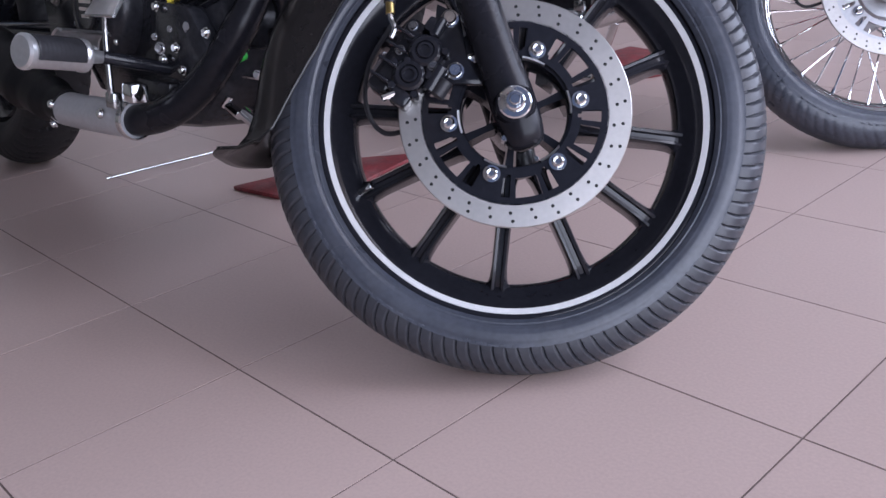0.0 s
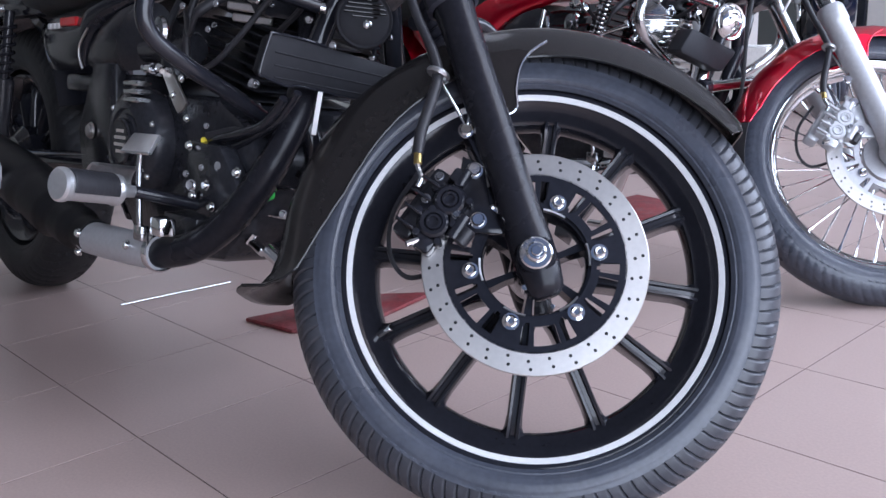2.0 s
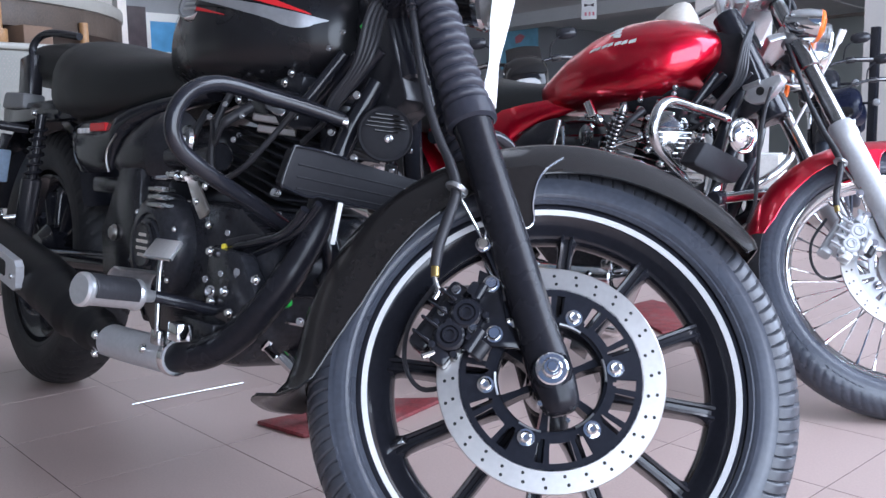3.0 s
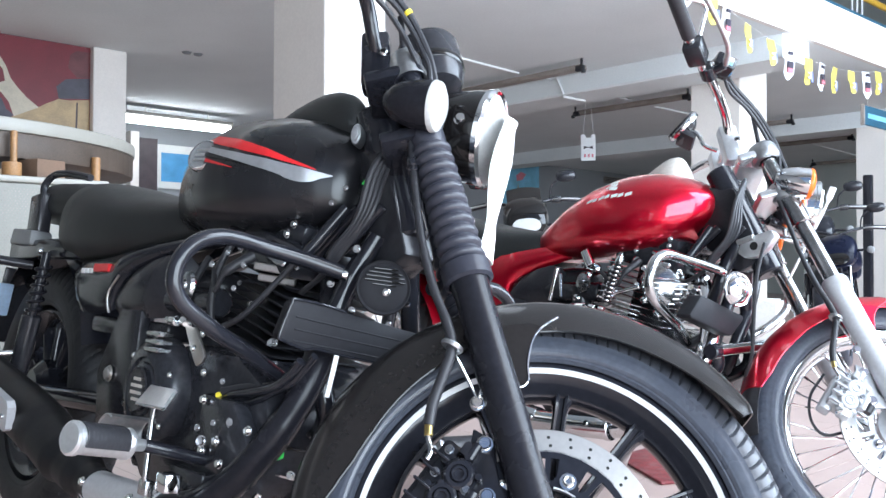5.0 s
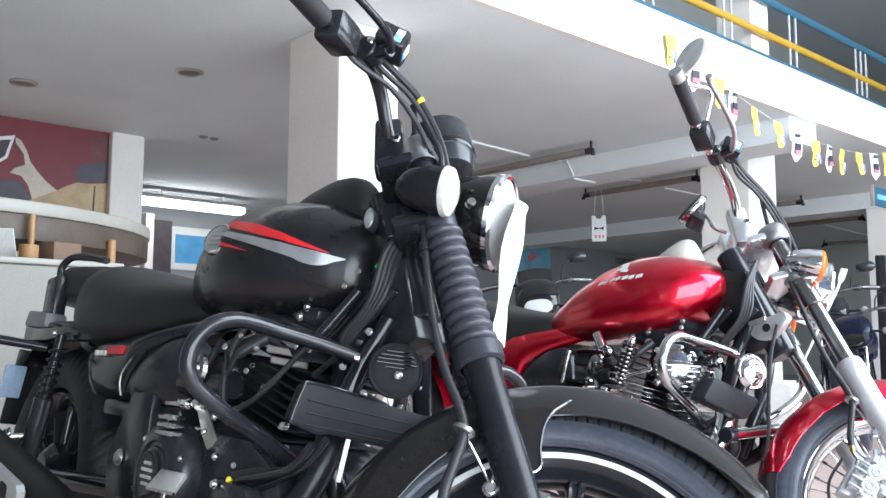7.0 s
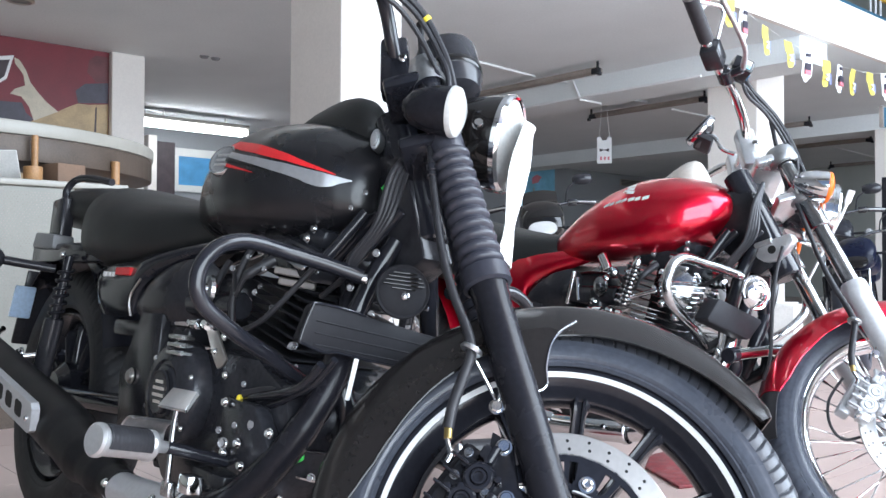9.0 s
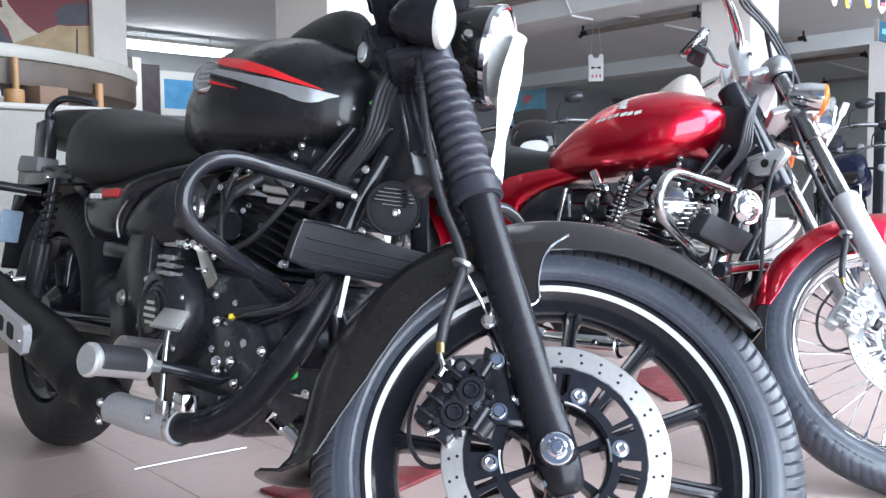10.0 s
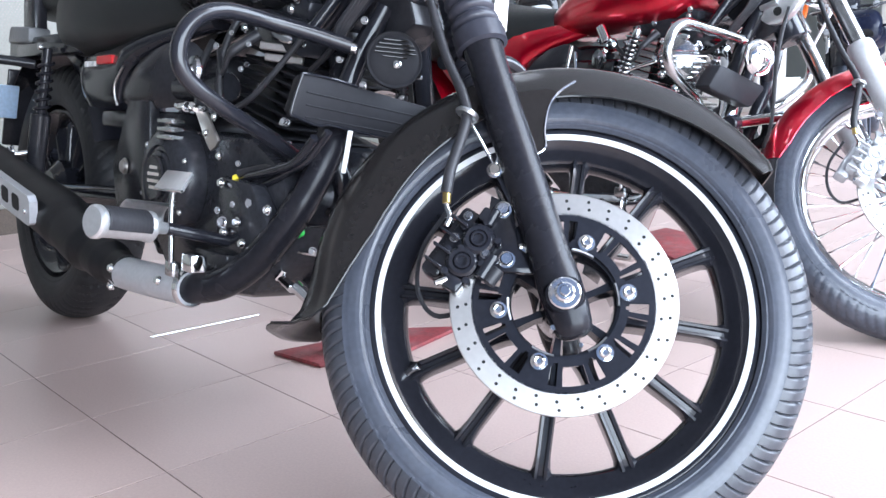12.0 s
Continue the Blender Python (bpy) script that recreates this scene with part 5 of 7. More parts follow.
        for p, rr in (((-0.60, -0.13, 0.60), 0.012), ((-0.63, -0.13, 0.61), 0.010), ((-0.62, -0.13, 0.585), 0.008), ((-0.66, -0.12, 0.53), 0.009), ((-0.50, -0.11, 0.62), 0.010), ((-0.47, -0.12, 0.53), 0.009), ((-0.44, -0.11, 0.50), 0.010), ((-0.30, -0.09, 0.60), 0.009)):
            part("fitting", moved(lathe([(0, 0), (rr, 0), (rr * 1.1, rr * 0.5), (rr * 0.8, rr), (rr * 0.5, rr * 1.1), (0, rr * 1.3)], 14), aim(p, (p[0] + 0.5, p[1] - 0.8, p[2] + 0.1))), CHROME, case, "chrome engine fitting")
    for k in range(2):
        part("head_shim", moved(box(-0.030, -0.004, -0.006, 0.030, 0.004, 0.006, 0.002, 1), pose(-0.455 + 0.006 * k, -0.100 + 0.006 * k, 0.602 - 0.016 * k, 0, 4, 38)), STEEL, head, "bright stacked plate on the cylinder head")
    if dark:
        part("white_tag", moved(box(-0.0032, -0.0008, -0.026, 0.0032, 0.0008, 0.030, 0.0005, 1), pose(-0.2550, -0.1114, 0.4565, 0, 6, 45)), WRAP, case, "white plastic strip behind the pipe")
    if dark:
        for run, rr in (([(-0.4975, -0.15, 0.3896), (-0.4427, -0.15, 0.4103), (-0.3883, -0.15, 0.4212), (-0.3266, -0.15, 0.4353), (-0.2941, -0.15, 0.455), (-0.2731, -0.15, 0.4733)], 0.0065), ([(-0.4729, -0.14, 0.3881), (-0.4021, -0.14, 0.4045), (-0.3408, -0.14, 0.4271), (-0.3019, -0.14, 0.4438), (-0.276, -0.14, 0.465), (-0.2581, -0.14, 0.4822)], 0.0055)):
            part("engine_hose", tube(run, rr, 10, 6), BLACK_SATIN, case, "glossy black engine hose")
    part("cover_plate", box(-0.53, -0.182, 0.268, -0.43, -0.150, 0.300, 0.006, 2), PLASTIC, case)
    return case


def exhaust(bike, style):
    dark = style == "black"
    pipe = tube([(-0.44, -0.03, 0.60), (-0.375, -0.045, 0.585), (-0.335, -0.075, 0.52), (-0.315, -0.100, 0.455), (-0.322, -0.122, 0.400), (-0.345, -0.145, 0.345), (-0.383, -0.165, 0.295), (-0.430, -0.185, 0.260), (-0.50, -0.20, 0.242), (-0.60, -0.21, 0.237), (-0.74, -0.218, 0.237)], [0.019, 0.019, 0.021, 0.0225, 0.0225, 0.0225, 0.0225], 20, 8)
    header = part("exhaust_header", pipe, BLACK_MATT if dark else CHROME, bike, "matt black exhaust header pipe" if dark else "chrome exhaust header pipe")
    shield = tube([(-0.492, -0.205, 0.244), (-0.57, -0.212, 0.241), (-0.63, -0.216, 0.239), (-0.695, -0.220, 0.238)], 0.0262, 24, 6)
    part("heat_shield", shield, SILVER_PAINT if dark else CHROME, header, "dull silver heat shield")
    part("shield_collar", moved(lathe([(0.0265, 0), (0.0285, 0.002), (0.0285, 0.011), (0.0265, 0.013)], 28), aim((-0.482, -0.204, 0.2445), (-0.6, -0.2155, 0.2395))), CHROME, header, "bright shield collar")
    for p, w in (((-0.530, -0.235, 0.250), (0.05, -1, 0.2)), ((-0.680, -0.245, 0.247), (0.05, -1, 0.2)), ((-0.700, -0.236, 0.215), (0, -1, -0.6))):
        part("bolt", hex_bolt(p, w, 0.0068, 0.007), CHROME, header, "plated clamp bolt")
    can = tube([(-0.68, -0.219, 0.240), (-0.76, -0.225, 0.252), (-0.84, -0.233, 0.276), (-0.93, -0.238, 0.302), (-1.08, -0.242, 0.328), (-1.35, -0.25, 0.374), (-1.72, -0.26, 0.44)], [0.028, 0.036, 0.044, 0.048, 0.048, 0.048, 0.046], 24, 6)
    muffler = part("muffler", can, MUFFLER_BLACK if dark else CHROME, bike, "matt black silencer" if dark else "chrome silencer")
    # slotted guard on the silencer
    outline = [(-0.020, 0.0), (0.018, 0.0), (0.027, 0.010), (0.027, 0.30), (0.020, 0.312), (-0.020, 0.312), (-0.027, 0.30), (-0.027, 0.010)]
    way = Vector((-0.355, -0.013, 0.063)).normalized()
    up_ = Vector((0.17, -0.1, 0.98)).normalized()
    side_ = way.cross(up_).normalized()
    up_ = side_.cross(way).normalized()
    frame_m = Matrix((( way.x, up_.x, side_.x, -0.915), (way.y, up_.y, side_.y, -0.284), (way.z, up_.z, side_.z, 0.313), (0, 0, 0, 1)))
    out_n = side_ if side_.y < 0 else -side_
    th = 0.014 if side_.y < 0 else -0.014
    guard = moved(plate([(z, x) for x, z in outline], th), frame_m)
    g = part("silencer_guard", guard, SILVER_PAINT if dark else CHROME, muffler, "dull silver slotted silencer guard")
    for k in range(5):
        z = 0.052 + 0.056 * k
        slot = plate([(z, -0.010), (z + 0.006, -0.014), (z + 0.030, -0.014), (z + 0.036, -0.009), (z + 0.036, 0.010), (z + 0.030, 0.014), (z + 0.006, 0.014), (z, 0.010)], th * 1.06)
        part("slot", moved(slot, frame_m), DARK, g, "black slot opening")
    part("guard_screw", hex_bolt(frame_m @ Vector((0.022, -0.004, th)), out_n, 0.005, 0.004), CHROME, g)
    return muffler


RED_COOLER = [(-0.234, 0.543), (-0.226, 0.548), (-0.053, 0.513), (-0.047, 0.506), (-0.097, 0.469), (-0.106, 0.467), (-0.264, 0.499), (-0.270, 0.506)]


def controls(bike, style):
    """Foot pegs, brake pedal, guard bar, radiator cover, horn."""
    dark = style == "black"
    bar_paint = BLACK_SATIN if dark else DARK_CHROME
    loop = [(-0.300, -0.085, 0.600), (-0.318, -0.135, 0.610), (-0.33, -0.187, 0.617), (-0.333, -0.230, 0.622), (-0.334, -0.260, 0.621), (-0.334, -0.289, 0.609), (-0.334, -0.308, 0.585), (-0.334, -0.312, 0.556), (-0.334, -0.300, 0.533), (-0.334, -0.274, 0.515), (-0.336, -0.235, 0.495), (-0.340, -0.192, 0.477), (-0.350, -0.150, 0.458), (-0.36, -0.11, 0.44)]
    guard = part("crash_guard", tube(loop, 0.0108, 16, 5), bar_paint, bike, "looped tubular crash guard")
    part("clamp", rod((-0.302, -0.083, 0.598), (-0.297, -0.076, 0.597), 0.0085, 12), CHROME, guard, "bright guard clamp bolts")
    mirror_loop = [(x, -y, z) for x, y, z in loop]
    part("crash_guard", tube(mirror_loop, 0.0108, 14, 5), bar_paint, bike, "looped tubular crash guard")
    # foot pegs
    for s in (-1, 1):
        peg = moved(lathe([(0, 0), (0.019, 0), (0.0225, 0.003), (0.0225, 0.009), (0.0200, 0.012), (0.0200, 0.082), (0.0218, 0.085), (0.0218, 0.090), (0.010, 0.094), (0.008, 0.12), (0, 0.12)], 32), aim((-0.438, s * 0.370, 0.346), (-0.468, s * 0.258, 0.334)))
        p = part("foot_peg", peg, SATIN_SILVER if dark else CHROME, bike, "silver foot peg with a rubber top")
        pa, pb = Vector((-0.438, s * 0.370, 0.346)), Vector((-0.468, s * 0.258, 0.334))
        ax_ = (pb - pa).normalized()
        up_ = (Vector((0, 0, 1)) - ax_ * ax_.z).normalized()
        out_ = ax_.cross(up_)
        rings = []
        for k in range(34):
            rr = 0.0225 if k % 3 else 0.0221
            c = pa + ax_ * (0.0125 + 0.068 * k / 33)
            rings.append([c + (rr if j < 17 else 0.017) * (math.cos(a) * out_ + math.sin(a) * up_) for j, a in [(j, radians(-22 + 14 * j)) for j in range(17)] + [(17 + j, radians(202 - 28 * j)) for j in range(9)]])
        pad = loft(rings)
        part("peg_rubber", pad, RUBBER_SOFT, p, "ribbed rubber pad")
        part("peg_mount", rod((-0.452, s * 0.13, 0.31), (-0.468, s * 0.255, 0.334), 0.009, 14), BLACK_SATIN if dark else CHROME, p)
    back = moved(lathe([(0.022, 0), (0.024, 0.002), (0.024, 0.07), (0.022, 0.072)], 20, a0=-30, a1=120), aim((-0.532, -0.288, 0.345), (-0.536, -0.230, 0.340)))
    part("heel_guard", solid(back, 0.003), ALLOY, bike, "curved alloy guard behind the peg")
    # brake pedal
    pad = moved(plate([(-0.5215, -0.001), (-0.446, 0.001), (-0.4255, -0.0335), (-0.506, -0.0365)], 0.006, 0.0015), Matrix(((1, 0, 0, 0), (0, 0.72, -0.69, -0.229), (0, 0.69, 0.72, 0.4095), (0, 0, 0, 1))))
    pedal = part("brake_pedal", pad, SATIN_SILVER, bike, "plated brake pedal pad on its arm")
    part("pad_rim", tube([(-0.506, -0.2575, 0.3865), (-0.4255, -0.2555, 0.3885)], 0.0022, 8, 2), CHROME, pedal, "bright front edge of the pedal pad")
    part("pedal_arm", join(tube([(-0.478, -0.242, 0.398), (-0.481, -0.243, 0.365), (-0.478, -0.243, 0.32), (-0.478, -0.240, 0.275), (-0.50, -0.22, 0.262)], 0.0042, 10, 5), box(-0.492, -0.245, 0.264, -0.466, -0.232, 0.286, 0.003, 2)), DARK_CHROME, pedal)
    part("pedal_bracket", box(-0.452, -0.240, 0.276, -0.420, -0.215, 0.302, 0.004, 2), CHROME if dark else ALLOY, pedal, "bright pedal bracket")
    # radiator cover across the frame
    if dark:
        out = [(-0.1875, 0.553), (-0.181, 0.5585), (-0.1375, 0.5563), (-0.0998, 0.551), (0.050, 0.533), (0.060, 0.526), (0.058, 0.484), (0.048, 0.4775), (-0.0074, 0.4845), (-0.0835, 0.4912), (-0.140, 0.4975), (-0.158, 0.4955), (-0.193, 0.504), (-0.1998, 0.511)]
    else:
        out = RED_COOLER
    cool = moved(plate(out, 0.018 if dark else 0.034, 0.002 if dark else 0.004), Matrix(((0, 0, -1, -0.268), (1, 0, 0, 0.008), (0, 1, 0, -0.006), (0, 0, 0, 1))))
    ob = part("oil_cooler", cool, COOLER_BLACK, bike, "black plastic oil cooler cover")
    if dark:
        for row in range(3):
            for k in range(18):
                y = -0.176 + 0.0044 * k + 0.0022 * (row % 2)
                z = 0.5465 - 0.0034 * row - 0.085 * (y + 0.176)
                part("vent_slot", moved(box(-0.0020, -0.0014, -0.0011, -0.0001, 0.0014, 0.0011), pose(-0.2680, y + 0.008, z - 0.006, -5)), DARK, ob)
        for z0, slope in ((0.5361, 0.080), (0.5200, 0.075), (0.5050, 0.070)):
            ends = [(-0.2678, y + 0.008, z0 - slope * (y + 0.178) - 0.006) for y in (-0.178, -0.06, 0.045)]
            part("ridge", tube(ends, 0.0012, 6, 3), COOLER_BLACK, ob)
        lip = ((-0.0998, 0.551), (-0.1375, 0.5563), (-0.181, 0.5585), (-0.1875, 0.553), (-0.1998, 0.511), (-0.193, 0.504), (-0.158, 0.4955), (-0.140, 0.4975), (-0.0835, 0.4912), (-0.0074, 0.4845))
        part("cooler_rim", tube([(-0.2675, y + 0.008, z - 0.006) for y, z in lip], 0.0020, 8, 4), BLACK_SATIN, ob)
    # horn
    hp = aim((-0.262, -0.042, 0.584), (0.4, -0.40, 0.620)) @ Matrix.Scale(0.84, 4) if dark else aim((-0.262, -0.105, 0.560), (0.4, -0.34, 0.60)) @ Matrix.Scale(0.80, 4)
    horn = part("horn", moved(lathe([(0, 0), (0.030, 0), (0.036, 0.012), (0.044, 0.016), (0.046, 0.02), (0.044, 0.024), (0.040, 0.0225), (0.036, 0.0245), (0.020, 0.0262), (0, 0.027)] if dark else [(0, 0), (0.030, 0), (0.040, 0.010), (0.046, 0.014), (0.047, 0.018), (0.044, 0.022), (0.040, 0.020), (0.036, 0.024), (0.030, 0.030), (0.022, 0.033), (0.018, 0.030), (0.012, 0.034), (0, 0.036)], 36), hp), COOLER_BLACK if dark else CHROME, bike, "round disc horn")
    each("grille_bar", join(*[moved(box(-w, -0.0016 + y, 0.0262, w, 0.0016 + y, 0.0292, 0.001, 1), hp) for w, y in (((0.02, 0.03), (0.028, 0.0235), (0.032, 0.017), (0.034, 0.0105), (0.020, 0.004)) if dark else ((0.003, 0.012), (0.003, -0.012)))]), BLACK_GLOSS if dark else PLASTIC, horn)
    part("horn_screw", moved(lathe([(0, 0.026), (0.007, 0.026), (0.007, 0.031), (0.004, 0.033), (0, 0.033)], 14), hp @ Matrix.Translation((0.004, -0.008, 0))), DARK_CHROME, horn)
    # bright spacer and bolts near the frame's front
    part("spacer", moved(lathe([(0.007, -0.006), (0.0105, -0.002), (0.0125, 0.004), (0.0105, 0.010), (0.006, 0.0135), (0, 0.0145)], 20), aim((-0.320, -0.062, 0.565), (-0.308, -0.076, 0.566))), CHROME, bike, "bright round frame spacer")
    for p in ((-0.285, -0.07, 0.549), *(((-0.291, -0.07, 0.636),) if dark else ()), (-0.343, -0.07, 0.586), (-0.385, -0.12, 0.460), (-0.390, -0.12, 0.493), (-0.389, -0.12, 0.395), (-0.363, -0.12, 0.396)):
        part("bolt", hex_bolt(p, (0.62, -0.78, 0), 0.005, 0.006), CHROME, bike, "small bright bolt")


def frame_and_body(bike, style):
    dark = style == "black"
    paint = BLACK_SATIN
    spine = part("frame", join(
        rod((-0.262, 0, 0.656) if dark else (-0.23, 0, 0.60), (-0.365, 0, 0.835), 0.030, 24),
        tube([(-0.31, 0, 0.75), (-0.45, 0, 0.72), (-0.80, 0, 0.66), (-1.05, 0, 0.60)], 0.024, 16, 6),
        tube([(-0.300, -0.03, 0.66), (-0.318, -0.06, 0.58), (-0.325, -0.085, 0.48), (-0.31, -0.07, 0.40), (-0.36, -0.05, 0.36)], 0.0155, 12, 6),
        tube([(-0.300, 0.03, 0.66), (-0.318, 0.06, 0.58), (-0.325, 0.085, 0.48), (-0.31, 0.07, 0.40), (-0.36, 0.05, 0.36)], 0.0155, 12, 6),
        tube([(-0.80, -0.10, 0.26), (-0.88, -0.1, 0.34), (-0.93, -0.1, 0.45), (-1.0, -0.09, 0.60)], 0.0155, 12, 6),
        tube([(-0.80, 0.10, 0.26), (-0.88, 0.1, 0.34), (-0.93, 0.1, 0.45), (-1.0, 0.09, 0.60)], 0.0155, 12, 6),
        rod((-0.335, -0.04, 0.70), (-0.43, -0.07, 0.60), 0.011, 12),
        rod((-0.27, -0.05, 0.70), (-0.345, -0.075, 0.615), 0.008, 12),
    ), paint, bike, "black tubular frame")
    each("cable", join(*[tube([(-0.29, -0.015, 0.81), (-0.285, -0.04 - 0.008 * k, 0.755), (-0.278 - 0.006 * k, -0.062 - 0.004 * k, 0.69 - 0.004 * k), (-0.308 - 0.006 * k, -0.072 - 0.005 * k, 0.645 - 0.005 * k), (-0.345, -0.082, 0.60), (-0.40, -0.08, 0.57)], 0.0044, 8, 6) for k in range(4)]), RUBBER_SOFT, spine, "bundle of black cables")
    part("strut", join(rod((-0.345, -0.058, 0.70), (-0.380, -0.094, 0.625), 0.0095, 12)), BLACK_SATIN, spine)
    swing = part("swingarm", join(tube([(-0.90, -0.09, 0.34), (-1.2, -0.10, 0.325), (-1.53, -0.105, 0.307)], 0.022, 14, 5), tube([(-0.90, 0.09, 0.34), (-1.2, 0.10, 0.325), (-1.53, 0.105, 0.307)], 0.022, 14, 5), rod((-0.90, -0.12, 0.34), (-0.90, 0.12, 0.34), 0.025, 16), rod((-1.5154, -0.14, 0.307), (-1.5154, 0.14, 0.307), 0.012, 14)), BLACK_SATIN, bike, "black swingarm")
    part("pivot_plate", join(moved(plate([(-0.84, 0.28), (-0.80, 0.30), (-0.815, 0.52), (-0.90, 0.53), (-0.97, 0.40), (-0.94, 0.30)], 0.02, 0.004), pose(0, -0.115, 0, 90))), PLASTIC, swing, "black pivot cover plate")
    part("pivot_nut", hex_bolt((-0.905, -0.137, 0.40), (0, -1, 0), 0.014, 0.009), STEEL, swing)
    for s in (-1, 1):
        top, bot = Vector((-1.285, s * 0.155, 0.625)), Vector((-1.315, s * 0.165, 0.345))
        d = (bot - top).normalized()
        body = part("rear_shock", rod(top + d * 0.17, bot, 0.019, 20), BLACK_SATIN, bike, "black rear shock absorber")
        coil = [top + d * (0.03 + 0.155 * k / 90) + 0.0145 * (math.cos(k * 0.6) * Vector((0, 1, 0)) + math.sin(k * 0.6) * d.cross(Vector((0, 1, 0)))) for k in range(91)]
        part("spring", tube(coil, 0.0036, 8, 1, straight=True), BLACK_MATT, body)
        part("damper_rod", rod(top, top + d * 0.2, 0.010, 12), BLACK_SATIN, body)
        part("shock_sleeve", rod(top + d * 0.140, top + d * 0.265, 0.0205, 24), PLASTIC, body)
        each("bolt", join(hex_bolt(top + Vector((0, s * 0.012, 0)), (0, s, 0), 0.008, 0.01), hex_bolt(bot + Vector((0, s * 0.018, 0)), (0, s, 0), 0.008, 0.01)), DARK_CHROME, body)
    part("neck_cover", moved(plate([(-0.41, 0.70), (-0.375, 0.795), (-0.31, 0.79), (-0.235, 0.635), (-0.29, 0.60), (-0.37, 0.655)], 0.06, 0.006), pose(0, 0.03, 0, 90)), PLASTIC, spine, "black cover at the steering head")
    # tank
    tank = part("fuel_tank", tank_mesh(TANK if dark else RED_TANK), TANK_BLACK if dark else RED, bike, "matt black fuel tank with a red flash" if dark else "glossy red fuel tank", pose(0, 0, 0))
    if dark:
        part("red_flash", tank_band(-0.388, -0.650, lambda t: 7.4 + 22 * t - 9 * t * (1 - t), lambda t: 8.5 + 38 * t - 13 * t * t, n=32), RED_DECAL, tank, "red tank decal")
        part("grey_flash", tank_band(-0.372, -0.605, lambda t: -5.0 + 20 * t + 10 * max(0, 1 - t / 0.15) ** 2, lambda t: 6.0 + 15 * t - 8 * t * (1 - t), n=40), GREY_DECAL, tank, "silver grey tank decal")
        part("dark_flash", tank_band(-0.480, -0.612, lambda t: 4.0 + 9.5 * t, lambda t: 4.3 + 12.5 * t, off=0.0020), BLACK_GLOSS, tank, "gloss black pinstripe")
        part("thin_flash", tank_band(-0.515, -0.600, lambda t: 2.6 + 6 * t, lambda t: 3.0 + 8 * t, off=0.0022), RED_DECAL, tank, "thin red pinstripe")
        seat_ = tank_at(-0.622, 15)
        badge_m = aim(seat_, seat_ + (tank_frame(-0.622, 15).col[2].to_3d() * 0.45 + Vector((0.30, -0.50, 0.16)))) @ Matrix.Diagonal((1.0, 0.9, 0.8, 1))
        part("tank_badge", moved(lathe([(0, 0.004), (0.022, 0.004), (0.026, 0.0065)], 32), badge_m), GREY_PLASTIC, tank, "round grey tank badge")
        part("badge_ring", moved(lathe([(0.0262, 0.0065), (0.029, 0.0075), (0.031, 0.005), (0.032, -0.006)], 32), badge_m), CHROME, tank, "chrome badge ring")
        each("badge_bar", join(*[moved(box(-0.016, -0.0025 + y, 0.004, 0.016, 0.0025 + y, 0.0062), badge_m) for y in (-0.010, 0, 0.010)]), ALLOY, tank)
        part("badge_wing", tank_band(-0.655, -0.735, lambda t: 14 - 4 * t, lambda t: 20 - 7 * t, off=0.0026), GREY_PLASTIC, tank, "grey wing beside the badge")
    else:
        each("emblem", join(*[tank_band(-0.548 + dx, -0.566 + dx - 0.004 * q, lambda t, a=a: a + 2 * t, lambda t, a=a, q=q: a + 4 + q + 2 * t, n=4, w=2, table=RED_TANK) for dx, a, q in ((0, 36, 1), (-0.004, 42, 2), (0.005, 30, 1), (-0.012, 35, 0))]), WHITE_DECAL, tank, "small white emblem")
        letters = []
        for k, w in enumerate((0.016, 0.012, 0.016, 0.013, 0.016, 0.013, 0.017)):
            x = -0.622 + 0.0180 * k
            letters.append(tank_band(x, x + w, lambda t, k=k: 21 - 0.35 * k + 1.2 * t, lambda t, k=k: 24.6 - 0.2 * k + 1.4 * t, n=3, w=2, table=RED_TANK))
        each("name_bar", join(*letters), WHITE_DECAL, tank, "row of white decal bars")
    # console on the tank and seat
    hump, drop = [], 0.0 if dark else 0.024
    for x, w, u in ((-0.412, 0.012, 0.004), (-0.416, 0.034, 0.020), (-0.428, 0.046, 0.040), (-0.448, 0.054, 0.057), (-0.472, 0.058, 0.064), (-0.500, 0.060, 0.065), (-0.535, 0.060, 0.060), (-0.570, 0.057, 0.052), (-0.61, 0.052, 0.042), (-0.65, 0.045, 0.030), (-0.69, 0.034, 0.017), (-0.72, 0.015, 0.005)):
        if dark:
            hump.append(super_ring(x, 0.845 - max(0, -0.60 - x) * 0.25, w * 0.74, u, 0.03, 28, 2.1))
        else:
            hump.append(super_ring(-0.435 + (x + 0.412) * 0.58, 0.806 + (x + 0.412) * 0.08, w * 0.85, u * 1.2, 0.03, 28, 1.7))
    part("tank_console", loft(hump), LEATHER if dark else WRAP_CREAM, bike, "black console cover on the tank" if dark else "white protective wrap over the console")
    if dark:
        part("key_switch", moved(lathe([(0, 0), (0.013, 0), (0.0135, 0.022), (0.012, 0.026), (0.009, 0.026), (0.008, 0.032), (0, 0.033)], 24), aim((-0.365, -0.035, 0.812), (-0.335, -0.075, 0.812)) @ Matrix.Diagonal((0.62, 1.25, 1, 1))), ALLOY, bike, "bright key switch")
    seat = []
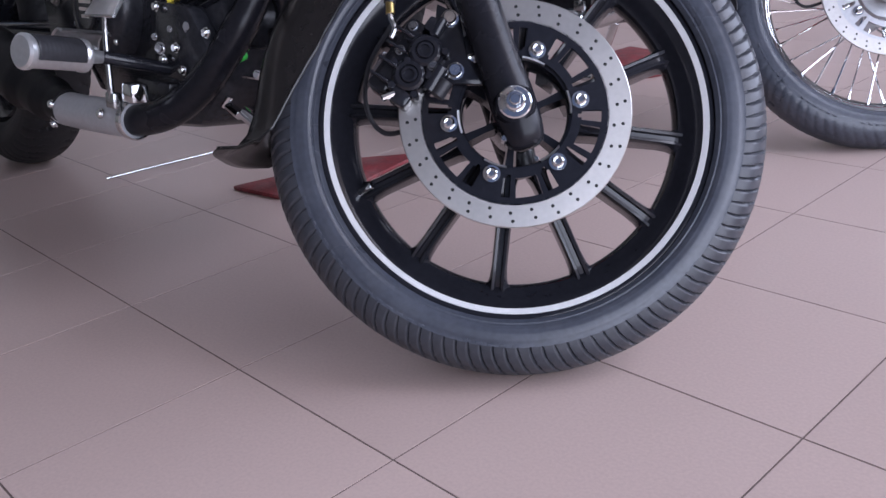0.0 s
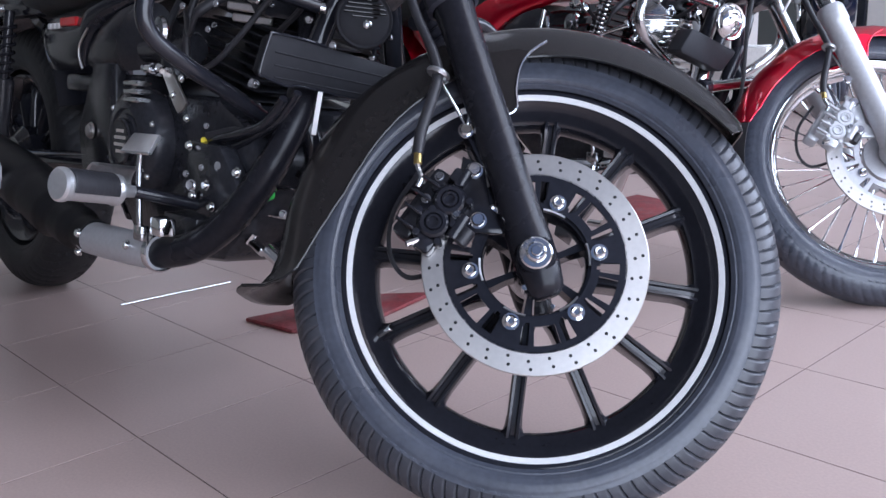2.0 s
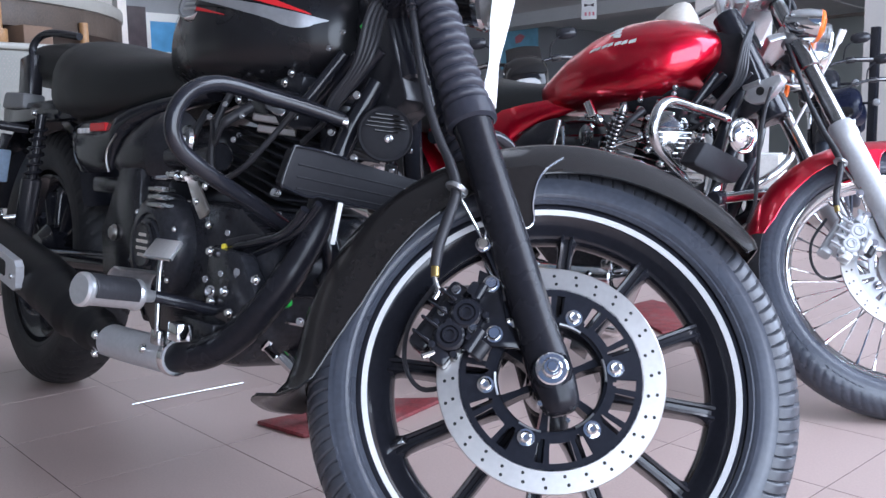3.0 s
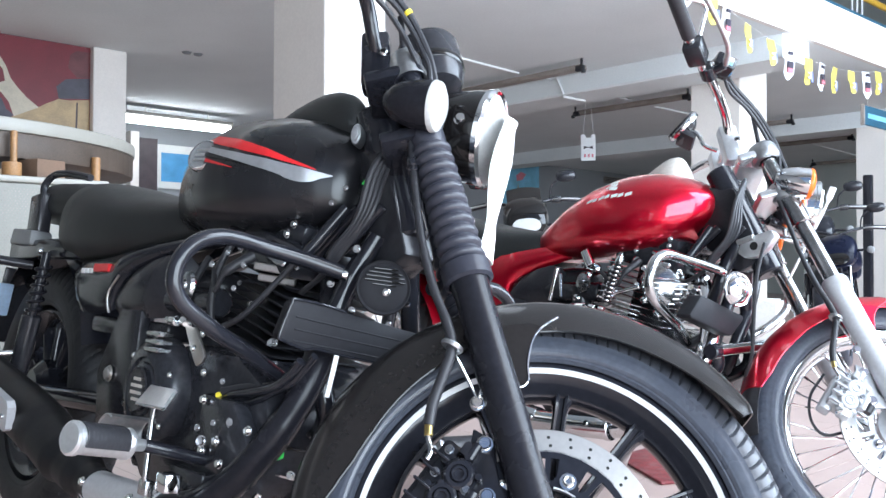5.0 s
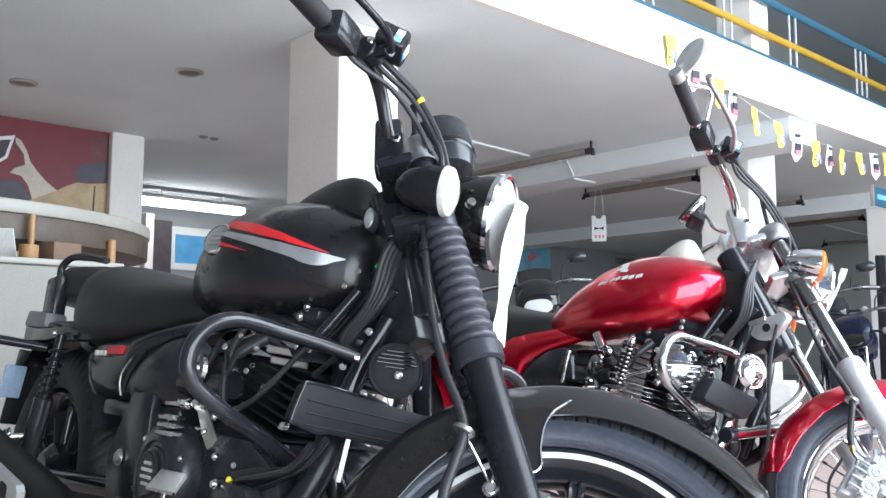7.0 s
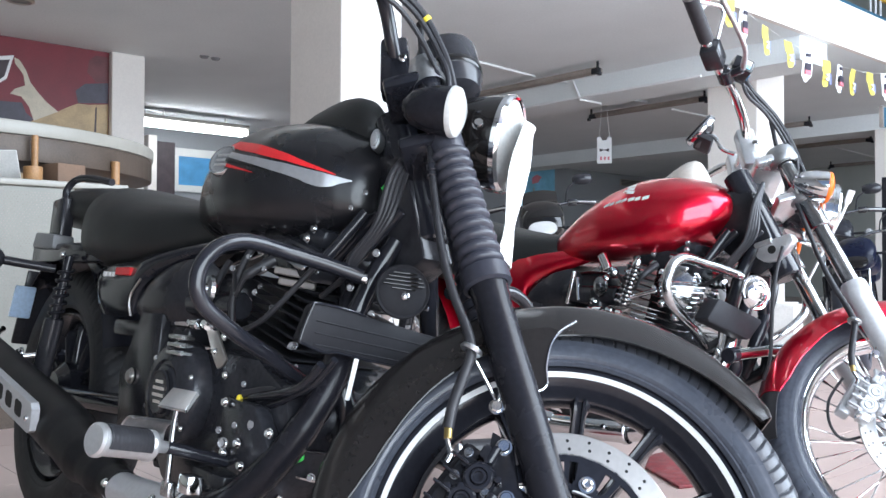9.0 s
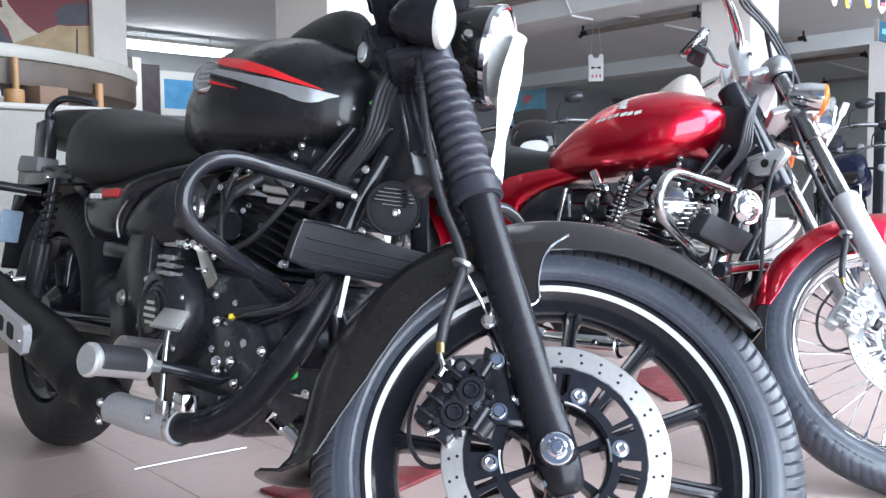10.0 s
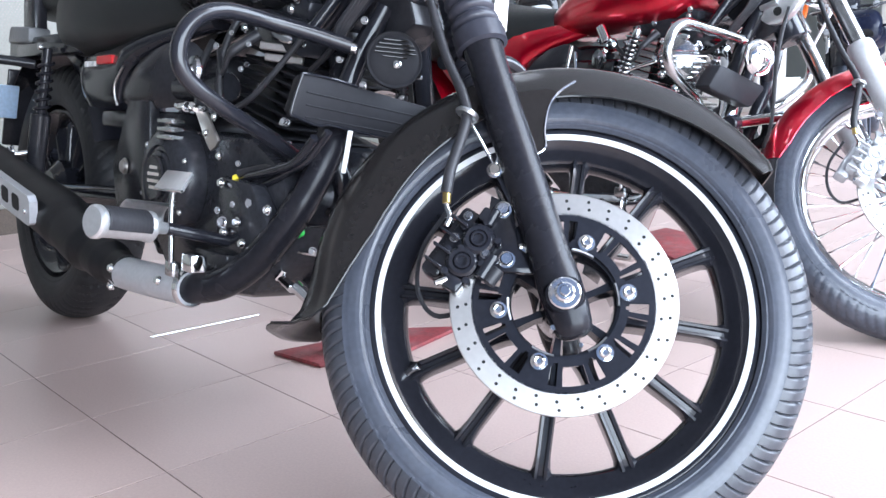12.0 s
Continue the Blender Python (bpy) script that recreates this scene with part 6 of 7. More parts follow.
    for x, zc, h, u, d in ((-0.775, 0.690, 0.050, 0.020, 0.025), (-0.80, 0.686, 0.085, 0.040, 0.040), (-0.85, 0.680, 0.112, 0.056, 0.052), (-0.92, 0.674, 0.140, 0.070, 0.062), (-1.0, 0.670, 0.158, 0.088, 0.068), (-1.1, 0.674, 0.164, 0.104, 0.074), (-1.18, 0.680, 0.162, 0.112, 0.078), (-1.25, 0.685, 0.152, 0.114, 0.080), (-1.30, 0.688, 0.130, 0.104, 0.072), (-1.33, 0.688, 0.088, 0.068, 0.050), (-1.337, 0.688, 0.03, 0.025, 0.02)):
        seat.append(super_ring(x, zc, h, u, d, 36, 2.6, 2.8))
    part("rider_seat", loft(seat), LEATHER, bike, "black vinyl rider seat", pose(0, 0, 0 if dark else -0.03))
    pill = []
    for x, zc, h, u, d in ((-1.29, 0.735, 0.03, 0.02, 0.02), (-1.31, 0.738, 0.09, 0.045, 0.04), (-1.40, 0.745, 0.115, 0.065, 0.045), (-1.55, 0.755, 0.11, 0.065, 0.045), (-1.66, 0.76, 0.085, 0.05, 0.04), (-1.69, 0.76, 0.03, 0.02, 0.02)):
        pill.append(super_ring(x, zc, h, u, d, 30, 2.5))
    part("pillion_seat", loft(pill), LEATHER, bike, "black vinyl pillion seat")
    # side cover: painted rear part with a band that sweeps forward under the seat, black bulged part before it
    def shell(rows, deep):
        rings = []
        for x, z0, z1, y in rows:
            ring = [(x, y + deep * abs(2 * k / 11 - 1) ** 2.4, z0 + (z1 - z0) * k / 11) for k in range(12)]
            ring += [(x, y + deep + 0.02, z1 + (z0 - z1) * (k + 0.5) / 4) for k in range(4)]
            rings.append(ring)
        return loft(rings)

    rear_rows = ((-0.705, 0.645, 0.664, -0.080), (-0.75, 0.633, 0.660, -0.100), (-0.82, 0.614, 0.648, -0.122), (-0.876, 0.597, 0.636, -0.136), (-0.92, 0.574, 0.628, -0.142), (-0.937, 0.552, 0.625, -0.144), (-0.948, 0.514, 0.622, -0.1445), (-1.0, 0.506, 0.614, -0.146), (-1.08, 0.506, 0.610, -0.145), (-1.12, 0.511, 0.608, -0.142), (-1.17, 0.545, 0.606, -0.132), (-1.205, 0.585, 0.604, -0.112))
    if not dark:
        rear_rows = ((-0.705, 0.634, 0.664, -0.080), (-0.75, 0.614, 0.660, -0.102), (-0.80, 0.597, 0.652, -0.122), (-0.845, 0.576, 0.644, -0.136), (-0.866, 0.555, 0.639, -0.142), (-0.878, 0.502, 0.635, -0.144), (-0.93, 0.495, 0.628, -0.146), (-1.0, 0.500, 0.616, -0.146), (-1.08, 0.506, 0.610, -0.145), (-1.12, 0.511, 0.608, -0.142), (-1.17, 0.545, 0.606, -0.132), (-1.205, 0.585, 0.604, -0.112))
    side_panel = part("side_panel", shell(rear_rows, 0.012), BLACK_SATIN if dark else RED, bike, "satin black side panel" if dark else "glossy red side panel")
    cover_rows = ((-0.728, 0.535, 0.595, -0.080), (-0.738, 0.520, 0.620, -0.105), (-0.755, 0.512, 0.627, -0.122), (-0.79, 0.508, 0.618, -0.135), (-0.83, 0.507, 0.607, -0.141), (-0.876, 0.507, 0.593, -0.142), (-0.915, 0.508, 0.572, -0.139), (-0.938, 0.511, 0.548, -0.134))
    if not dark:
        cover_rows = ((-0.728, 0.535, 0.585, -0.080), (-0.738, 0.520, 0.606, -0.105), (-0.755, 0.512, 0.609, -0.122), (-0.79, 0.508, 0.599, -0.132), (-0.83, 0.507, 0.582, -0.137), (-0.855, 0.507, 0.566, -0.137), (-0.868, 0.508, 0.550, -0.132))
    front_cover = part("front_cover", shell(cover_rows, 0.014), PLASTIC, bike, "black bulged side cover")
    part("panel_seam", tube([(-0.915, -0.1435, 0.580), (-0.940, -0.1465, 0.552), (-0.943, -0.146, 0.530), (-0.938, -0.142, 0.510)], 0.0024, 8, 5), STEEL if dark else RED, side_panel)
    under = part("tool_tray", box(-1.08, -0.118, 0.470, -0.74, 0.05, 0.503, 0.010, 2), PLASTIC, bike, "black tray under the side covers")
    part("tray_clip", box(-0.925, -0.1225, 0.472, -0.895, -0.116, 0.500, 0.002, 1), STEEL, under, "bright clip")
    if dark:
        part("red_flash", box(-1.035, -0.1475, 0.586, -0.962, -0.120, 0.602, 0.002, 1), RED_DECAL, side_panel, "red side decal")
        each("name_bar", join(*[box(-1.098 + 0.02 * k, -0.1465, 0.583, -1.085 + 0.02 * k, -0.12, 0.593, 0.001, 1) for k in range(3)]), WHITE_DECAL, side_panel, "white decal bars")
    part("air_box", loft([super_ring(x, 0.555, h, u, d, 24, 3) for x, h, u, d in ((-0.67, 0.05, 0.04, 0.04), (-0.69, 0.078, 0.052, 0.052), (-0.74, 0.085, 0.056, 0.056), (-0.80, 0.085, 0.05, 0.05), (-0.82, 0.06, 0.04, 0.04))]), PLASTIC if dark else PLASTIC, bike, "black moulded air box")
    # rear mudguard, carrier, lamp stalk
    pts = []
    for d in range(22, 165, 8):
        a = radians(d)
        pts.append((-1.5154 + 0.345 * math.cos(a), 0.307 + 0.345 * math.sin(a), math.cos(a), math.sin(a), 1))
    rear = part("rear_fender", fender_mesh(pts, 0.03, 0.085), BLACK_SATIN if dark else RED, bike, "curved rear mudguard")
    each("seat_rail", join(box(-1.62, -0.135, 0.615, -1.18, -0.105, 0.66, 0.008, 2), box(-1.62, 0.105, 0.615, -1.18, 0.135, 0.66, 0.008, 2)), BLACK_SATIN, rear)
    grab = part("grab_rail", tube([(-1.505, -0.11, 0.755), (-1.52, -0.11, 0.795), (-1.495, -0.10, 0.822), (-1.43, -0.09, 0.824), (-1.34, -0.07, 0.812)], 0.0085, 12, 6), PLASTIC, bike, "black grab rail behind the seat")
    part("grab_foot", moved(plate([(-1.60, 0.650), (-1.45, 0.645), (-1.45, 0.680), (-1.585, 0.688)], 0.05, 0.006), pose(0, -0.095, 0, 90)), GREY_PLASTIC, grab, "grey grab rail foot")
    part("grab_post", moved(plate([(-1.535, 0.675), (-1.455, 0.675), (-1.470, 0.775), (-1.545, 0.768)], 0.03, 0.006), pose(0, -0.10, 0, 90)), PLASTIC, grab)
    stalk = part("rear_indicator", join(rod((-1.47, -0.12, 0.60), (-1.51, -0.225, 0.605), 0.011, 14), moved(lathe([(0, 0), (0.022, 0.005), (0.031, 0.03), (0.031, 0.05), (0.02, 0.065), (0, 0.067)], 24), aim((-1.50, -0.245, 0.606), (-1.60, -0.26, 0.606)))), PLASTIC, bike, "black rear indicator on a stalk")
    part("reflector_plate", moved(box(-0.004, -0.026, -0.042, 0.004, 0.026, 0.042, 0.004, 2), pose(-1.73, -0.105, 0.515, 0, 12)), RAG, bike, "pale blue plastic plate at the tail") if dark else None
    part("tail_bracket", join(moved(box(-0.006, -0.07, -0.20, 0.006, 0.07, 0.0, 0.004, 2), pose(-1.78, -0.02, 0.60, 0, 12)), rod((-1.62, 0, 0.56), (-1.78, -0.02, 0.57), 0.02, 12)), PLASTIC, bike, "black tail bracket")
    hook = part("helmet_hook", tube([(-1.38, -0.16, 0.40), (-1.40, -0.215, 0.39), (-1.45, -0.225, 0.40), (-1.48, -0.22, 0.435), (-1.46, -0.215, 0.45)], 0.006, 10, 6), CHROME, bike, "bright bent wire hook")
    part("hook_nut", hex_bolt((-1.37, -0.195, 0.402), (0, -1, 0), 0.013, 0.012), CHROME, hook)
    # side stand on the far side and lower bracket bits
    part("side_stand", join(rod((-0.62, 0.11, 0.215), (-0.78, 0.255, 0.040), 0.011, 12), rod((-0.78, 0.255, 0.040), (-0.84, 0.27, 0.038), 0.010, 12)), BLACK_SATIN if dark else CHROME, bike, "folded-out side stand")
    br = part("stand_bracket", join(rod((-0.50, 0.11, 0.235), (-0.42, -0.03, 0.235), 0.014, 14), tube([(-0.46, -0.09, 0.262), (-0.40, -0.06, 0.262), (-0.34, -0.02, 0.275)], 0.012, 12, 5)), BLACK_SATIN, bike, "lower engine mount and shifter parts")
    each("shift_rod", join(rod((-0.393, -0.12, 0.276), (-0.350, -0.12, 0.262), 0.007, 12), rod((-0.338, -0.12, 0.268), (-0.31, -0.115, 0.254), 0.011, 14), rod((-0.385, -0.125, 0.270), (-0.375, -0.12, 0.285), 0.005, 8)), CHROME, br, "bright linkage ends")
    part("green_tag", moved(box(-0.016, -0.006, -0.008, 0.016, 0.006, 0.008, 0.005, 2), pose(-0.350, -0.12, 0.341, 0, -20)), GREEN, br, "bright green plastic tag") if dark else None
    each("link_rod", join(rod((-0.345, -0.12, 0.352), (-0.265, -0.12, 0.359), 0.003, 8), rod((-0.37, -0.11, 0.314), (-0.30, -0.10, 0.315), 0.004, 8), hex_bolt((-0.391, -0.12, 0.311), (0.6, -0.8, 0), 0.006, 0.007), hex_bolt((-0.306, -0.12, 0.321), (0.6, -0.8, 0), 0.0055, 0.008), hex_bolt((-0.345, -0.07, 0.371), (0.6, -0.8, 0), 0.006, 0.008)), CHROME, br)
    each("engine_cable", join(tube([(-0.455, -0.155, 0.415), (-0.42, -0.14, 0.425), (-0.37, -0.12, 0.435), (-0.325, -0.10, 0.465), (-0.30, -0.085, 0.50)], 0.006, 10, 6), tube([(-0.455, -0.150, 0.405), (-0.41, -0.13, 0.415), (-0.36, -0.115, 0.43), (-0.315, -0.095, 0.47)], 0.004, 8, 6)), RUBBER_SOFT, bike, "black rubber engine cables")
    part("connector", rod((-0.306, -0.062, 0.731), (-0.299, -0.060, 0.737), 0.0036, 10), GREEN, bike, "small green cable connector") if dark else None
    part("cable_tag", rod((-0.458, -0.161, 0.4077), (-0.453, -0.158, 0.4085), 0.0058, 10), YELLOW, bike, "yellow cable tag")


def steering(bike, m, style):
    """Clamps, headlight, indicators, bars, levers, speedometer, cables: all that turns with the fork."""
    dark = style == "black"
    shiny = BLACK_SATIN if dark else SATIN_SILVER
    k0 = AXLE + AXIS * 0.565
    k1 = AXLE + AXIS * 0.675
    yoke = []
    for c in (k0, k1):
        b = box(-0.066, -0.120, -0.010, 0.020, 0.120, 0.010, 0.006, 2)
        yoke.append(moved(b, Matrix.Translation(c) @ Matrix.Rotation(-RAKE, 4, "Y")))
    clamp = part("fork_yoke", join(*yoke, rod(k0 - Vector((0.053, 0, 0.03)), k1 - Vector((0.053, 0, 0.03)) + AXIS * 0.02, 0.03, 20)), shiny, bike, "upper and lower fork yokes", m)
    for s in (-1, 1):
        part("riser", join(moved(box(-0.022, -0.018, -0.02, 0.022, 0.018, 0.085, 0.007, 2), Matrix.Translation(k1 + Vector((-0.062, s * 0.052, 0.015))) @ Matrix.Rotation(-RAKE * 0.6, 4, "Y"))), shiny, clamp, "handlebar riser block")
        part("riser_bolt", hex_bolt(k1 + Vector((-0.060, s * 0.072, 0.055)), (0, s, 0), 0.007, 0.006), CHROME, clamp)
    if dark:
        bar_pts = [(-0.392, 0, 0.925), (-0.392, -0.045, 0.925), (-0.404, -0.075, 0.945), (-0.420, -0.11, 0.978), (-0.431, -0.15, 0.988), (-0.445, -0.21, 0.972), (-0.455, -0.27, 0.943), (-0.487, -0.40, 0.902)]
        g0, g1, sw, pb = (-0.463, 0.300, 0.931), (-0.494, 0.420, 0.895), (-0.452, 0.262, 0.946), (-0.428, 0.195, 0.982)
    else:
        bar_pts = [(-0.400, 0, 0.930), (-0.400, -0.045, 0.930), (-0.412, -0.08, 0.962), (-0.432, -0.12, 0.978), (-0.470, -0.19, 0.982), (-0.515, -0.27, 0.970), (-0.565, -0.36, 0.974), (-0.608, -0.45, 0.984)]
        g0, g1, sw, pb = (-0.551, 0.339, 0.973), (-0.607, 0.448, 0.984), (-0.530, 0.300, 0.971), (-0.490, 0.235, 0.976)
    full = [(x, -y, z) for x, y, z in bar_pts[:0:-1]] + bar_pts
    bar = part("handlebar", tube(full, 0.0112, 14, 6), BLACK_SATIN if dark else CHROME, bike, "swept handlebar", m)
    for s in (-1, 1):
        q0, q1, qs, qp = (Vector((p[0], s * p[1], p[2])) for p in (g0, g1, sw, pb))
        along = (q1 - q0).normalized()
        part("grip", rod(q0, q1, 0.0165, 20), RUBBER_SOFT, bar, "black rubber grip")
        part("grip_end", rod(q1 - along * 0.004, q1 + along * 0.024, 0.0158, 18), ALLOY if not dark else PLASTIC, bar)
        ahead_ = Matrix.Translation(qs) @ along.to_track_quat("Y", "Z").to_matrix().to_4x4()
        part("switch_box", moved(box(-0.022, -0.030, -0.024, 0.022, 0.030, 0.022, 0.008, 2), ahead_), PLASTIC, bar, "black switch housing")
        fwd = Vector((1, 0, 0)) - along * along.x
        fwd = fwd.normalized()
        part("lever_perch", rod(qp - along * 0.018, qp + along * 0.018, 0.019, 14), BLACK_SATIN, bar)
        part("lever_pivot", rod(qp + fwd * 0.005, qp + fwd * 0.042 + along * 0.01, 0.011, 12), BLACK_SATIN, bar)
        lv = [qp + fwd * 0.042 + along * 0.01, qp + fwd * 0.060 + along * 0.06, qp + fwd * 0.058 + along * 0.13, qp + fwd * 0.050 + along * 0.20, qp + fwd * 0.052 + along * 0.225]
        part("lever", tube(lv, [0.0075, 0.006, 0.0055, 0.006, 0.008], 10, 6), ALLOY if not dark else BLACK_SATIN, bar, "hand lever")
        if not dark and s < 0:
            top = Vector((q1.x + 0.02, s * 0.37, q1.z + 0.070))
            part("mirror_stalk", tube([qs + Vector((0.0, 0, 0.015)), qs + Vector((0.004, s * 0.012, 0.07)), qs + Vector((0.0, s * 0.03, 0.115)), top], 0.005, 10, 6), CHROME, bar)
            part("mirror", moved(lathe([(0, -0.014), (0.030, -0.012), (0.046, -0.003), (0.050, 0.004), (0.046, 0.007), (0, 0.007)], 28), aim(top + Vector((0, s * 0.02, 0.068)), top + Vector((-1, s * 0.9, 0.18))) @ Matrix.Diagonal((0.85, 1.2, 1, 1))), SATIN_SILVER, bar, "round chrome rear-view mirror")
    qp = Vector((pb[0], -pb[1], pb[2]))
    box_at = Matrix.Translation(qp + Vector((0.028, 0.0, 0.020))) @ Euler((0.12, 0.15, 0.25)).to_matrix().to_4x4()
    tank_box = part("fluid_box", moved(box(-0.024, -0.028, -0.014, 0.024, 0.028, 0.020, 0.006, 2), box_at), PLASTIC, bar, "black brake fluid box")
    part("fluid_window", moved(box(0.0235, -0.010, -0.006, 0.0255, 0.010, 0.010, 0.001, 1), box_at), WHITE_DECAL, tank_box, "pale fluid window")
    part("fluid_label", moved(box(0.0235, -0.010, -0.013, 0.0252, 0.006, -0.007, 0.0005, 1), box_at), POSTER_BLUE, tank_box, "small blue label")
    part("fluid_window", moved(box(0.004, -0.0292, 0.003, 0.016, -0.0275, 0.014, 0.0005, 1), box_at), WHITE_DECAL, tank_box, "pale fluid window")
    part("fluid_label", moved(box(0.004, -0.0292, -0.008, 0.016, -0.0275, 0.002, 0.0005, 1), box_at), POSTER_SKY, tank_box, "small blue label")
    part("perch_bolt", hex_bolt(qp + Vector((0.005, -0.021, 0.005)), (0.3, -1, 0), 0.006, 0.006), CHROME, bar)
    # speedometer
    sp = aim((-0.318, -0.005, 0.956), (-0.363, -0.005, 1.046)) @ Matrix.Scale(0.9, 4) if dark else aim((-0.505, 0, 0.992), (-0.590, -0.028, 1.036)) @ Matrix.Scale(0.80, 4)
    pod = part("speedometer", moved(lathe([(0, -0.045), (0.030, -0.044), (0.046, -0.036), (0.054, -0.018), (0.057, 0.012), (0.0565, 0.052), (0.053, 0.060), (0.048, 0.058), (0, 0.058)] if dark else [(0, -0.030), (0.022, -0.028), (0.036, -0.018), (0.050, 0.000), (0.055, 0.010), (0.053, 0.018), (0.048, 0.016), (0, 0.016)], 40), sp), PLASTIC, bike, "round speedometer pod", m)
    part("dial_glass", moved(lathe([(0, 0.0165), (0.047, 0.0165), (0.048, 0.0175), (0, 0.0185)], 36), sp @ Matrix.Translation((0, 0, 0.0425 if dark else 0))), BLACK_GLOSS, pod)
    part("pod_band", moved(lathe([(0.0560, -0.006), (0.0578, -0.003), (0.0582, 0.008), (0.0565, 0.011)], 40), sp), BLACK_GLOSS if dark else CHROME, pod)
    if not dark:
        part("pod_mount", join(moved(box(-0.022, -0.030, -0.009, 0.022, 0.030, 0.009, 0.006, 2), pose(-0.496, 0.0, 0.956, 0, 20, 0)), rod((-0.498, 0, 0.950), (-0.512, 0, 0.985), 0.018, 16)), RUBBER_SOFT, pod, "black mount under the dial")
        part("pod_stalk", tube([(-0.500, -0.02, 0.972), (-0.472, -0.03, 0.955), (-0.452, -0.03, 0.925), (-0.420, -0.03, 0.915)], 0.0055, 8, 6), CHROME, pod, "bent chrome stalk")
    # headlight
    hp = aim((-0.280, -0.003, 0.850), (0.3, -0.085, 0.836)) @ Matrix.Scale(0.82, 4) if dark else aim((-0.275, 0, 0.805), (0.3, 0, 0.775)) @ Matrix.Scale(0.88, 4)
    lamp = part("headlight", moved(lathe([(0, -0.03), (0.03, -0.028), (0.058, -0.012), (0.078, 0.025), (0.087, 0.075), (0.088, 0.10), (0, 0.10)], 48), hp), BLACK_GLOSS if dark else CHROME, bike, "round headlight bowl", m)
    part("headlight_rim", moved(lathe([(0.086, 0.094), (0.0915, 0.096), (0.0925, 0.106), (0.088, 0.112), (0.083, 0.110)], 48), hp), CHROME, lamp, "chrome headlight rim")
    part("headlight_lens", moved(lathe([(0, 0.128), (0.03, 0.126), (0.06, 0.119), (0.084, 0.107), (0.084, 0.103), (0, 0.103)], 48), hp), LENS_WHITE if dark else LENS_GREY, lamp, "pale headlight lens")
    part("lamp_bolt", hex_bolt((-0.234, -0.074, 0.832) if dark else (-0.272, -0.070, 0.815), (0, -1, 0), 0.009, 0.010), CHROME, lamp)
    for s in (-1, 1):
        part("lamp_bracket", box(-0.300, s * 0.074 - 0.002, 0.800, -0.255, s * 0.074 + 0.002, 0.848, 0.002, 1), BLACK_SATIN if dark else CHROME, lamp)
    # indicators
    for s in (-1, 1):
        ip = aim((-0.330, s * 0.135, 0.796), (0.3, s * 0.215, 0.797)) if dark else aim((-0.300, s * 0.135, 0.786), (0.3, s * 0.150, 0.780))
        body = part("indicator", join(moved(lathe([(0, 0), (0.013, 0.002), (0.026, 0.016), (0.034, 0.045), (0.036, 0.072), (0, 0.072)], 32), ip), rod((-0.285, s * 0.06, 0.806 if dark else 0.79), (-0.28, s * 0.125, 0.802 if dark else 0.787), 0.011, 12)), BLACK_MATT if dark else CHROME, bike, "bullet shaped front indicator", m)
        part("lens", moved(lathe([(0.0355, 0.070), (0.0365, 0.074), (0.034, 0.080), (0.022, 0.086), (0, 0.088)], 32), ip), LENS_WHITE if dark else ORANGE, body, "pale indicator lens" if dark else "amber indicator lens")
    if not dark:
        part("side_reflector", moved(box(-0.016, -0.006, -0.022, 0.016, 0.006, 0.022, 0.006, 2), pose(-0.29, 0.10, 0.625)), ORANGE, bike, "amber side reflector")
        part("stay_rod", tube([(-0.205, 0.25, 0.825), (-0.222, 0.247, 0.775), (-0.240, 0.240, 0.73), (-0.291, 0.215, 0.600)], [0.008, 0.0034, 0.0034, 0.0034], 8, 6), FLAG_WHITE, bike, "thin white stay rod")
    # cables from the bars down to the fork
    runs = ([(-0.447, -0.22, 0.993), (-0.422, -0.18, 0.994), (-0.381, -0.15, 0.980), (-0.347, -0.13, 0.960), (-0.306, -0.11, 0.914), (-0.283, -0.10, 0.873), (-0.265, -0.09, 0.832), (-0.27, -0.07, 0.75)],
            [(-0.452, -0.25, 0.948), (-0.432, -0.22, 0.938), (-0.384, -0.17, 0.942), (-0.344, -0.14, 0.918), (-0.314, -0.12, 0.887), (-0.290, -0.095, 0.862), (-0.29, -0.07, 0.77)],
            [(-0.440, -0.20, 0.985), (-0.405, -0.17, 0.972), (-0.362, -0.14, 0.958), (-0.318, -0.115, 0.918), (-0.288, -0.105, 0.868), (-0.28, -0.08, 0.78)])
    cables = None
    for k, run in enumerate(runs):
        c = part("control_cable", tube(run, (0.0056, 0.0042, 0.0042)[k], 8, 6), RUBBER_SOFT, bike, "looping black control cable", m)
        cables = cables or c
    if dark:
        part("cable_tie", rod((-0.350, -0.1327, 0.9622), (-0.345, -0.1297, 0.9585), 0.0070, 12), YELLOW, cables, "yellow cable tie")
    if dark:
        # white protective film that hangs from the lamp
        rows = []
        for k in range(11):
            t = k / 10
            half = float(np.interp(t, (0, 0.08, 0.22, 0.42, 0.6, 1), (0.026, 0.048, 0.060, 0.053, 0.041, 0.035)))
            rows.append([(-0.176 + 0.018 * t + 0.016 * (1 - (2 * j / 8 - 1) ** 2) + 0.004 * math.sin(9 * t + j), -0.014 - 0.020 * math.sin(math.pi * min(1, 1.25 * t)) + half * (2 * j / 8 - 1), 0.880 - 0.230 * t) for j in range(9)])
        part("lamp_film", solid(loft(rows, closed=False, cap=False), 0.0015), WRAP, lamp, "white protective film hanging from the lamp")


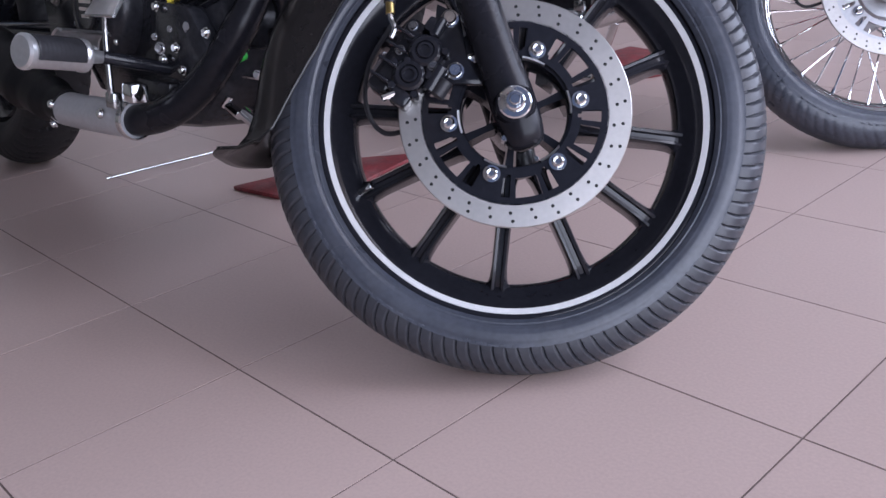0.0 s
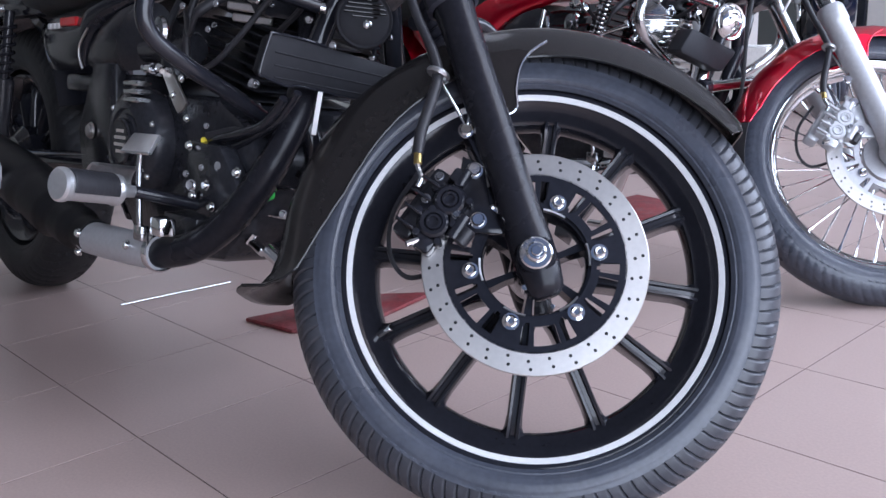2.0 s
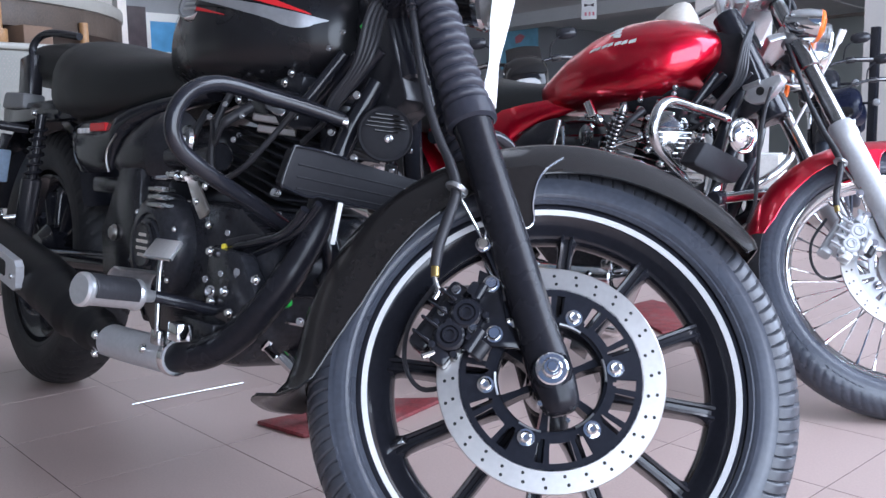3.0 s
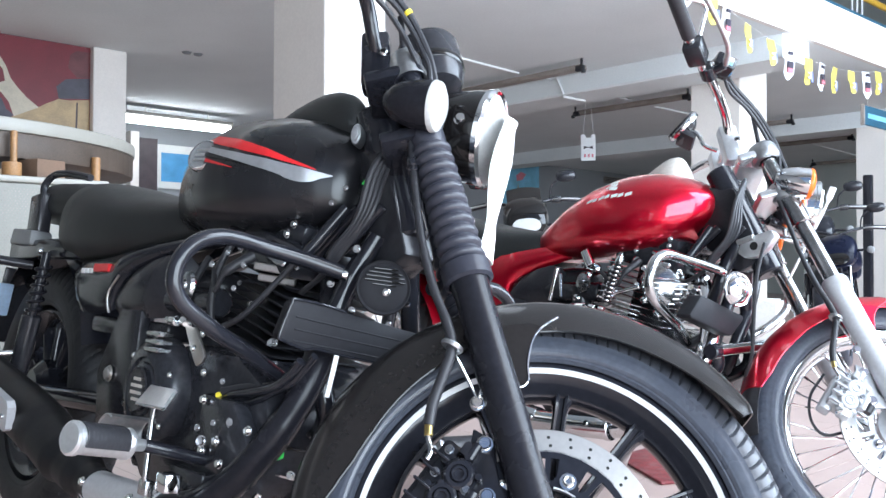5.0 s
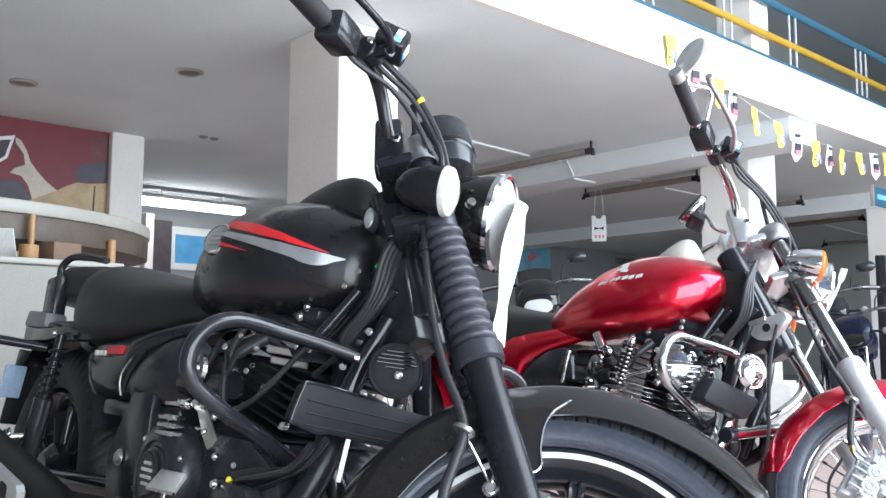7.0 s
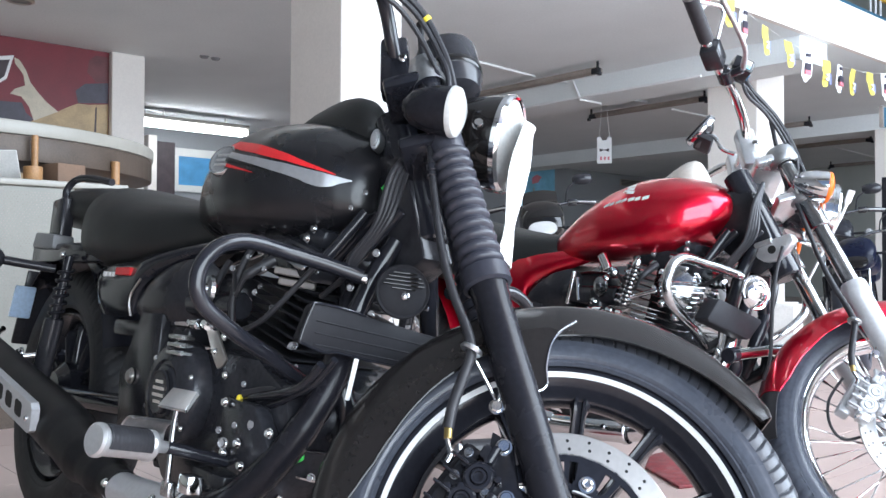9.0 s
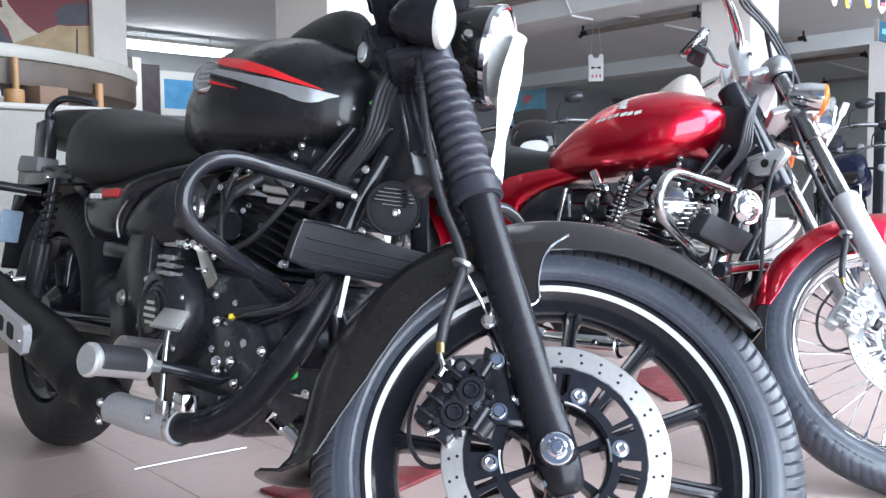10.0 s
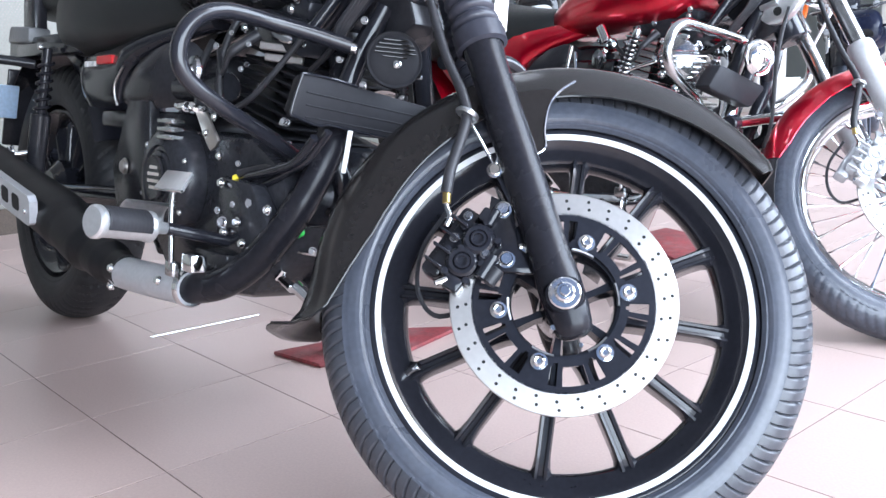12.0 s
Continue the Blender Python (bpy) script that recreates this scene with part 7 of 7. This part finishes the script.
def motorcycle(style, name, label, at, lean, heading, turn, front=None):
    """front: the pose of the front end (place, lean, heading, extra rake), where it stands apart from the frame's."""
    bike = thing(name, label, "motorcycle", "motorcycles on display", Matrix.Translation(at) @ Matrix.Rotation(radians(heading), 4, "Z") @ Matrix.Rotation(radians(-lean), 4, "X"))
    m = steer(turn)
    if front:
        place, tip, head, rake = front
        stands = Matrix.Translation(place) @ Matrix.Rotation(radians(head), 4, "Z") @ Matrix.Rotation(radians(-tip), 4, "X")
        m = bike.matrix_basis.inverted() @ stands @ m @ Matrix.Translation(AXLE) @ Matrix.Rotation(radians(-rake), 4, "Y") @ Matrix.Translation(-AXLE)
        low_, high_ = (m @ (AXLE + AXIS * d - Vector((0.053, 0, 0.03))) for d in (0.54, 0.69))
        mid = low_.lerp(high_, 0.5)
        head_tube = part("steering_head", rod(low_, high_, 0.033, 24), BLACK_SATIN, bike, "black steering head tube")
        part("neck_tube", tube([mid, mid.lerp(Vector((-0.45, 0, 0.70)), 0.5) + Vector((0, 0, 0.01)), (-0.45, 0, 0.70), (-0.60, 0, 0.69)], 0.026, 16, 6), BLACK_SATIN, head_tube)
        for y in (-0.05, 0.05):
            part("down_tube", tube([low_.lerp(mid, 0.4) + Vector((0, y * 0.4, 0)), low_.lerp(Vector((-0.33, y, 0.45)), 0.5) + Vector((0.01, y * 0.4, 0)), (-0.33, y, 0.45), (-0.36, y, 0.36)], 0.0155, 12, 6), BLACK_SATIN, head_tube, "black frame down tube")
    if style == "black":
        front_wheel_alloy(bike, m @ Matrix.Translation(AXLE))
    else:
        front_wheel_wire(bike, m @ Matrix.Translation(AXLE))
    for y in (-0.1, 0.1):
        fork_leg(bike, m, y, style)
    front_fender(bike, m, FENDER_BLACK if style == "black" else RED, style)
    caliper(bike, m, style)
    rear_wheel(bike, style)
    engine(bike, style)
    exhaust(bike, style)
    controls(bike, style)
    frame_and_body(bike, style)
    steering(bike, m, style)
    return bike


motorcycle("black", "motorcycle", "matt black cruiser motorcycle with red tank flash, steering turned", (0, -0.085, 0), 8.7, 0, 44.9)
motorcycle("red", "motorcycle", "glossy red cruiser motorcycle with wire wheels and chrome", (-0.003, 0.979, 0), 4.5, 1.5, 46.2, ((-0.024, 1.0294, -0.0048), 10.35, -1.75, 3.0))


# ---------------------------------------------------------------- smaller motorcycles parked behind
def small_wheel(bike, at):
    wheel = part("wheel", moved(lathe([(0.205, -0.026), (0.222, -0.03), (0.226, -0.026), (0.214, -0.015), (0.210, 0), (0.214, 0.015), (0.226, 0.026), (0.222, 0.03), (0.205, 0.026), (0.196, 0)], 48, closed=True), SIDE), BLACK_SATIN, bike, "black alloy wheel", at)
    part("tyre", tyre_mesh(0.30, 0.085, 0.045, 0.045, 160, 0.04), RUBBER, wheel, "black tyre")
    me = part("spoke", moved(box(-0.012, -0.010, 0.03, 0.012, 0.010, 0.21, 0.004, 1), pose(0, 0, 0)), BLACK_SATIN, wheel).data
    for k in range(1, 6):
        ob = new("spoke", me)
        ob.parent, ob.matrix_basis = wheel, pose(0, 0, 0, 0, 60 * k, 0)
    part("hub", moved(lathe([(0, -0.05), (0.04, -0.05), (0.055, -0.03), (0.055, 0.03), (0.04, 0.05), (0, 0.05)], 28), SIDE), ALLOY, wheel)


def commuter(label, paint, at, heading, lean, cowled, low=0.0, size=1.0):
    bike = thing("motorcycle", label, "motorcycle", "small motorcycles at the back", pose(*at, lean, 0, heading) @ Matrix.Scale(size, 4))
    small_wheel(bike, pose(0, 0, 0.30))
    small_wheel(bike, pose(-1.28, 0, 0.30))
    for s in (-1, 1):
        leg = part("fork_leg", rod((0, s * 0.075, 0.30), (-0.28, s * 0.075, 0.86), 0.015, 16), CHROME, bike, "bright fork tube")
        part("fork_lower", rod((0, s * 0.075, 0.27), (-0.13, s * 0.075, 0.56), 0.022, 18), BLACK_SATIN, leg)
    pts = [(0.335 * math.cos(radians(d)), 0.30 + 0.335 * math.sin(radians(d)), math.cos(radians(d)), math.sin(radians(d)), 1) for d in range(30, 150, 8)]
    part("front_fender", fender_mesh(pts, 0.02, 0.055), paint, bike, "painted front mudguard")
    pts = [(-1.28 + 0.345 * math.cos(radians(d)), 0.30 + 0.345 * math.sin(radians(d)), math.cos(radians(d)), math.sin(radians(d)), 1) for d in range(30, 170, 8)]
    part("rear_fender", fender_mesh(pts, 0.02, 0.06), PLASTIC, bike, "black rear mudguard")
    # headlamp cowl
    rings = [super_ring(x, z - low, w, u, d, 32, 2.8) for x, z, w, u, d in ((-0.36, 0.92, 0.08, 0.10, 0.10), (-0.30, 0.92, 0.125, 0.13, 0.12), (-0.22, 0.915, 0.145, 0.135, 0.12), (-0.15, 0.90, 0.140, 0.110, 0.105), (-0.105, 0.88, 0.120, 0.080, 0.080), (-0.095, 0.875, 0.09, 0.055, 0.055))]
    cowl = part("headlight_cowl", loft(rings), paint, bike, "dark headlamp cowl")
    part("headlight_lens", loft([super_ring(x, 0.862 - low, w, u, d, 28, 2.2, tilt=-0.25) for x, w, u, d in ((-0.13, 0.088, 0.052, 0.048), (-0.10, 0.092, 0.055, 0.050), (-0.085, 0.085, 0.048, 0.042), (-0.078, 0.05, 0.028, 0.024))]), LENS_WHITE if cowled else BLACK_GLOSS, cowl, "pale headlamp lens" if cowled else "dark headlamp lens")
    if cowled:
        part("visor", solid(loft([[(-0.20 - 0.12 * t, y, 1.02 + 0.10 * t - 1.2 * y * y) for y in (-0.11, -0.07, -0.03, 0, 0.03, 0.07, 0.11)] for t in (0, 0.5, 1)], closed=False, cap=False), 0.004), BLACK_GLOSS, cowl, "dark tinted visor")
    elif size < 1:
        each("running_light", join(*[moved(lathe([(0, 0), (0.014, 0), (0.014, 0.006), (0, 0.008)], 16), aim((-0.112, s * 0.035, 0.945 - low), (1, s * 0.035, 1.2))) for s in (-1, 1)]), LENS_WHITE, cowl, "small round running light")
    bar = part("handlebar", tube([(-0.52, -0.36, 1.02), (-0.46, -0.24, 1.035), (-0.38, -0.12, 1.02), (-0.35, 0, 0.99), (-0.38, 0.12, 1.02), (-0.46, 0.24, 1.035), (-0.52, 0.36, 1.02)], 0.011, 12, 6), BLACK_SATIN, bike, "black handlebar")
    for s in (-1, 1):
        part("grip", rod((-0.465, s * 0.25, 1.035), (-0.52, s * 0.36, 1.02), 0.017, 16), RUBBER_SOFT, bar)
        part("lever", tube([(-0.40, s * 0.19, 1.03), (-0.385, s * 0.25, 1.03), (-0.43, s * 0.37, 1.02)], 0.006, 8, 6), ALLOY, bar)
        part("switch_box", moved(box(-0.025, -0.03, -0.022, 0.025, 0.03, 0.022, 0.006, 2), pose(-0.445, s * 0.215, 1.032)), PLASTIC, bar)
        part("mirror_stalk", tube([(-0.42, s * 0.17, 1.04), (-0.40, s * 0.19, 1.12), (-0.42, s * 0.25, 1.17)], 0.005, 8, 6), BLACK_SATIN, bar)
        part("mirror", loft([super_ring(x, 1.18, w, u, u, 24, 2.6) for x, w, u in ((-0.445, 0.060, 0.032), (-0.43, 0.066, 0.038), (-0.41, 0.052, 0.028), (-0.40, 0.02, 0.01))]), PLASTIC, bar, "black mirror housing", pose(0, s * 0.29, 0))
        ind = part("indicator", rod((-0.22, s * 0.13, 0.86), (-0.19, s * 0.21, 0.855), 0.010, 10), PLASTIC, bike, "front indicator")
        part("lens", moved(lathe([(0, 0), (0.02, 0.004), (0.028, 0.03), (0.02, 0.045), (0, 0.05)], 20), aim((-0.21, s * 0.235, 0.855), (0, s * 0.235, 0.855))), GREY_PLASTIC, ind)
    part("fuel_tank", loft([super_ring(x, z - low, w, u, d, 32, 2.5, 3) for x, z, w, u, d in ((-0.36, 0.86, 0.04, 0.03, 0.05), (-0.38, 0.86, 0.10, 0.07, 0.09), (-0.48, 0.865, 0.15, 0.11, 0.12), (-0.60, 0.855, 0.155, 0.11, 0.11), (-0.72, 0.83, 0.12, 0.08, 0.08), (-0.80, 0.80, 0.08, 0.04, 0.05))]), paint, bike, "rounded fuel tank")
    part("seat", loft([super_ring(x, z, w, u, 0.05, 28, 2.8) for x, z, w, u in ((-0.72, 0.79, 0.06, 0.02), (-0.76, 0.79, 0.10, 0.04), (-0.95, 0.78, 0.13, 0.045), (-1.15, 0.80, 0.13, 0.055), (-1.35, 0.83, 0.10, 0.05), (-1.40, 0.84, 0.05, 0.02))]), LEATHER, bike, "black vinyl seat")
    part("tail_panel", loft([super_ring(x, z, w, 0.06, 0.06, 24, 2.8) for x, z, w in ((-0.75, 0.68, 0.10), (-0.95, 0.69, 0.125), (-1.2, 0.73, 0.12), (-1.45, 0.79, 0.06), (-1.50, 0.80, 0.03))]), paint, bike, "painted tail panel")
    part("frame", join(tube([(-0.30, 0, 0.85), (-0.36, 0, 0.66), (-0.44, 0, 0.40), (-0.58, 0, 0.27), (-0.85, 0, 0.28), (-0.90, 0, 0.62)], 0.019, 12, 6), tube([(-0.30, 0, 0.85), (-0.6, 0, 0.74), (-0.95, 0, 0.66)], 0.02, 12, 6)), BLACK_SATIN, bike, "black tubular frame")
    part("swingarm", join(rod((-0.88, -0.08, 0.34), (-1.28, -0.085, 0.30), 0.017, 12), rod((-0.88, 0.08, 0.34), (-1.28, 0.085, 0.30), 0.017, 12), rod((-1.28, -0.10, 0.30), (-1.28, 0.10, 0.30), 0.010, 12)), BLACK_SATIN, bike)
    eng = part("engine", join(box(-0.85, -0.11, 0.25, -0.52, 0.11, 0.43, 0.03, 2), moved(box(-0.07, -0.07, 0, 0.07, 0.07, 0.20, 0.01, 2), pose(-0.56, 0, 0.40, 0, 12))), DARK_CHROME, bike, "grey cast engine")
    for k in range(6):
        part("fin", moved(box(-0.09, -0.09, 0.03 + 0.025 * k, 0.09, 0.09, 0.036 + 0.025 * k, 0.002, 1), pose(-0.56, 0, 0.40, 0, 12)), GREY_ENGINE, eng)
    part("exhaust", tube([(-0.50, -0.03, 0.50), (-0.42, -0.08, 0.42), (-0.50, -0.13, 0.26), (-0.80, -0.15, 0.24), (-1.05, -0.16, 0.27), (-1.45, -0.17, 0.36)], [0.018, 0.018, 0.018, 0.022, 0.04, 0.042], 16, 6), BLACK_SATIN, bike, "black exhaust pipe")
    part("side_stand", rod((-0.72, 0.10, 0.25), (-0.80, 0.22, 0.02), 0.010, 10), BLACK_SATIN, bike)


commuter("black commuter motorcycle with a dark cowl and pale headlamp", BLACK_GLOSS, (-2.90, 3.29, 0), -47, 5, True)
commuter("black motorcycle with a wide dark cowl at the back", BLACK_SATIN, (-2.07, 5.36, 0), -66, 5, False, 0.06)
commuter("low dark navy motorcycle with twin small lights on the cowl", NAVY, (-1.61, 4.62, 0), -70, 5, False, 0.06, 0.82)

# ---------------------------------------------------------------- floor tiles
STEP, GX, GY = 0.29707, 0.09201, -0.30953
tile_bm = box(-STEP / 2 + 0.0012, -STEP / 2 + 0.0012, -0.0065, STEP / 2 - 0.0012, STEP / 2 - 0.0012, 0.0)
tile_ob = None
rest = []
cells = [(i, j) for i in range(-39, 11) for j in range(-10, 60)]
cells.sort(key=lambda c: (GX + STEP * (c[0] + 0.5) + 0.2) ** 2 + (GY + STEP * (c[1] + 0.5) - 0.2) ** 2)
for n, (i, j) in enumerate(cells):
    x, y = GX + STEP * (i + 0.5), GY + STEP * (j + 0.5)
    if not (-11.55 < x < 2.4 and -3.45 < y < 17.2):
        continue
    if n < 300:
        if tile_ob is None:
            tile_ob = part("tile", tile_bm, TILE, floor, smooth=False)
            o = tile_ob
        else:
            o = new("tile", tile_ob.data)
            o.parent = floor
        o.location = (x, y, random.uniform(-0.0001, 0.0001))
    else:
        rest.append((x, y))
h = STEP / 2 - 0.0012
rv, rf = [], []
for x, y in rest:
    b = len(rv)
    rv += [(x - h, y - h, -0.0003), (x + h, y - h, -0.0003), (x + h, y + h, -0.0003), (x - h, y + h, -0.0003)]
    rf.append((b, b + 1, b + 2, b + 3))
far = part("far_tiles", (rv, [], rf), TILE, floor, "distant floor tiles", smooth=False)
tagged(far, kind="stuff")
